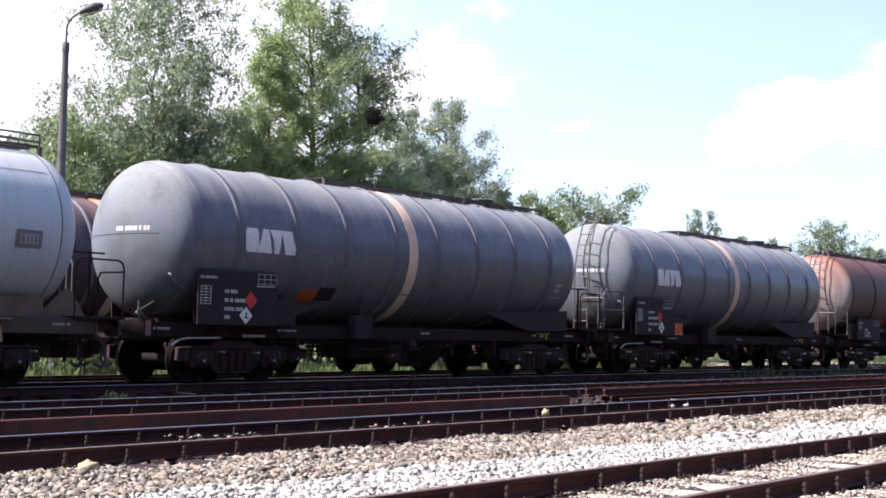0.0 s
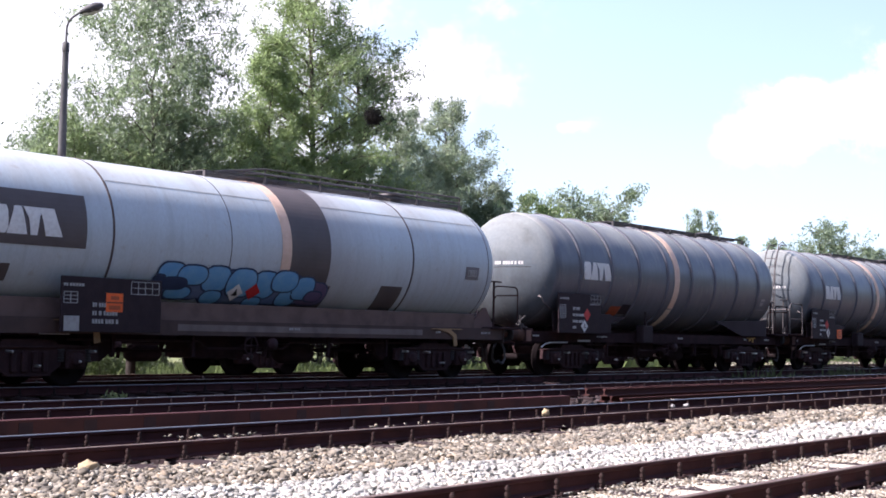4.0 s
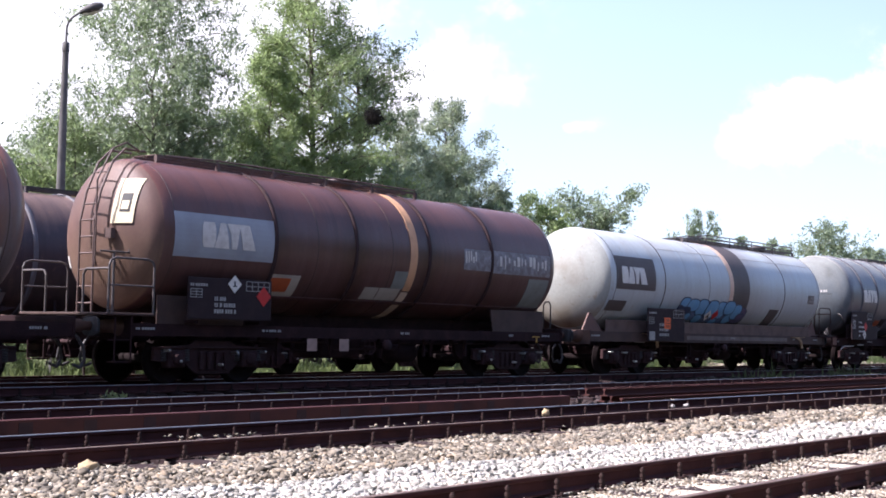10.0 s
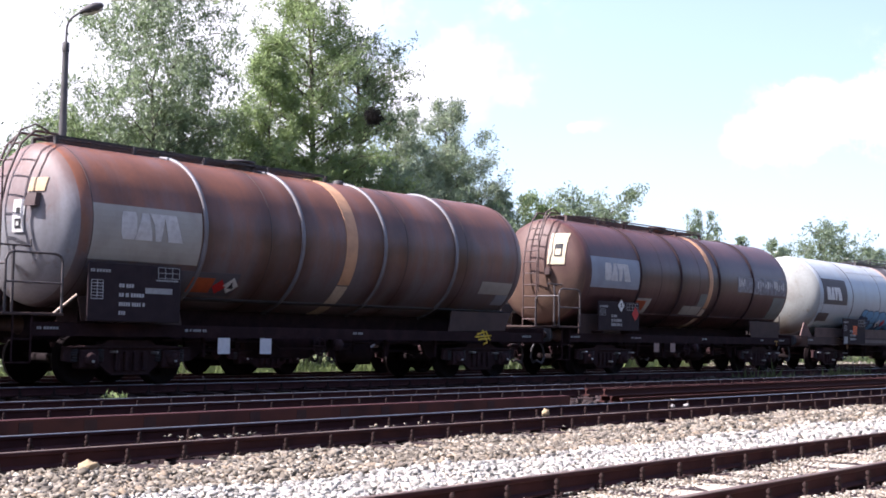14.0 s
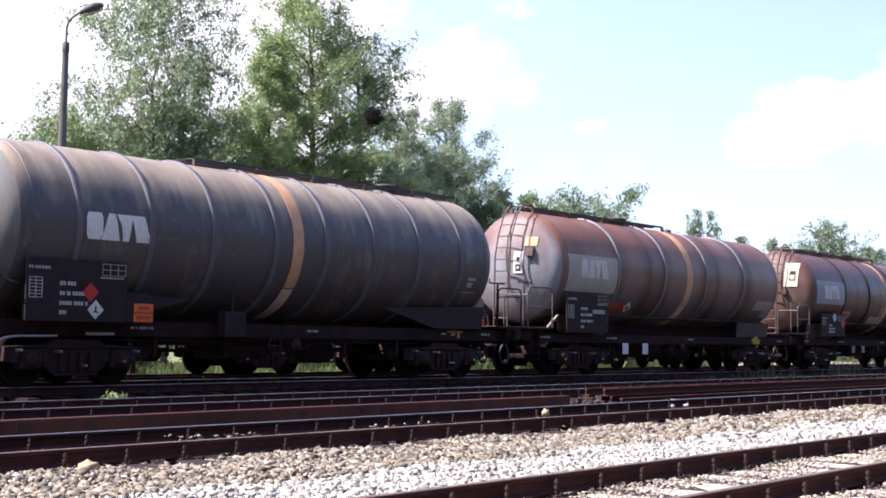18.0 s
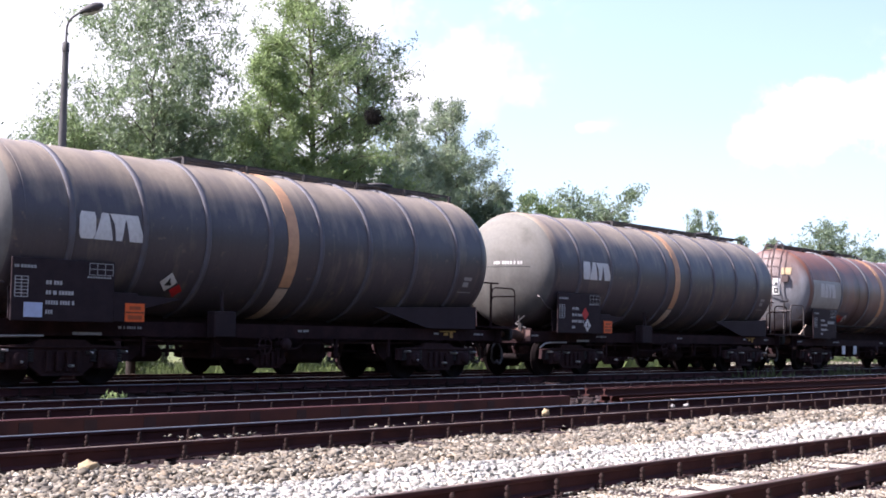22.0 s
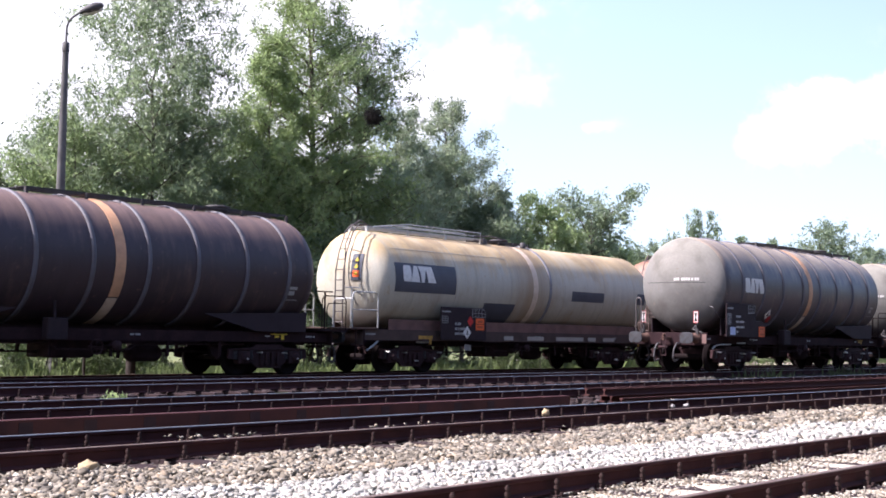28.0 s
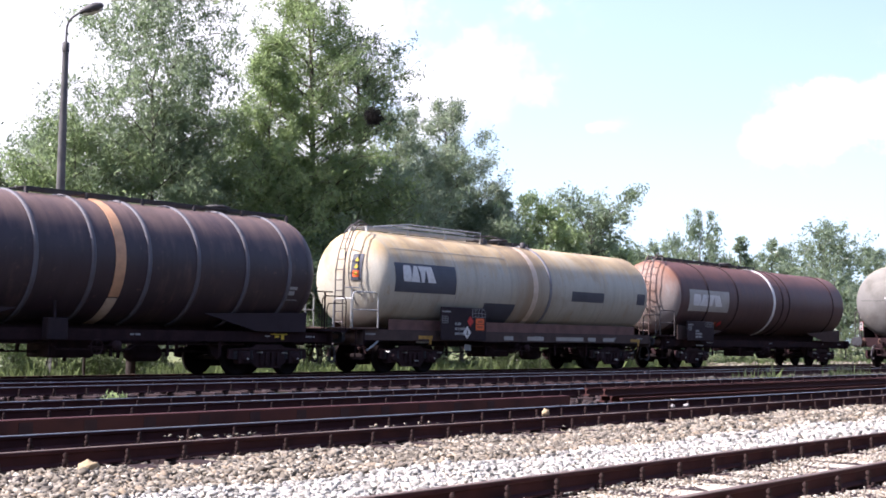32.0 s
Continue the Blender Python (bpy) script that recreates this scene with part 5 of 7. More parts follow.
def end_ladder(wagon, x, top, zc, material, y=-0.32, w=0.42, foot=1.25):
    """A ladder up the tank end, bent over the crown."""
    lad = new("ladder")
    lad.parent = wagon
    tagged(lad, "steel tube ladder up the tank end")
    path = [(x, foot), (x, zc + 0.2), (x + 0.12, zc + 0.75), (x + 0.36, top - 0.12), (x + 0.62, top + 0.13), (x + 1.1, top + 0.13)]
    for s in (-1, 1):
        yy = y + s * w / 2
        part("stringer", Shape().tube([(a, yy, b) for a, b in path], 0.022, 6), material, lad)
    z = foot + 0.2
    while z < top - 0.1:
        for (a0, b0), (a1, b1) in zip(path[:-1], path[1:]):
            if b0 <= z <= b1 and b1 > b0:
                xx = a0 + (a1 - a0) * (z - b0) / (b1 - b0)
                part("rung", Shape().rod((xx, y - w / 2, z), (xx, y + w / 2, z), 0.016, 6), material, lad)
                break
        z += 0.3
    hoop = [(x - 0.02, y - w / 2 - 0.07, foot + 0.9), (x - 0.02, y - w / 2 - 0.07, top - 0.5), (x + 0.3, y - w / 2 - 0.07, top + 0.1), (x + 0.6, y - w / 2 - 0.07, top + 0.24), (x + 0.95, y - w / 2 - 0.07, top + 0.1)]
    part("grab_rail", Shape().tube(hoop, 0.018, 6), material, lad)


def end_platform(wagon, x0, x1, z, material, rail_material, h=1.02, steps=True):
    """A brakeman's platform with tube railings and a hand brake."""
    k = 1 if x1 > x0 else -1
    p = part("platform", Shape().box(x0, x1, -1.3, 1.3, z - 0.05, z, 0.01), material, wagon, "steel end platform")
    r = 0.022 if steps else 0.017
    for y in (-1.27, 1.27):
        loop = [(x0 + 0.04 * k, y, z), (x0 + 0.04 * k, y, z + h * 0.86), (x0 + 0.08 * k, y, z + h * 0.96), (x0 + 0.18 * k, y, z + h), (x1 - 0.18 * k, y, z + h), (x1 - 0.07 * k, y, z + h * 0.96), (x1 - 0.03 * k, y, z + h * 0.86), (x1 - 0.03 * k, y, z)]
        part("railing", Shape().tube(loop, r, 7), rail_material, p)
        if steps:
            part("mid_rail", Shape().rod((x0 + 0.04 * k, y, z + h * 0.5), (x1 - 0.03 * k, y, z + h * 0.5), 0.018, 6), rail_material, p)
    for s in (-1, 1):
        part("end_railing", Shape().tube([(x0 + 0.04 * k, s * 1.27, z + h * 0.8), (x0 + 0.04 * k, s * 0.62, z + h * 0.8), (x0 + 0.04 * k, s * 0.55, z + h * 0.7), (x0 + 0.04 * k, s * 0.55, z)], r, 7), rail_material, p)
    hb = part("hand_brake", Shape().rod((x0 + 0.45 * k, -0.85, z), (x0 + 0.45 * k, -0.85, z + h + 0.12), 0.026), rail_material, p)
    part("brake_handle", Shape().tube([(x0 + 0.15 * k, -0.85, z + h + 0.13), (x0 + 0.78 * k, -0.85, z + h + 0.13), (x0 + 0.78 * k, -0.85, z + h + 0.24)], 0.018, 6), rail_material, hb)
    if not steps:
        return
    for s in (-1, 1):
        y = s * 1.27
        st = Shape()
        st.rod((x0 + 0.2 * k, y, z), (x0 + 0.2 * k, y, 0.42), 0.018, 6).rod((x0 + 0.55 * k, y, z), (x0 + 0.55 * k, y, 0.42), 0.018, 6)
        for zz in (0.42, 0.8):
            st.box(x0 + 0.18 * k, x0 + 0.57 * k, min(y, y - s * 0.18), max(y, y - s * 0.18), zz - 0.012, zz + 0.012)
        part("step", st, M_BLACK, p)


def end_handrails(wagon, x, z, material, ys=(1.04,), h=1.1, half=0.09):
    """Narrow looped grab rails on the headstock."""
    for y in ys:
        part("grab_loop", Shape().tube([(x, y - half, z), (x, y - half, z + h - 0.08), (x, y - half * 0.5, z + h), (x, y + half * 0.5, z + h), (x, y + half, z + h - 0.08), (x, y + half, z)], 0.02, 7), material, wagon)


M_BANDLOW = plain("pale cream band paint", (0.62, 0.5, 0.38), 0.6, 0.0, (0.4, 0.3, 0.22), 0.6, 6)
M_BAND = plain("faded orange band paint", (0.6, 0.33, 0.18), 0.6, 0.0, (0.4, 0.22, 0.12), 0.6, 5)
M_BANDPALE = plain("bleached peach band paint", (0.68, 0.48, 0.36), 0.6, 0.0, (0.5, 0.32, 0.22), 0.6, 5)
M_BANDWHITE = plain("white band paint", (0.72, 0.7, 0.67), 0.55, 0.0, (0.5, 0.45, 0.4), 0.5, 5)
# tank coats: paint, soot, rust or crown tone and the heights between which it fades in
# blue, slate and plum: crown soil and the sun on it share one colour
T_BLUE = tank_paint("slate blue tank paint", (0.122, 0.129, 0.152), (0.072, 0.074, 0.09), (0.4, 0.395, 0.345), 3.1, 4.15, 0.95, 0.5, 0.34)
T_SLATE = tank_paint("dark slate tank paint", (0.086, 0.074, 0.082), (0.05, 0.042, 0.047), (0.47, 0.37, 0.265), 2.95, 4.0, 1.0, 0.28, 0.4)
T_PLUM = tank_paint("dark plum-brown tank paint", (0.05, 0.032, 0.039), (0.03, 0.019, 0.023), (0.25, 0.16, 0.13), 3.0, 4.2, 0.95, 0.5, 0.5)
T_WHITE = tank_paint("off-white tank paint", (0.49, 0.555, 0.585), (0.4, 0.42, 0.43), (0.6, 0.58, 0.53), 3.0, 4.3, 0.65, 0.3, 0.4, (9.6, 1.6, (0.26, 0.21, 0.19), 0.55))
T_MAROON = tank_paint("maroon-brown tank paint", (0.116, 0.058, 0.053), (0.062, 0.026, 0.026), (0.165, 0.063, 0.045), 2.4, 4.2, 0.9, 0.75, 0.36, None, (3.92, 6.25, 8.66, 10.98))
T_RUST = tank_paint("grey tank paint rusting from the crown", (0.165, 0.135, 0.142), (0.1, 0.066, 0.064), (0.275, 0.103, 0.05), 1.9, 3.3, 1.0, 0.32, 0.38, None, (4.12, 5.75, 6.66, 9.15, 9.87, 11.62, 12.03))
T_CREAM = tank_paint("grey-cream tank paint", (0.5, 0.475, 0.385), (0.36, 0.33, 0.27), (0.64, 0.45, 0.22), 2.85, 3.7, 0.9, 0.45, 0.55, (8.75, 1.5, (0.3, 0.2, 0.11), 0.85), soil_shade=(1.75, 1.3, (0.17, 0.1, 0.08), 0.8))
T_RED = tank_paint("red-brown tank paint", (0.1, 0.052, 0.05), (0.052, 0.028, 0.028), (0.18, 0.076, 0.054), 2.5, 3.9, 0.9, 0.7)
# grey ends: sun on the top and shade below are put into the paint
E_PALE = tank_paint("pale grey tank end paint", (0.2, 0.192, 0.178), (0.14, 0.135, 0.128), (0.29, 0.27, 0.23), 2.5, 3.9, 0.85, 0.3, 0.85, soil_shade=(2.75, 1.35, (0.045, 0.036, 0.032), 0.9))
E_BLUE = tank_paint("blue-grey tank end paint", (0.15, 0.172, 0.19), (0.1, 0.112, 0.126), (0.275, 0.285, 0.27), 2.5, 3.9, 0.85, 0.3, 0.85, soil_shade=(2.75, 1.35, (0.04, 0.034, 0.032), 0.9))
E_WHITE = tank_paint("off-white tank end paint with tan soil", (0.365, 0.38, 0.355), (0.3, 0.31, 0.285), (0.3, 0.22, 0.14), 2.3, 1.25, 0.9, 0.3, 0.75, soil_shade=(1.9, 1.2, (0.1, 0.07, 0.05), 0.7))
E_GREY = tank_paint("chalky grey tank end paint", (0.26, 0.265, 0.285), (0.15, 0.135, 0.135), (0.19, 0.092, 0.068), 2.7, 3.7, 0.9, 0.5)
E_TAN = tank_paint("tan soiled tank end paint", (0.175, 0.108, 0.073), (0.095, 0.052, 0.042), (0.12, 0.054, 0.042), 2.1, 2.9, 0.9, 0.6, 0.6)
E_ORANGE = tank_paint("grey-orange tank end paint", (0.3, 0.27, 0.25), (0.2, 0.13, 0.105), (0.3, 0.13, 0.07), 2.6, 3.8, 0.9, 0.6)
M_PATCHBROWN = plain("dark brown paint field", (0.09, 0.072, 0.07), 0.6, 0.0, (0.055, 0.045, 0.043), 0.6, 2)
M_PATCHGREY = plain("blue-grey paint field", (0.3, 0.33, 0.38), 0.6, 0.0, (0.2, 0.2, 0.22), 0.6, 2)
M_PATCHTAN = plain("grey-tan paint field", (0.4, 0.375, 0.33), 0.6, 0.0, (0.27, 0.235, 0.2), 0.6, 2)
M_PATCHNAVY = plain("navy paint field", (0.06, 0.065, 0.085), 0.55, 0.0, (0.035, 0.035, 0.045), 0.6, 2)
M_TAGPAPER = plain("cream sign board", (0.72, 0.62, 0.42), 0.6, 0.0, (0.5, 0.4, 0.26), 0.5, 7)
M_WORNMARK = plain("worn pale lettering", (0.62, 0.6, 0.57), 0.65, 0.0, (0.4, 0.37, 0.34), 0.6, 10)


def ringed_wagon(label, x0, y, z, coat, rolling, group, seed, ladder=False, tail=False, band=M_BAND, placard="low", number=True, panel=True, lob=15.7, ringcoat=None, emblem_coat=None, rings=(2.46, 3.99, 5.45, 7.03, 8.45, 9.91, 11.41, 12.9), band_x=7.56, shift=0.0):
    """The slate ringed tank wagon that appears several times."""
    R, zc = 1.495, 2.71
    t0, t1 = 1.56 + shift, lob - 1.87 + shift
    w = thing("tank_wagon", pose(x0, y, z), label, "tank wagon", group)
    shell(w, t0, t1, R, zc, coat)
    rc = ringcoat or (M_RINGBLUE if coat is T_BLUE else M_RINGSLATE)
    end_cap(w, t0, R, zc, {T_SLATE: E_PALE, T_BLUE: E_BLUE}.get(coat, coat))
    for x in rings:
        ring(w, x + shift, R, zc, rc)
    seam(w, t0 + 0.02, R, zc, coat)
    seam(w, t1 - 0.02, R, zc, coat)
    stripe(w, band_x + shift, R, zc, 0.29, band)
    p0, p1 = 2.8, lob - 2.8
    underframe(w, lob, p0, p1, M_BLACK)
    brake_gear(w, p0, p1, True)
    bogie(w, p0, rolling, seed)
    bogie(w, p1, rolling, seed + 3)
    end_gear(w, lob)
    sk = [(lob - 5.2, 1.56), (lob - 1.6, 1.66), (lob - 1.62, 1.14), (lob - 3.4, 1.14)]
    saddle(w, sk, 1.2, M_SKIRT)
    saddle(w, [(lob - a, b) for a, b in sk], 1.2, M_SKIRT)
    for x in (p0, p1):
        part("saddle", Shape().prism([(-1.0, 1.1), (1.0, 1.1), (1.14, 1.6), (0.8, 1.42), (0, 1.2), (-0.8, 1.42), (-1.14, 1.6)], x - 0.3, x + 0.3, "x"), M_BLACK, w)
    walkway(w, 5.9, 14.1, zc + R, M_DARKGREY)
    emblem(w, 2.6 + shift, 2.73, 1.39, 0.46, R, zc, emblem_coat or M_WHITE)
    if panel:
        p = data_panel(w, 1.49, 3.5, 1.1, 2.12, seed=seed)
        part("panel_wing", Shape().box(3.505, 4.02, -1.46, -1.43, 1.12, 1.62, 0.006), M_PANEL, w, "dark lower board")
        if placard == "low":
            flat_diamond(p, 2.85, 1.31, 0.165, -1.475, M_WHITE)
            flat_diamond(p, 2.74, 1.6, 0.165, -1.475, M_RED, False)
            orange_plate(w, 3.66, 4.08, 1.12, 1.44, -1.464)
        elif placard == "high":
            flat_diamond(p, 2.67, 1.29, 0.165, -1.475, M_WHITE)
            flat_diamond(p, 2.79, 1.58, 0.165, -1.475, M_RED, False)
            plate(w, "warning_plate", 4.35, 4.85, 1.62, 1.86, R, zc, M_ORANGE_DULL, "soiled orange danger plate", 0.01)
            plate(w, "paint_field", 4.9, 5.35, 1.66, 1.92, R, zc, M_PANEL, "dark painted-over field", 0.01)
        else:
            part("paper_label", Shape().box(1.72, 2.07, -1.482, -1.474, 1.16, 1.4), M_PALEBLUE, p, "pale blue paper label")
            orange_plate(w, 3.74, 4.16, 1.12, 1.44, -1.464)
            diamond(w, 4.86, 1.86, 0.2, R, zc, M_WHITE, True, 0.012)
            diamond(w, 5.12, 1.72, 0.15, R, zc, M_RED, False, 0.012)
    if number:
        for a, b in ((-0.76, -0.71), (-0.69, -0.64), (-0.59, -0.54), (-0.5, -0.44), (-0.42, -0.37), (-0.35, -0.29), (-0.27, -0.22), (-0.15, -0.1), (-0.08, -0.03), (-0.01, 0.03)):
            part("number_bar", Shape().dome((t0, R, zc), a, b, 0.1, 0.185, 0.004, 0.004, 2), M_WORNMARK, w)
        part("end_seam", Shape().dome((t0, R, zc), -0.95, 1.1, 0.03, 0.046, 0.002, 0.004, 12), M_BLACKMARK, w, "thin weld line across the tank end")
    q = 13.22 + shift
    for a, b, c, d in ((q, q + 0.28, -18, -15), (q, q + 0.2, -24, -19.5), (q - 0.1, q + 0.38, -29.5, -28.8)):
        part("inspection_mark", Shape().wrap(a, b, c, d, R, zc), M_DIMTEXT, w, "small faded inspection mark")
    for a, b, c, d in ((12.9, 13.5, 1.06, 1.085), (13.28, 13.38, 0.93, 1.058), (13.05, 13.2, 0.98, 1.04)):
        part("paint_mark", Shape().box(a, b, -1.1, -1.094, c, d), M_YELLOW if coat is T_PLUM else M_OCHRE, w, "dull yellow mark on the frame")
    part("steam_hook", Shape().tube([(1.1, -1.1, 2.02), (1.06, -1.22, 1.98), (1.12, -1.26, 1.86), (1.3, -1.26, 1.74), (1.5, -1.22, 1.7)], 0.024), M_GALVDARK, w)
    if ladder:
        end_ladder(w, 0.55, zc + R, zc, M_GALVDARK, -0.25)
        end_platform(w, 0.05, 1.15, 1.24, M_BLACK, M_GALVDARK)
    else:
        end_handrails(w, 0.5, 1.16, M_GALVDARK)
    if not ladder:
        end_platform(w, lob - 0.08, lob - 1.1, 1.22, M_BLACK, M_BLACK, 0.92, False)
    part("brace", Shape().tube([(0.62, -1.1, 1.2), (0.66, -0.75, 1.3), (1.1, -0.7, 1.5)], 0.024), M_DARKGREY, w)
    # lever put in pale to give the sunlit glint over the bogie
    part("release_lever", Shape().tube([(1.15, -1.16, 0.72), (1.3, -1.2, 0.82), (1.5, -1.2, 0.85), (2.3, -1.2, 0.86)], 0.02, 7), M_GALV, w, "bent lever above the wheels, pale for its sunlit glint")
    for s in (-1, 1):
        part("lifting_step", Shape().prism([(0.58, 1.0), (0.66, 1.0), (0.66, 1.32), (0.58, 1.32)], s * 0.95 - 0.02, s * 0.95 + 0.02, "y"), M_DARKGREY, w)
    for s in (-1, 1):
        post = part("lamp_bracket", Shape().rod((0.6, s * 0.9, 1.1), (0.6, s * 0.9, 1.52), 0.018).box(0.59, 0.61, s * 0.9 - 0.024, s * 0.9 + 0.024, 1.22, 1.42), M_DARKGREY, w, "dark grey lamp bracket")
        # paler strip holds the sun on the headstock edge in its colour
        part("sunlit_strip", Shape().box(0.6, 0.618, min(s * 1.1, s * 1.24), max(s * 1.1, s * 1.24), 0.88, 1.16), M_PINKSTEEL, w, "pink-brown strip coloured as the sunlit headstock edge")
        if tail:
            bd = part("tail_board", Shape().box(0.57, 0.59, s * 0.9 - 0.075, s * 0.9 + 0.075, 1.5, 1.86, 0.006), M_WHITE, post, "white train-end board with red border")
            part("border", Shape().box(0.562, 0.57, s * 0.9 - 0.075, s * 0.9 + 0.075, 1.845, 1.86).box(0.562, 0.57, s * 0.9 - 0.075, s * 0.9 + 0.075, 1.5, 1.515).box(0.562, 0.57, s * 0.9 - 0.075, s * 0.9 - 0.064, 1.515, 1.845).box(0.562, 0.57, s * 0.9 + 0.064, s * 0.9 + 0.075, 1.515, 1.845), M_RED, bd)
            part("hourglass", Shape().prism([(s * 0.9 - 0.045, 1.55), (s * 0.9 + 0.045, 1.55), (s * 0.9 + 0.008, 1.675), (s * 0.9 + 0.045, 1.8), (s * 0.9 - 0.045, 1.8), (s * 0.9 - 0.008, 1.675)], 0.561, 0.57, "x"), M_BLACKMARK, bd)
    return w


M_PINKSTEEL = plain("faded pink-brown steel", (0.17, 0.105, 0.092), 0.7, 0.0, (0.14, 0.085, 0.075), 0.6, 5)
M_SEAMPALE = plain("soiled weld line", (0.38, 0.38, 0.38), 0.6, 0.0, (0.26, 0.23, 0.2), 0.6, 4)
M_ENDFIELD = plain("faded grey field", (0.2, 0.2, 0.185), 0.75, 0.0, (0.15, 0.145, 0.13), 0.6, 4)
M_TAGTAN = plain("yellow-tan sign paint", (0.5, 0.36, 0.2), 0.6, 0.0, (0.34, 0.23, 0.12), 0.6, 9)
M_STRIP = plain("dull tan strip", (0.19, 0.155, 0.14), 0.7, 0.0, (0.1, 0.075, 0.07), 0.7, 3)
M_SEAMBROWN = plain("brown seam grime", (0.1, 0.075, 0.07), 0.7, 0.0, (0.06, 0.045, 0.04), 0.6, 6)
M_RINGSLATE = plain("grey ring paint", (0.108, 0.104, 0.122), 0.6, 0.0, (0.075, 0.062, 0.062), 0.7, 3)
M_RINGBLUE = plain("dark slate ring paint", (0.1, 0.1, 0.12), 0.6, 0.0, (0.06, 0.058, 0.06), 0.6, 4)
M_RINGMAROON = plain("dark brown ring paint", (0.036, 0.022, 0.024), 0.8, 0.0, (0.052, 0.028, 0.026), 0.6, 4)
# second ochre with the sun on the brackets put into its colour
M_OCHRESUN = plain("sunlit ochre paint", (0.34, 0.21, 0.1), 0.6, 0.0, (0.2, 0.11, 0.06), 0.6, 9)
M_OCHRE = plain("dull ochre paint", (0.5, 0.28, 0.045), 0.65, 0.0, (0.15, 0.085, 0.03), 0.7, 10)
M_SKIRT = plain("slate skirt paint", (0.036, 0.024, 0.029), 0.72, 0.0, (0.022, 0.0135, 0.016), 0.6, 3)
M_GALVDARK = plain("grey tube", (0.09, 0.08, 0.08), 0.55, 0.2, (0.08, 0.06, 0.055), 0.6, 8)
M_TUBEBROWN = plain("brown painted tube", (0.1, 0.062, 0.055), 0.6, 0.0, (0.06, 0.04, 0.035), 0.6, 8)
M_CYAN = plain("light blue spray paint", (0.1, 0.3, 0.54), 0.5, 0.0, (0.2, 0.4, 0.55), 0.6, 5)
M_NAVYLINE = plain("dark blue spray paint", (0.025, 0.045, 0.1), 0.5)
M_SPRAYNAVY = plain("dull blue spray haze", (0.07, 0.12, 0.24), 0.6, 0.0, (0.14, 0.17, 0.24), 0.8, 3)
M_SPRAYPURPLE = plain("purple spray paint", (0.12, 0.09, 0.17), 0.55)


def spray_blob(parent, pts, R, zc, inner, lift):
    """One bubble of sprayed paint with its dark outline; pts is (x, z, radius x, radius z)."""
    x, z, rx, rz = pts
    for mat, grow, k, nm in ((M_NAVYLINE, 0.035, 0.0, "spray_outline"), (inner, 0.0, 0.004, "spray_fill")):
        rows = []
        n = 10
        for i in range(n + 1):
            a = -math.pi / 2 + math.pi * i / n
            c = math.cos(a)
            rows.append((radians(ang(z, R, zc)) * R + (rz + grow) * math.sin(a), x - (rx + grow) * c ** 0.6 - 0.001, x + (rx + grow) * c ** 0.6 + 0.001))
        part(nm, Shape().outline(rows, R + lift + k, zc, 0.003), mat, parent)


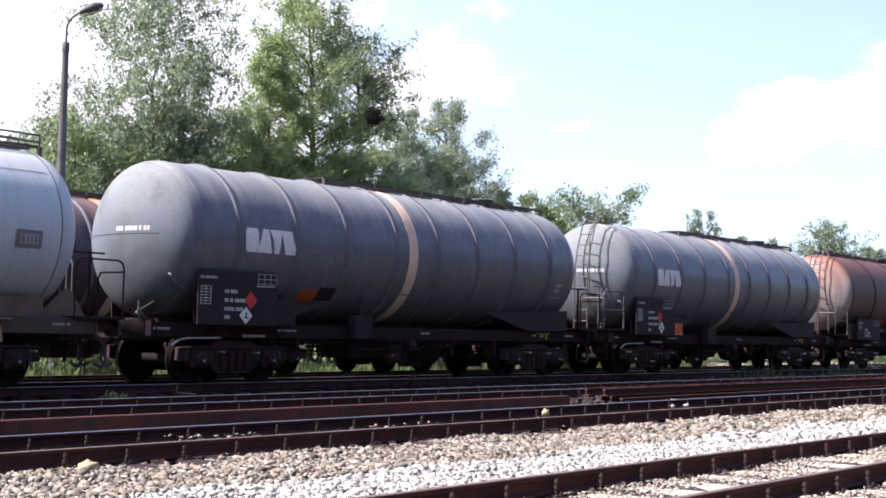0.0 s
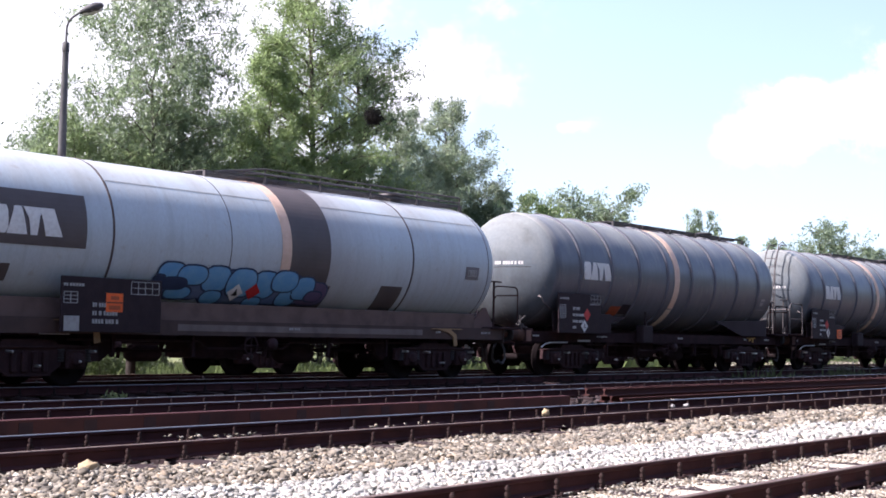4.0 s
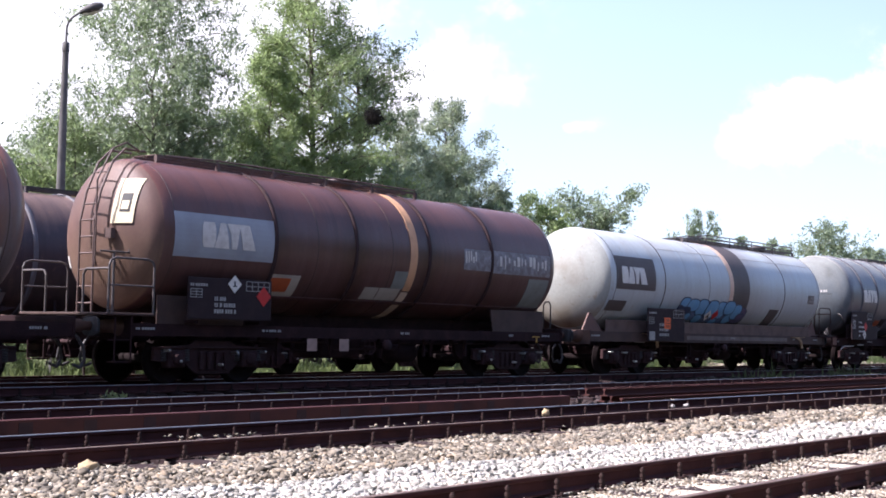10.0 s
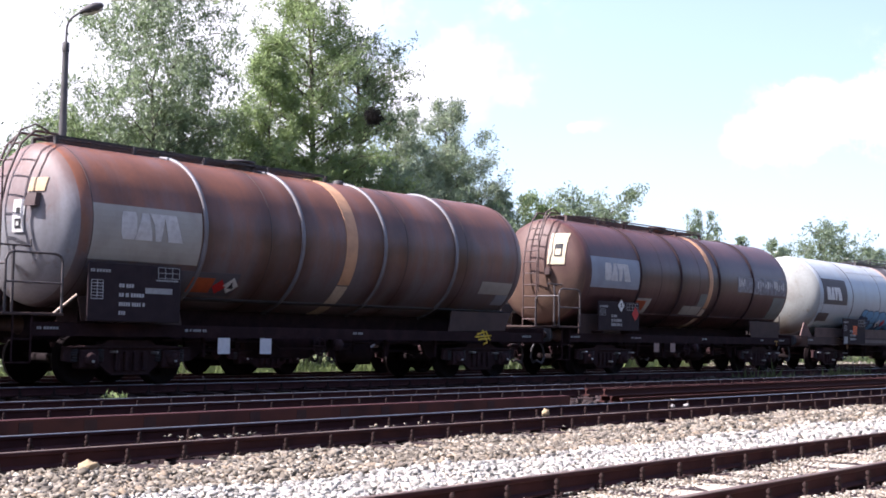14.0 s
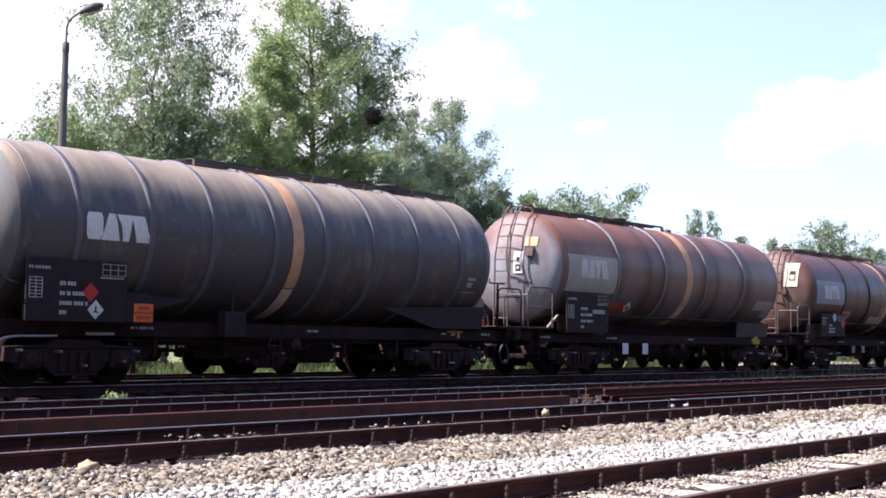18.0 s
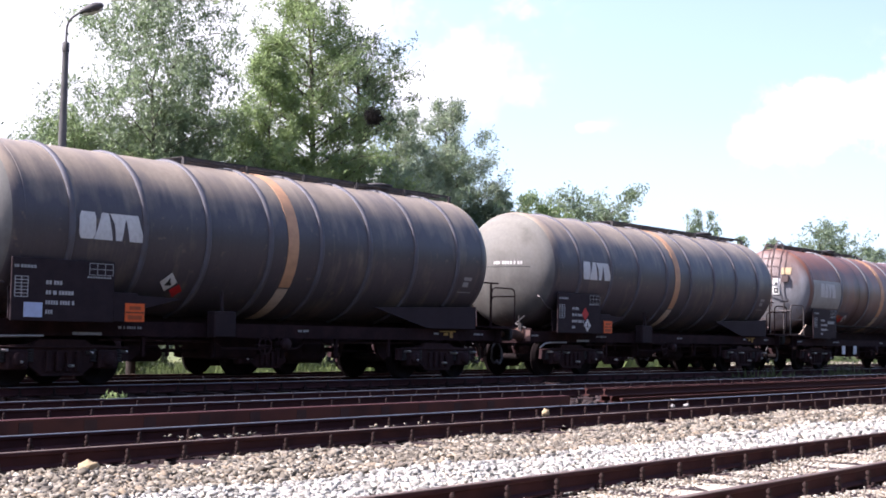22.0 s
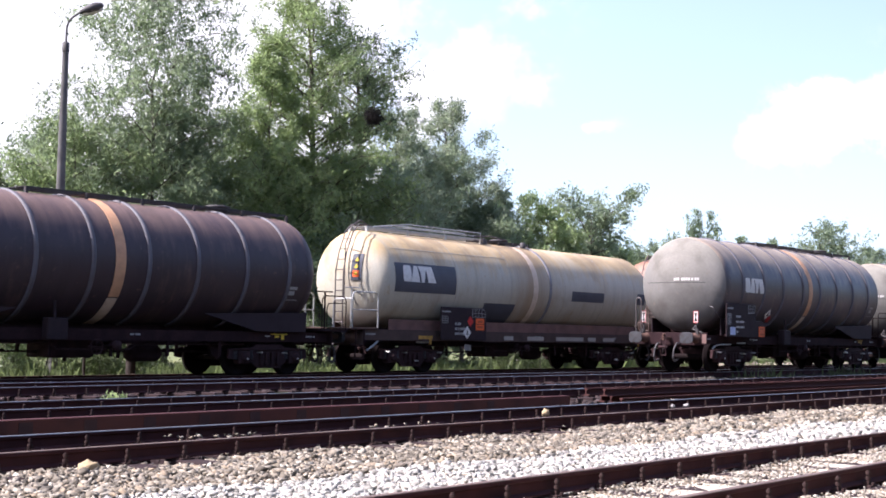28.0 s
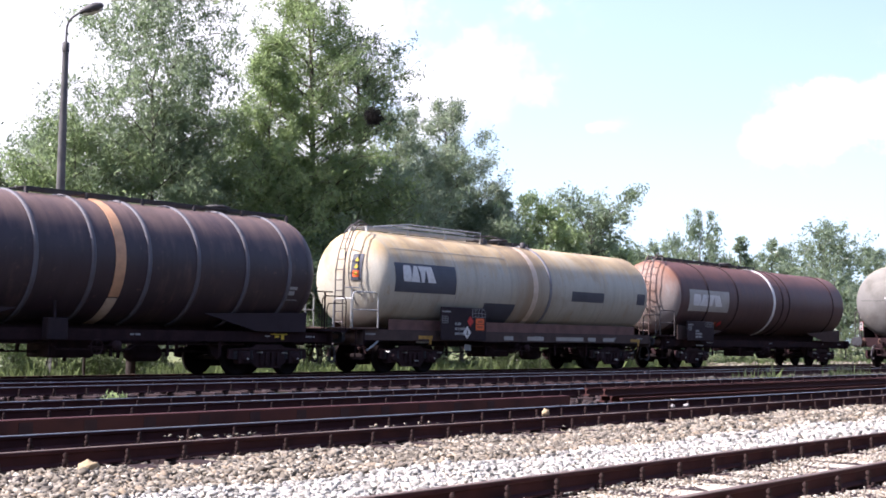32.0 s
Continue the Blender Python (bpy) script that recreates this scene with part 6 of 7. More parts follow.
def white_wagon(x0, y, z, rolling, group, seed, lob=16.68):
    """The off-white tank with brown fields and sprayed bubbles."""
    R, zc = 1.41, 2.62
    w = thing("tank_wagon", pose(x0, y, z), "off-white tank wagon with brown fields and blue graffiti", "tank wagon", group)
    shell(w, 1.66, lob - 1.5, R, zc, T_WHITE)
    end_cap(w, 1.66, R, zc, E_WHITE, "off-white tank end with tan soil")
    for x in (4.36, 12.41):
        ring(w, x, R, zc, M_SEAMBROWN, 0.05, 0.01)
    for x in (1.68, 7.08, lob - 1.52):
        seam(w, x, R, zc, M_SEAMBROWN)
    part("warning_band", Shape().wrap(8.4, 8.66, -60, 200, R, zc, 0.006, 56), M_BANDPALE, w, "bleached peach painted band")
    part("paint_field", Shape().wrap(8.664, 9.78, -60, 150, R, zc, 0.006, 50), M_PATCHBROWN, w, "dark brown field across the crown")
    plate(w, "paint_field", 1.7, 3.8, 2.33, 3.23, R, zc, M_PATCHBROWN, "dark brown field behind the emblem")
    plate(w, "paint_field", 1.5, 2.43, 1.74, 2.02, R, zc, M_PATCHBROWN, "small dark brown field")
    plate(w, "paint_field", 9.2, 9.95, 1.5, 1.95, R, zc, M_PATCHBROWN, "small dark brown field")
    plate(w, "paint_field", 11.5, 12.2, 1.46, 2.02, R, zc, M_PATCHBROWN, "small dark brown field")
    part("long_seam", Shape().wrap(4.4, lob - 1.6, 42.4, 42.9, R, zc, 0.004, 2), M_SEAMPALE, w, "long weld line near the crown")
    emblem(w, 1.95, 2.72, 1.36, 0.46, R, zc, M_WHITE, 0.01)
    part("end_field", Shape().dome((1.66, R, zc), 0.38, 1.15, -0.42, 0.44), M_ENDFIELD, w, "grey field on the tank end")
    g = new("graffiti")
    g.parent = w
    tagged(g, "blue bubble graffiti with dark outline")
    for k, p in enumerate([(6.1, 1.82, 0.72, 0.33), (7.3, 1.8, 0.85, 0.38), (8.55, 1.8, 0.85, 0.36), (9.5, 1.76, 0.42, 0.28)]):
        spray_blob(g, p, R, zc, M_SPRAYNAVY if k < 3 else M_SPRAYPURPLE, 0.006)
    for k, p in enumerate([(5.75, 2.02, 0.3, 0.2), (6.25, 2.0, 0.34, 0.19), (6.05, 1.68, 0.3, 0.14), (6.85, 1.95, 0.33, 0.26), (6.9, 1.62, 0.24, 0.16), (7.5, 1.9, 0.36, 0.3), (8.1, 1.88, 0.33, 0.3), (8.0, 1.56, 0.22, 0.14), (8.62, 1.98, 0.34, 0.22), (8.85, 1.66, 0.26, 0.2), (9.2, 1.86, 0.28, 0.26)]):
        spray_blob(g, p, R, zc, M_CYAN, 0.016 + 0.0045 * (k % 3))
    for p in [(5.85, 1.84, 0.3, 0.11), (9.55, 1.72, 0.22, 0.12), (5.5, 1.85, 0.12, 0.14)]:
        spray_blob(g, p, R, zc, M_SPRAYPURPLE if p[0] > 9 else M_NAVYLINE, 0.034)
    diamond(w, 7.42, 1.75, 0.2, R, zc, M_WHITE, True, 0.04)
    diamond(w, 7.86, 1.78, 0.19, R, zc, M_RED, False, 0.04)
    p0, p1 = 3.0, lob - 3.0
    underframe(w, lob, p0, p1, M_UNDERBROWN, 1.2, 0.9, 1.17)
    brake_gear(w, p0, p1)
    bogie(w, p0, rolling, seed)
    bogie(w, p1, rolling, seed + 3)
    end_gear(w, lob)
    for s in (-1, 1):
        part("side_skirt", Shape().box(1.7, lob - 1.6, s * 1.06 - 0.012, s * 1.06 + 0.012, 1.16, 1.5), M_SKIRTBROWN, w, "brown skirt plate along the frame")
    for x in (1.0, lob - 1.0):
        for s in (-1, 1):
            d = 1 if x < 5 else -1
            part("end_bracket", Shape().prism([(x - 0.42 * d, 1.05), (x + 0.75 * d, 1.1), (x + 0.1 * d, 1.66), (x, 1.66)], s * 0.95 - 0.02, s * 0.95 + 0.02, "y"), M_PINKSTEEL, w, "rusty triangular end bracket")
    walkway(w, 7.3, 15.4, zc + R - 0.02, M_GALVDARK, 0.3)
    p = data_panel(w, 3.3, 5.4, 0.93, 1.86, -1.46, 1, seed)
    orange_plate(p, 4.2, 4.55, 1.28, 1.6, -1.462)
    part("paper_label", Shape().box(3.36, 3.66, -1.474, -1.464, 0.95, 1.2), M_DIMTEXT, p, "grey square label")
    end_handrails(w, 0.5, 1.16, M_GALVDARK)
    end_platform(w, lob - 0.08, lob - 1.15, 1.2, M_BLACK, M_BOGIE, 0.98, False)
    mk = plate(w, "test_plate", 14.3, 14.78, 2.28, 2.57, R, zc, M_RINGGREY, "grey plate with a pale outlined mark", 0.008)
    s = Shape()
    for z0, z1 in ((2.35, 2.365), (2.485, 2.5)):
        s.wrap(14.37, 14.7, ang(z0, R, zc), ang(z1, R, zc), R + 0.018, zc, 0.003, 2)
    for x, ww in ((14.37, 0.02), (14.45, 0.05), (14.53, 0.04), (14.6, 0.03), (14.68, 0.02)):
        s.wrap(x, x + ww, ang(2.35, R, zc), ang(2.5, R, zc), R + 0.018, zc, 0.003, 2)
    part("plate_marks", s, M_DIMTEXT, mk, "grey outlined marks")["kind"] = "stuff"
    for x in (3.9, 13.85):
        fb = part("frame_bracket", Shape().prism([(x - 0.4, 1.13), (x + 0.1, 1.13), (x + 0.34, 1.0), (x + 0.38, 0.76), (x + 0.26, 0.74), (x + 0.24, 0.95), (x + 0.05, 1.05)], -1.25, -1.22, "y"), M_OCHRESUN, w, "ochre bent bracket on the frame")
        part("bracket_strip", Shape().box(x - 0.56, x + 0.53, -1.26, -1.222, 1.12, 1.14), M_OCHRESUN, fb)
    part("guard_strip", Shape().box(6.0, 13.0, -1.216, -1.212, 0.98, 1.1), M_STRIP, w, "worn pale strip on the frame")
    return w


def brown_wagon(x0, y, z, rolling, group, seed, lob=14.9):
    """The maroon-brown ringed wagon with a pale blue-grey field."""
    R, zc = 1.43, 2.74
    w = thing("tank_wagon", pose(x0, y, z), "maroon-brown tank wagon with blue-grey field and ladder", "tank wagon", group)
    shell(w, 1.38, lob - 1.45, R, zc, T_MAROON)
    end_cap(w, 1.38, R, zc, E_TAN, "tan soiled tank end")
    for x in (3.92, 6.25, 8.66, 10.98):
        ring(w, x, R, zc, M_RINGMAROON, 0.1, 0.036)
    for x in (1.4, 5.1, 7.4, lob - 1.47):
        seam(w, x, R, zc, M_SEAMBROWN)
    stripe(w, 8.1, R, zc, 0.24, M_BAND, True)
    plate(w, "paint_field", 1.38, 3.86, 2.33, 3.14, R, zc, M_PATCHGREY, "blue-grey field behind the emblem")
    emblem(w, 2.02, 2.76, 1.34, 0.47, R, zc, M_WORNMARK, 0.01)
    # worn field with the remains of old marks
    plate(w, "paint_field", 9.9, 10.94, 2.5, 2.98, R, zc, M_PATCHWORN, "worn grey field of removed marks")
    plate(w, "paint_field", 11.05, 13.42, 2.47, 3.0, R, zc, M_PATCHWORN, "worn grey field of removed marks")
    sm = Shape()
    rnd = random.Random(3)
    for i in range(12):
        a = 11.3 + i * 0.17 + rnd.uniform(-0.03, 0.03)
        sm.wrap(a, a + rnd.uniform(0.04, 0.12), rnd.uniform(-6, 0), rnd.uniform(2, 8), R + 0.008, zc, 0.003, 3)
    for i in range(5):
        a = 9.95 + i * 0.09
        sm.wrap(a, a + 0.05, rnd.uniform(-8, 0), rnd.uniform(2, 8), R + 0.008, zc, 0.003, 3)
    part("worn_lettering", sm, M_WORNMARK, w, "scraps of worn pale paint")["kind"] = "stuff"
    plate(w, "paint_field", 7.55, 8.0, 1.98, 2.35, R, zc, M_PATCHTEAL, "small grey-green field")
    plate(w, "paint_field", 6.75, 7.2, 1.73, 1.98, R, zc, M_PATCHTAN, "small tan field")
    plate(w, "paint_field", 7.23, 7.9, 1.73, 1.98, R, zc, M_PATCHTAN, "small tan field")
    plate(w, "paint_field", 12.55, 13.42, 1.7, 2.4, R, zc, M_PATCHTEAL, "small grey-green field")
    plate(w, "paint_field", 3.9, 4.75, 1.68, 2.12, R, zc, M_PATCHTAN, "tan field behind the danger plate")
    plate(w, "warning_plate", 3.95, 4.5, 1.8, 2.06, R, zc, M_ORANGE_DULL, "soiled orange danger plate", 0.012)
    p0, p1 = 2.7, lob - 2.7
    underframe(w, lob, p0, p1, M_BLACK, 1.2, 0.88, 1.1)
    brake_gear(w, p0, p1)
    bogie(w, p0, rolling, seed)
    bogie(w, p1, rolling, seed + 3)
    end_gear(w, lob)
    part("skirt_rail", Shape().wrap(3.9, lob - 1.4, -49, -46, R, zc, 0.03, 3), T_MAROON, w)
    saddle(w, [(lob - 3.5, 1.62), (lob - 1.3, 1.62), (lob - 1.3, 1.1), (lob - 3.4, 1.1)], 1.08, M_UNDERBROWN)
    saddle(w, [(1.3, 1.62), (3.5, 1.62), (3.4, 1.1), (1.3, 1.1)], 1.08, M_UNDERBROWN)
    walkway(w, 1.8, 9.4, zc + R, M_TUBEBROWN, 0.16)
    end_ladder(w, 0.46, zc + R, zc, M_TUBEBROWN, -0.1)
    end_platform(w, 0.05, 1.1, 1.28, M_UNDERBROWN, M_GALVDARK, 0.95)
    part("grab_loop", Shape().tube([(lob - 0.62, -0.2, 1.1), (lob - 0.62, -0.2, 1.66), (lob - 0.57, -0.2, 1.76), (lob - 0.47, -0.2, 1.76), (lob - 0.42, -0.2, 1.66), (lob - 0.42, -0.2, 1.1)], 0.02, 7), M_GALVDARK, w, "grey tube grab rail")
    end_handrails(w, lob - 0.3, 1.12, M_GALVDARK, (-0.55,), 0.78, 0.11)
    tk = (1.38, R, zc)
    tag = part("tag_board", Shape().dome(tk, -0.94, -0.5, 0.15, 0.98, 0.015), M_TAGPAPER, w, "cream sign board on the tank end")
    part("sign_mark", Shape().dome(tk, -0.86, -0.66, 0.36, 0.7, 0.03, 0.004, 3), M_BLACKMARK, tag)
    part("sign_inner", Shape().dome(tk, -0.83, -0.69, 0.4, 0.56, 0.036, 0.004, 3), M_TAGPAPER, tag)
    part("valve_lamp", Shape().dome(tk, -0.62, -0.48, -0.12, 0.06, 0.02, 0.1, 2), M_TUBEBROWN, w, "small brown box on the tank end")
    part("paper_label", Shape().dome(tk, 0.98, 1.12, -0.62, -0.4, 0.008), M_WHITE, w, "small white label on the tank end")
    p = data_panel(w, 1.72, 3.8, 1.2, 1.97, -1.45, 1, seed)
    flat_diamond(p, 2.83, 1.87, 0.17, -1.457, M_WHITE)
    flat_diamond(p, 3.58, 1.66, 0.19, -1.457, M_RED, False)
    for x in (5.05, 6.0):
        part("frame_label", Shape().box(x, x + 0.28, -1.22, -1.212, 0.62, 0.87), M_FADEDPINK, w, "faded pinkish label under the frame")
    part("paint_mark", Shape().box(13.0, 13.3, -1.218, -1.212, 0.97, 1.0), M_OCHRE, w, "dull ochre mark on the frame")
    part("paint_mark", Shape().box(13.15, 13.2, -1.218, -1.212, 0.84, 0.968), M_OCHRE, w, "dull ochre mark on the frame")
    return w


def rust_wagon(x0, y, z, rolling, group, seed, lob=16.1):
    """The grey wagon that rusts from the crown, with white labels under the frame."""
    R, zc = 1.45, 2.8
    w = thing("tank_wagon", pose(x0, y, z), "grey tank wagon rusted brown from its crown down", "tank wagon", group)
    shell(w, 1.6, lob - 2.08, R, zc, T_RUST)
    end_cap(w, 1.6, R, zc, E_GREY, "chalky grey tank end")
    for x in (4.12, 6.66, 9.15, 11.62):
        ring(w, x, R, zc, M_RINGGREY, 0.09, 0.045)
    for x in (1.62, 5.8, 9.9, 12.03, lob - 2.1):
        seam(w, x, R, zc, M_SEAMBROWN)
    stripe(w, 8.1, R, zc, 0.34, M_BAND, True)
    plate(w, "paint_field", 1.62, 4.03, 2.18, 3.13, R, zc, M_PATCHTAN, "grey-tan field behind the emblem")
    emblem(w, 2.2, 2.79, 1.38, 0.48, R, zc, M_WORNMARK, 0.01)
    plate(w, "paint_field", 3.5, 5.2, 1.66, 2.08, R, zc, M_RINGSLATE, "dark grey field behind danger signs")
    plate(w, "warning_plate", 4.05, 4.6, 1.72, 1.98, R, zc, M_ORANGE_DULL, "soiled orange danger plate", 0.012)
    diamond(w, 4.78, 1.83, 0.17, R, zc, M_RED, False, 0.012)
    diamond(w, 5.06, 1.86, 0.19, R, zc, M_WHITE, True, 0.012)
    plate(w, "paint_field", 12.75, 13.95, 1.98, 2.26, R, zc, M_PATCHTAN, "small tan field")
    plate(w, "paint_field", 13.5, 13.98, 1.74, 1.97, R, zc, M_PATCHGREY, "small grey field")
    p0, p1 = 2.8, lob - 3.0
    underframe(w, lob, p0, p1, M_BLACK, 1.2, 0.86, 1.08)
    brake_gear(w, p0, p1)
    bogie(w, p0, rolling, seed)
    bogie(w, p1, rolling, seed + 3)
    end_gear(w, lob)
    part("skirt_rail", Shape().wrap(4.0, lob - 1.8, -58, -55, R, zc, 0.03, 3), M_DARKGREY, w)
    saddle(w, [(lob - 4.2, 1.55), (lob - 1.9, 1.55), (lob - 2.1, 1.12), (lob - 4.3, 1.08)], 1.1, M_UNDERBROWN)
    saddle(w, [(1.6, 1.55), (3.8, 1.55), (3.9, 1.08), (1.7, 1.12)], 1.1, M_UNDERBROWN)
    walkway(w, 1.6, 8.4, zc + R, M_DARKGREY)
    part("crown_valve", Shape().spin([(zc + R - 0.05, 0.12), (zc + R + 0.04, 0.12), (zc + R + 0.07, 0.07), (zc + R + 0.075, 0.0)], "z", 14, (8.95, -0.2, 0)), M_DARKGREY, w, "small crown valve")
    end_ladder(w, 0.56, zc + R, zc, M_TUBEBROWN, -0.1)
    end_platform(w, 0.05, 1.2, 1.24, M_UNDERBROWN, M_GALVDARK, 0.98)
    part("brace", Shape().rod((1.05, -1.16, 1.2), (1.52, -1.2, 1.56), 0.022), M_BANDLOW, w, "pale diagonal stay")
    part("paper_label", Shape().dome((1.6, R, zc), 0.98, 1.12, -0.62, -0.4, 0.008), M_WHITE, w, "small white label on the tank end")
    tk = (1.6, R, zc)
    part("soiled_patch", Shape().dome(tk, -0.86, -0.54, 0.5, 0.74, 0.012), M_TAGTAN, w, "yellow-tan patch on the tank end")
    part("valve_lamp", Shape().dome(tk, -0.82, -0.62, 0.24, 0.46, 0.02, 0.1, 2), M_TUBEBROWN, w, "small brown box on the tank end")
    tag = part("tag_board", Shape().dome(tk, -0.54, -0.28, -0.2, 0.36, 0.012), M_WHITE, w, "white sign board on the tank end")
    part("sign_triangle", Shape().dome(tk, -0.45, -0.36, 0.12, 0.22, 0.026, 0.004, 2), M_BLACKMARK, tag)
    part("sign_ring", Shape().dome(tk, -0.48, -0.34, -0.14, 0.03, 0.026, 0.004, 3), M_BLACKMARK, tag)
    part("sign_dot", Shape().dome(tk, -0.44, -0.38, -0.09, -0.02, 0.032, 0.004, 2), M_WHITE, tag)
    p = data_panel(w, 1.55, 3.55, 1.12, 2.12, -1.47, 0, seed)
    part("sign_strip", Shape().box(2.75, 3.35, -1.478, -1.472, 1.62, 1.72), M_DIMTEXT, p, "grey strip with small marks")
    for x in (4.7, 5.78):
        part("frame_label", Shape().box(x, x + 0.3, -1.22, -1.212, 0.56, 0.86), M_PALEWHITE, w, "white square label under the frame")
    for a, b, c, d in ((12.68, 0.96, 13.3, 1.0), (12.75, 1.02, 13.05, 1.09), (12.95, 1.12, 13.14, 0.85), (13.08, 1.1, 13.27, 0.88), (12.8, 0.9, 13.25, 0.935), (13.0, 0.8, 13.16, 0.835)):
        n = 0.022 / math.hypot(c - a, d - b)
        u, v = (d - b) * n, (c - a) * n
        part("paint_mark", Shape().prism([(a - u, b + v), (a + u, b - v), (c + u * 0.6, d - v * 0.6), (c - u * 0.6, d + v * 0.6)], -1.22, -1.212, "y"), M_YELLOW, w, "yellow brushed stroke on the frame")
    return w


def cream_wagon(x0, y, z, group, seed, lob=17.3):
    """The cream wagon with a navy field, ladder, platform and roof rails."""
    R, zc = 1.44, 2.72
    w = thing("tank_wagon", pose(x0, y, z), "weathered cream tank wagon with navy field and ladder", "tank wagon", group)
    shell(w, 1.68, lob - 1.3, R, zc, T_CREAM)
    for x in (4.66, 7.5, 13.15):
        seam(w, x, R, zc, M_PATCHTAN)
    part("warning_band", Shape().wrap(8.72, 9.0, -62, 200, R, zc, 0.006, 56), M_BANDLOW, w, "bleached cream painted band")
    part("long_seam", Shape().wrap(1.8, 7.5, 38.6, 39.2, R, zc, 0.004, 2), M_PATCHTAN, w, "long weld line near the crown")
    ring(w, 9.72, R, zc, M_RINGGREY, 0.12, 0.05)
    plate(w, "paint_field", 1.76, 4.6, 2.36, 3.2, R, zc, M_PATCHNAVY, "navy field behind the emblem")
    emblem(w, 2.1, 2.9, 1.5, 0.48, R, zc, M_WHITE, 0.01)
    plate(w, "paint_field", 11.05, 13.1, 2.36, 2.7, R, zc, M_PATCHNAVY, "navy field")
    plate(w, "paint_field", 15.4, 15.96, 2.36, 2.76, R, zc, M_PATCHNAVY, "small navy field")
    plate(w, "paint_field", 6.2, 7.85, 1.5, 2.16, R, zc, M_PATCHNAVY, "dark field low on the shell")
    p0, p1 = 3.0, lob - 3.0
    underframe(w, lob, p0, p1, M_UNDERBROWN, 1.22, 0.95, 1.26)
    brake_gear(w, p0, p1)
    bogie(w, p0, False, seed)
    bogie(w, p1, False, seed + 3)
    end_gear(w, lob)
    for s in (-1, 1):
        part("side_skirt", Shape().box(1.9, lob - 1.5, s * 1.08 - 0.012, s * 1.08 + 0.012, 1.25, 1.56), M_UNDERPINK, w, "faded red-brown skirt plate")
    for x, n in ((7.4, 0.5), (8.7, 0.95), (10.4, 1.7), (12.4, 0.5), (13.4, 0.75)):
        part("guard_strip", Shape().box(x, x + n, -1.238, -1.232, 1.0, 1.13), M_PATCHTAN, w, "pale worn strip on the frame")
    for x in (3.1, 15.3):
        part("paint_mark", Shape().box(x, x + 0.65, -1.238, -1.232, 1.0, 1.1), M_OCHRE, w, "dull yellow paint mark")
        part("paint_mark", Shape().box(x + 0.5, x + 0.6, -1.24, -1.232, 0.85, 0.998), M_OCHRE, w, "dull yellow paint mark")
    walkway(w, 1.7, 7.25, zc + R, M_GALV, 0.3, hatch=False)
    walkway(w, 7.4, 9.9, zc + R - 0.02, M_DARKGREY)
    for x in (7.3, 9.5):
        part("crown_valve", Shape().spin([(zc + R - 0.05, 0.1), (zc + R + 0.08, 0.1), (zc + R + 0.13, 0.06), (zc + R + 0.14, 0.0)], "z", 14, (x, -0.42, 0)), M_DARKGREY, w, "small crown valve")
    part("hatch_lever", Shape().tube([(6.8, -0.42, zc + R + 0.16), (7.6, -0.44, zc + R + 0.22), (8.6, -0.42, zc + R + 0.14)], 0.022, 6), M_GALVDARK, w)
    end_ladder(w, 0.62, zc + R, zc, M_GALVDARK, -0.3, 0.3)
    end_platform(w, 0.1, 1.25, 1.3, M_UNDERBROWN, M_GALV, 1.0)
    tk = (1.68, R, zc)
    tag = part("tag_board", Shape().dome(tk, -0.76, -0.44, -0.06, 0.7, 0.012), M_PATCHNAVY, w, "dark sign plate on the tank end")
    for h in (0.48, 0.29):
        for k in range(3):
            part("sign_triangle", Shape().dome(tk, -0.6 - 0.055 + 0.018 * k, -0.6 + 0.055 - 0.018 * k, h + 0.04 * k, h + 0.04 * k + 0.04, 0.026, 0.004, 2), M_YELLOW, tag)
    part("sign_dot", Shape().dome(tk, -0.7, -0.5, 0.03, 0.22, 0.026, 0.004, 3), M_ORANGE, tag)
    part("sign_ring", Shape().dome(tk, -0.64, -0.56, 0.09, 0.16, 0.032, 0.004, 2), M_YELLOW, tag)
    p = data_panel(w, 3.85, 6.1, 0.98, 1.98, -1.48, 1, seed)
    orange_plate(p, 5.55, 5.97, 1.3, 1.66, -1.482)
    flat_diamond(p, 5.12, 1.22, 0.2, -1.482, M_WHITE)
    flat_diamond(p, 5.28, 1.56, 0.16, -1.482, M_RED, False)
    part("release_lever", Shape().tube([(0.84, -1.2, 0.66), (0.98, -1.22, 0.74), (1.2, -1.22, 0.86), (1.3, -1.2, 0.92)], 0.03, 7), M_GALV, w, "pale bent lever by the end platform")
    part("label_plate", Shape().prism([(5.3, 0.68), (5.66, 0.66), (5.62, 0.84), (5.34, 0.86)], -1.24, -1.228, "y"), M_DIMTEXT, w, "pale small plate hanging under the frame")
    return w


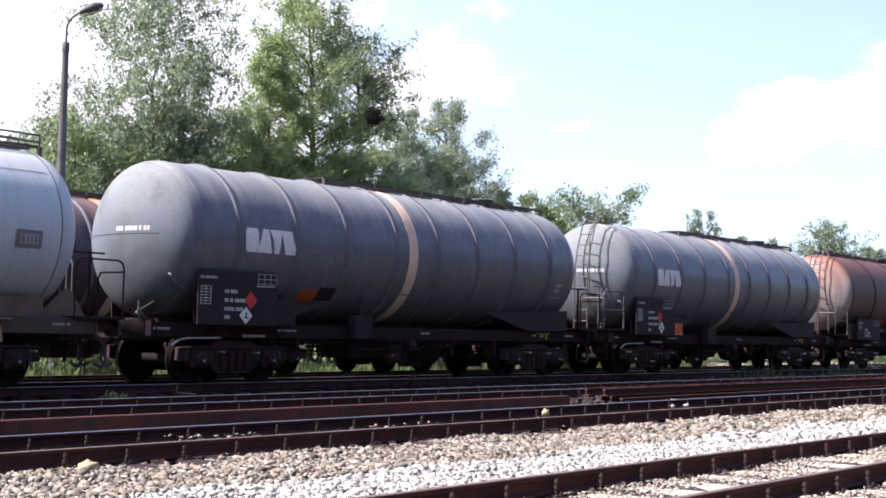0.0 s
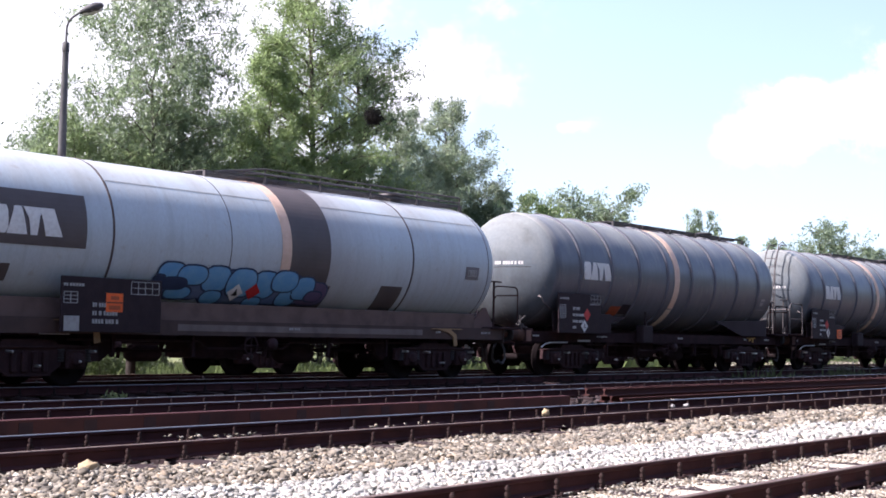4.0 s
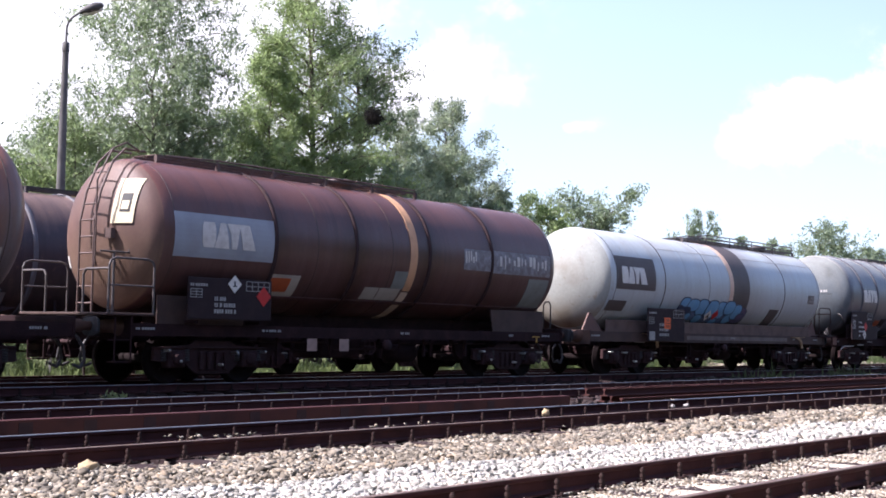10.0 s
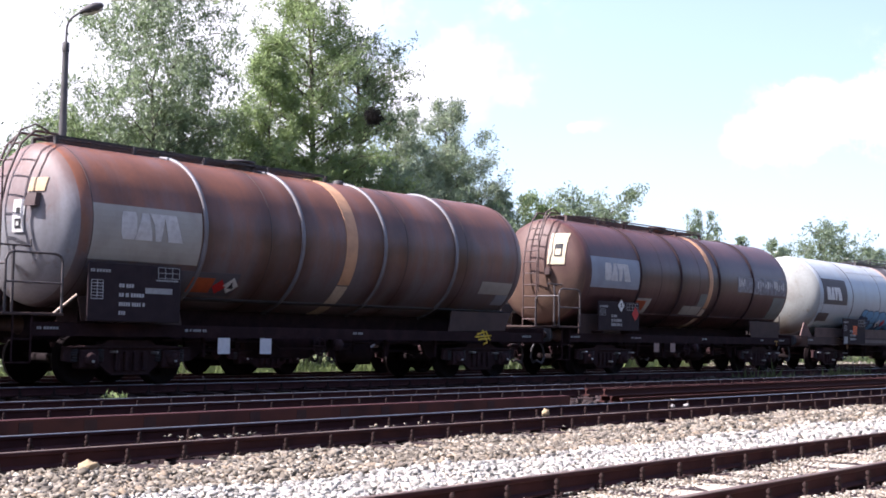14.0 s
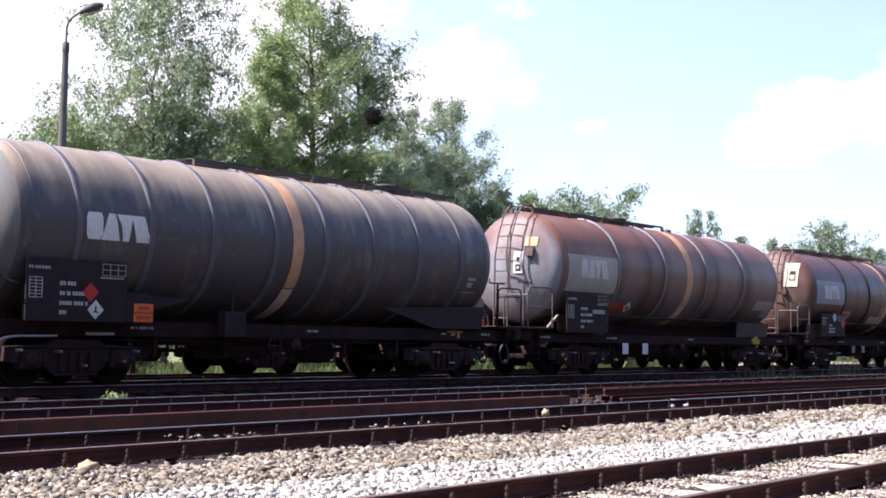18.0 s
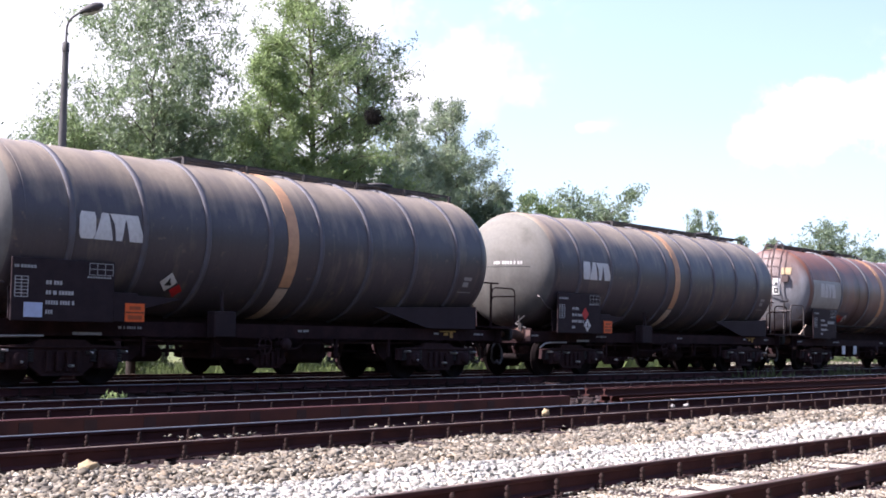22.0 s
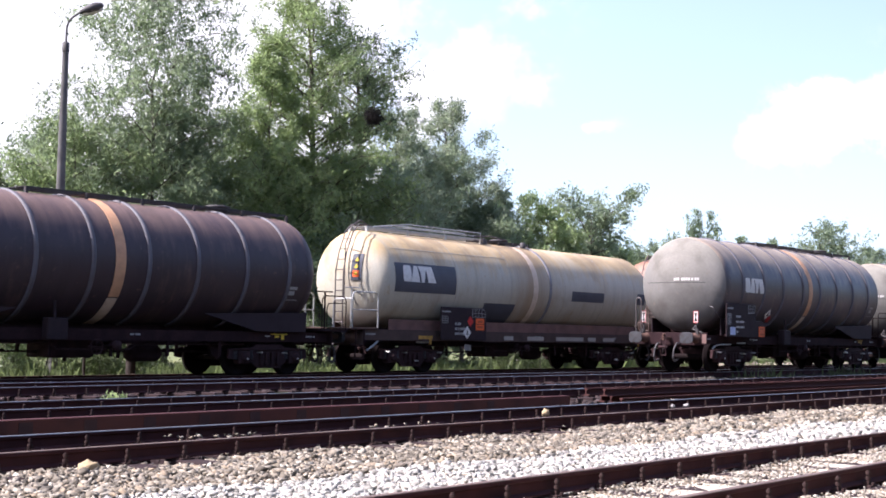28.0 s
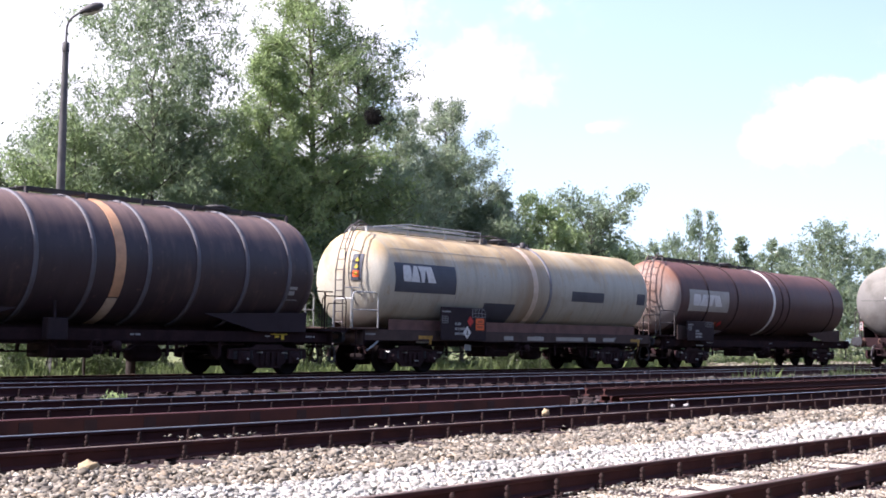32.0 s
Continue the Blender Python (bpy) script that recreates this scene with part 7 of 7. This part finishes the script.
def red_wagon(label, x0, y, z, rolling, group, seed, lob=19.3, near_dome=1.75, field=True):
    """The red-brown wagon with a pale field and one white ring."""
    R, zc = 1.45, 2.8
    w = thing("tank_wagon", pose(x0, y, z), label, "tank wagon", group)
    shell(w, near_dome, lob - 1.75, R, zc, T_RED)
    end_cap(w, near_dome, R, zc, E_ORANGE, "chalky grey-orange tank end")
    for x in (near_dome + 2.0, near_dome + 4.6, near_dome + 9.0, near_dome + 9.7, near_dome + 14.6):
        ring(w, x, R, zc, M_RINGMAROON, 0.09, 0.035)
    if field:
        ring(w, near_dome + 8.15, R, zc, M_BANDWHITE, 0.22, 0.03)
        plate(w, "paint_field", near_dome + 0.4, near_dome + 3.8, 2.26, 3.1, R, zc, M_PATCHTAN, "tan field behind the emblem")
        emblem(w, near_dome + 0.7, 2.7, 2.5, 0.45, R, zc, M_WHITE, 0.01)
    p0, p1 = 3.2, lob - 3.2
    underframe(w, lob, p0, p1, M_BLACK)
    brake_gear(w, p0, p1)
    bogie(w, p0, rolling, seed)
    bogie(w, p1, rolling, seed + 3)
    end_gear(w, lob)
    sk = [(lob - 5.4, 1.5), (lob - 1.6, 1.7), (lob - 1.62, 1.14), (lob - 3.4, 1.14)]
    saddle(w, sk, 1.2, M_UNDERBROWN)
    saddle(w, [(lob - a, b) for a, b in sk], 1.2, M_UNDERBROWN)
    walkway(w, near_dome + 0.2, near_dome + 8.4, zc + R, M_DARKGREY)
    end_ladder(w, near_dome - 0.95, zc + R, zc, M_TUBEBROWN, -0.2)
    end_platform(w, 0.1, 1.3, 1.28, M_BLACK, M_GALVDARK, 0.95)
    p = data_panel(w, near_dome + 0.2, near_dome + 2.4, 1.1, 1.86, -1.47, 1, seed)
    plate(w, "warning_plate", near_dome + 2.7, near_dome + 3.3, 1.62, 1.86, R, zc, M_ORANGE_DULL, "soiled orange danger plate", 0.01)
    diamond(w, near_dome + 3.6, 1.8, 0.17, R, zc, M_RED, False, 0.012)
    return w


M_SKIRTBROWN = plain("brown skirt paint", (0.16, 0.105, 0.09), 0.7, 0.0, (0.08, 0.055, 0.048), 0.7, 3)
M_UNDERBROWN = plain("brown underframe paint", (0.085, 0.055, 0.048), 0.7, 0.0, (0.045, 0.032, 0.029), 0.7, 3)
M_UNDERPINK = plain("faded red-brown paint", (0.2, 0.105, 0.088), 0.7, 0.0, (0.1, 0.06, 0.052), 0.7, 3)
M_PATCHWORN = plain("worn blue-grey field", (0.14, 0.12, 0.125), 0.65, 0.0, (0.3, 0.31, 0.34), 0.9, 7)
M_PATCHTEAL = plain("grey-green field", (0.2, 0.22, 0.21), 0.65, 0.0, (0.14, 0.14, 0.13), 0.7, 4)
M_FADEDPINK = plain("faded pinkish label", (0.4, 0.28, 0.24), 0.7, 0.0, (0.25, 0.17, 0.14), 0.6, 9)
M_PALEWHITE = plain("white square label", (0.72, 0.72, 0.74), 0.6, 0.0, (0.5, 0.5, 0.52), 0.4, 16)
M_RINGGREY = plain("bare grey ring", (0.18, 0.18, 0.2), 0.5, 0.2, (0.13, 0.1, 0.085), 0.6, 4)

ROLL, PARK = "wagons of the moving train", "wagons parked on the siding"
MOVING = []
for _start, _make in (
        (46.08, lambda x: red_wagon("red-brown tank wagon at the head of the train", x, TRAIN_Y, TRAIN_Z, True, ROLL, 1, 16.6, 1.6, False)),
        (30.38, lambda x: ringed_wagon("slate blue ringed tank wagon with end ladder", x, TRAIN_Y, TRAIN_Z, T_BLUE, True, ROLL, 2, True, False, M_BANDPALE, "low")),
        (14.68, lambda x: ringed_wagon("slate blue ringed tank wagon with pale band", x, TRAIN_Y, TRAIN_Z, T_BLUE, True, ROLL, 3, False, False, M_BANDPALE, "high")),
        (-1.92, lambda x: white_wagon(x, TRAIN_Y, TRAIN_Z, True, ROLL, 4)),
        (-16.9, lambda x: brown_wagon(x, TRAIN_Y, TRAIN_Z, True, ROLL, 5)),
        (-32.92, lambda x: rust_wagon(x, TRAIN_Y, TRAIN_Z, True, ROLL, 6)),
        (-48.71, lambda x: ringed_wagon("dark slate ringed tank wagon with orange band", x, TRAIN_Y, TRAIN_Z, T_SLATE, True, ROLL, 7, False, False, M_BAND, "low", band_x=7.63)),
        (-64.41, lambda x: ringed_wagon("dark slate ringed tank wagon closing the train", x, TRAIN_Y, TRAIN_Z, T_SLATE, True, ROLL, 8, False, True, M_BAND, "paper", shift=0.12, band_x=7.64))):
    MOVING.append((_make(_start), _start))
ringed_wagon("dark plum-brown ringed tank wagon standing on the siding", 11.53, SIDING_Y, SIDING_Z, T_PLUM, False, PARK, 9, False, False, M_BAND, "none", panel=False, rings=(2.3, 3.9, 5.43, 6.95, 8.54, 10.04, 11.65, 13.14), band_x=7.7)
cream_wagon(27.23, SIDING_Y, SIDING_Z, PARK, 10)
red_wagon("red-brown tank wagon with one white ring, parked", 44.5, SIDING_Y, SIDING_Z, False, PARK, 11)


# ---- clouds ----
def sky_sheet(name, label, centre, half, cover, tint, glow, dist, ragged=1.6, edge=(0.2, 1.05), size=0.0055):
    """A far sheet of cloud or haze with soft ragged edges; places are in units of the view's half width."""
    k = dist * math.tan(radians(36.86) / 2)
    nx, ny = 120, 70
    v, d = [], []
    for j in range(ny + 1):
        for i in range(nx + 1):
            u = centre[0] + half[0] * (2 * i / nx - 1)
            w = centre[1] + half[1] * (2 * j / ny - 1)
            v.append((u * k, w * k, 0))
            e = min(1, 6 * min(i / nx, 1 - i / nx), 6 * min(j / ny, 1 - j / ny))
            d.append(cover(u, w) * e)
    f = [(j * (nx + 1) + i, j * (nx + 1) + i + 1, (j + 1) * (nx + 1) + i + 1, (j + 1) * (nx + 1) + i) for j in range(ny) for i in range(nx)]
    m = bpy.data.materials.new("sunlit " + name)
    m.use_nodes = True
    nt = m.node_tree
    for n in list(nt.nodes):
        nt.nodes.remove(n)
    out = nt.nodes.new("ShaderNodeOutputMaterial")
    at = nt.nodes.new("ShaderNodeAttribute")
    at.attribute_name = "cover"
    if ragged:
        n1 = grain(nt, size, detail=9, lo=0.25, hi=0.75, rough=0.62)
        a = math_node(nt, "ADD", at.outputs["Fac"], math_node(nt, "MULTIPLY", math_node(nt, "SUBTRACT", n1, 0.5), ragged))
        r = nt.nodes.new("ShaderNodeMapRange")
        r.interpolation_type = "SMOOTHSTEP"
        r.inputs[1].default_value, r.inputs[2].default_value = edge
        nt.links.new(a, r.inputs[0])
        gate = math_node(nt, "MULTIPLY", r.outputs[0], math_node(nt, "MULTIPLY", at.outputs["Fac"], 3.0, True))
    else:
        gate = at.outputs["Fac"]
    em = nt.nodes.new("ShaderNodeEmission")
    em.inputs[0].default_value, em.inputs[1].default_value = (*tint, 1), glow
    tp = nt.nodes.new("ShaderNodeBsdfTransparent")
    ms = nt.nodes.new("ShaderNodeMixShader")
    nt.links.new(gate, ms.inputs[0])
    nt.links.new(tp.outputs[0], ms.inputs[1])
    nt.links.new(em.outputs[0], ms.inputs[2])
    nt.links.new(ms.outputs[0], out.inputs[0])
    me = Shape().add(v, f).mesh(name, m)
    me.attributes.new("cover", "FLOAT", "POINT").data.foreach_set("value", d)
    ob = new(name, me)
    fw = Vector(_aim) - Vector((0, 0, EYE_HEIGHT))
    ob.matrix_basis = Matrix.Translation(Vector((0, 0, EYE_HEIGHT)) + fw * dist) @ _still.to_3x3().to_4x4()
    return tagged(ob, label, "cloud", "clouds", "structure")


def puffs(rows):
    return lambda u, w: min(1.5, sum(math.exp(-1.4 * (((u - a) / ra) ** 2 + ((w - b) / rb) ** 2)) for a, b, ra, rb in rows))


def haze_cover(u, w):
    """Thin haze, thickest towards the horizon and towards the sun."""
    return max(0.0, min(0.93, 0.5 + 0.95 * max(0.0, 0.3 - w) + 0.22 * max(0.0, 0.2 - u) - 0.3 * max(0.0, u * 0.6 + w - 0.45)))


sky_sheet("haze", "thin bright summer haze above the horizon", (0, 0.25), (1.6, 0.75), haze_cover, (0.69, 0.885, 1.0), 0.67, 3300.0, 0.0)
CLOUDS = [
    (sky_sheet("cloud", "large bright white cloud bank over the trees", (-0.75, 0.2), (1.1, 0.8), puffs([(-0.95, 0.35, 0.75, 0.6), (-0.55, 0.3, 0.36, 0.6), (-0.95, -0.1, 0.8, 0.4), (0.02, 0.42, 0.14, 0.08), (0.16, 0.36, 0.12, 0.06), (-0.1, 0.34, 0.1, 0.09), (0.16, 0.54, 0.1, 0.06)]), (1, 1, 1), 0.62, 2600.0), 2600.0, 0.09),
    (sky_sheet("cloud", "white cumulus cloud in hazy blue sky", (0.8, 0.2), (0.8, 0.45), puffs([(0.73, 0.265, 0.11, 0.07), (0.88, 0.28, 0.2, 0.085), (0.82, 0.34, 0.12, 0.06), (1.04, 0.4, 0.12, 0.09), (0.67, 0.24, 0.08, 0.045), (0.27, 0.275, 0.06, 0.02)]), (1, 1, 1), 0.62, 2900.0), 2900.0, 0.075),
]


# ---- what moves ----
ROLLED = [0.0, 5.81, 11.853, 17.982, 24.416, 31.135, 38.054, 45.125, 52.409, 59.771, 67.343, 75.203, 83.317, 91.67, 100.194, 108.978, 118.155]   # metres rolled, every two seconds


def travelled(t):
    """Metres rolled by the train; it gathers speed slowly."""
    n = len(ROLLED)
    i = max(0, min(n - 2, int(t / 2)))
    w = t / 2 - i
    step = [ROLLED[min(n - 1, j + 1)] - ROLLED[max(0, j - 1)] for j in (i, i + 1)]
    m = [d / (2 if 0 < j < n - 1 else 1) for d, j in zip(step, (i, i + 1))]
    return (2 * w ** 3 - 3 * w ** 2 + 1) * ROLLED[i] + (w ** 3 - 2 * w ** 2 + w) * m[0] + (3 * w ** 2 - 2 * w ** 3) * ROLLED[i + 1] + (w ** 3 - w ** 2) * m[1]


def motions():
    beats = [i * 1.0 for i in range(33)]
    for wagon, start in MOVING:
        walk(wagon, [(t, pose(start + travelled(t), TRAIN_Y, TRAIN_Z)) for t in beats])
    turns = [i * 4 / 30 for i in range(241)]
    for w, ax, phase in WHEELSETS:
        walk(w, [(t, pose(ax, 0, WHEEL_R, 0, math.degrees(phase + travelled(t) / WHEEL_R), 0)) for t in turns])
    right = _still.to_3x3() @ Vector((1, 0, 0))
    for c, dist, drift in CLOUDS:
        k = dist * math.tan(radians(36.86) / 2)
        m = c.matrix_basis.copy()
        walk(c, [(0.0, m), (SECONDS, Matrix.Translation(right * drift * k) @ m)])


motions()
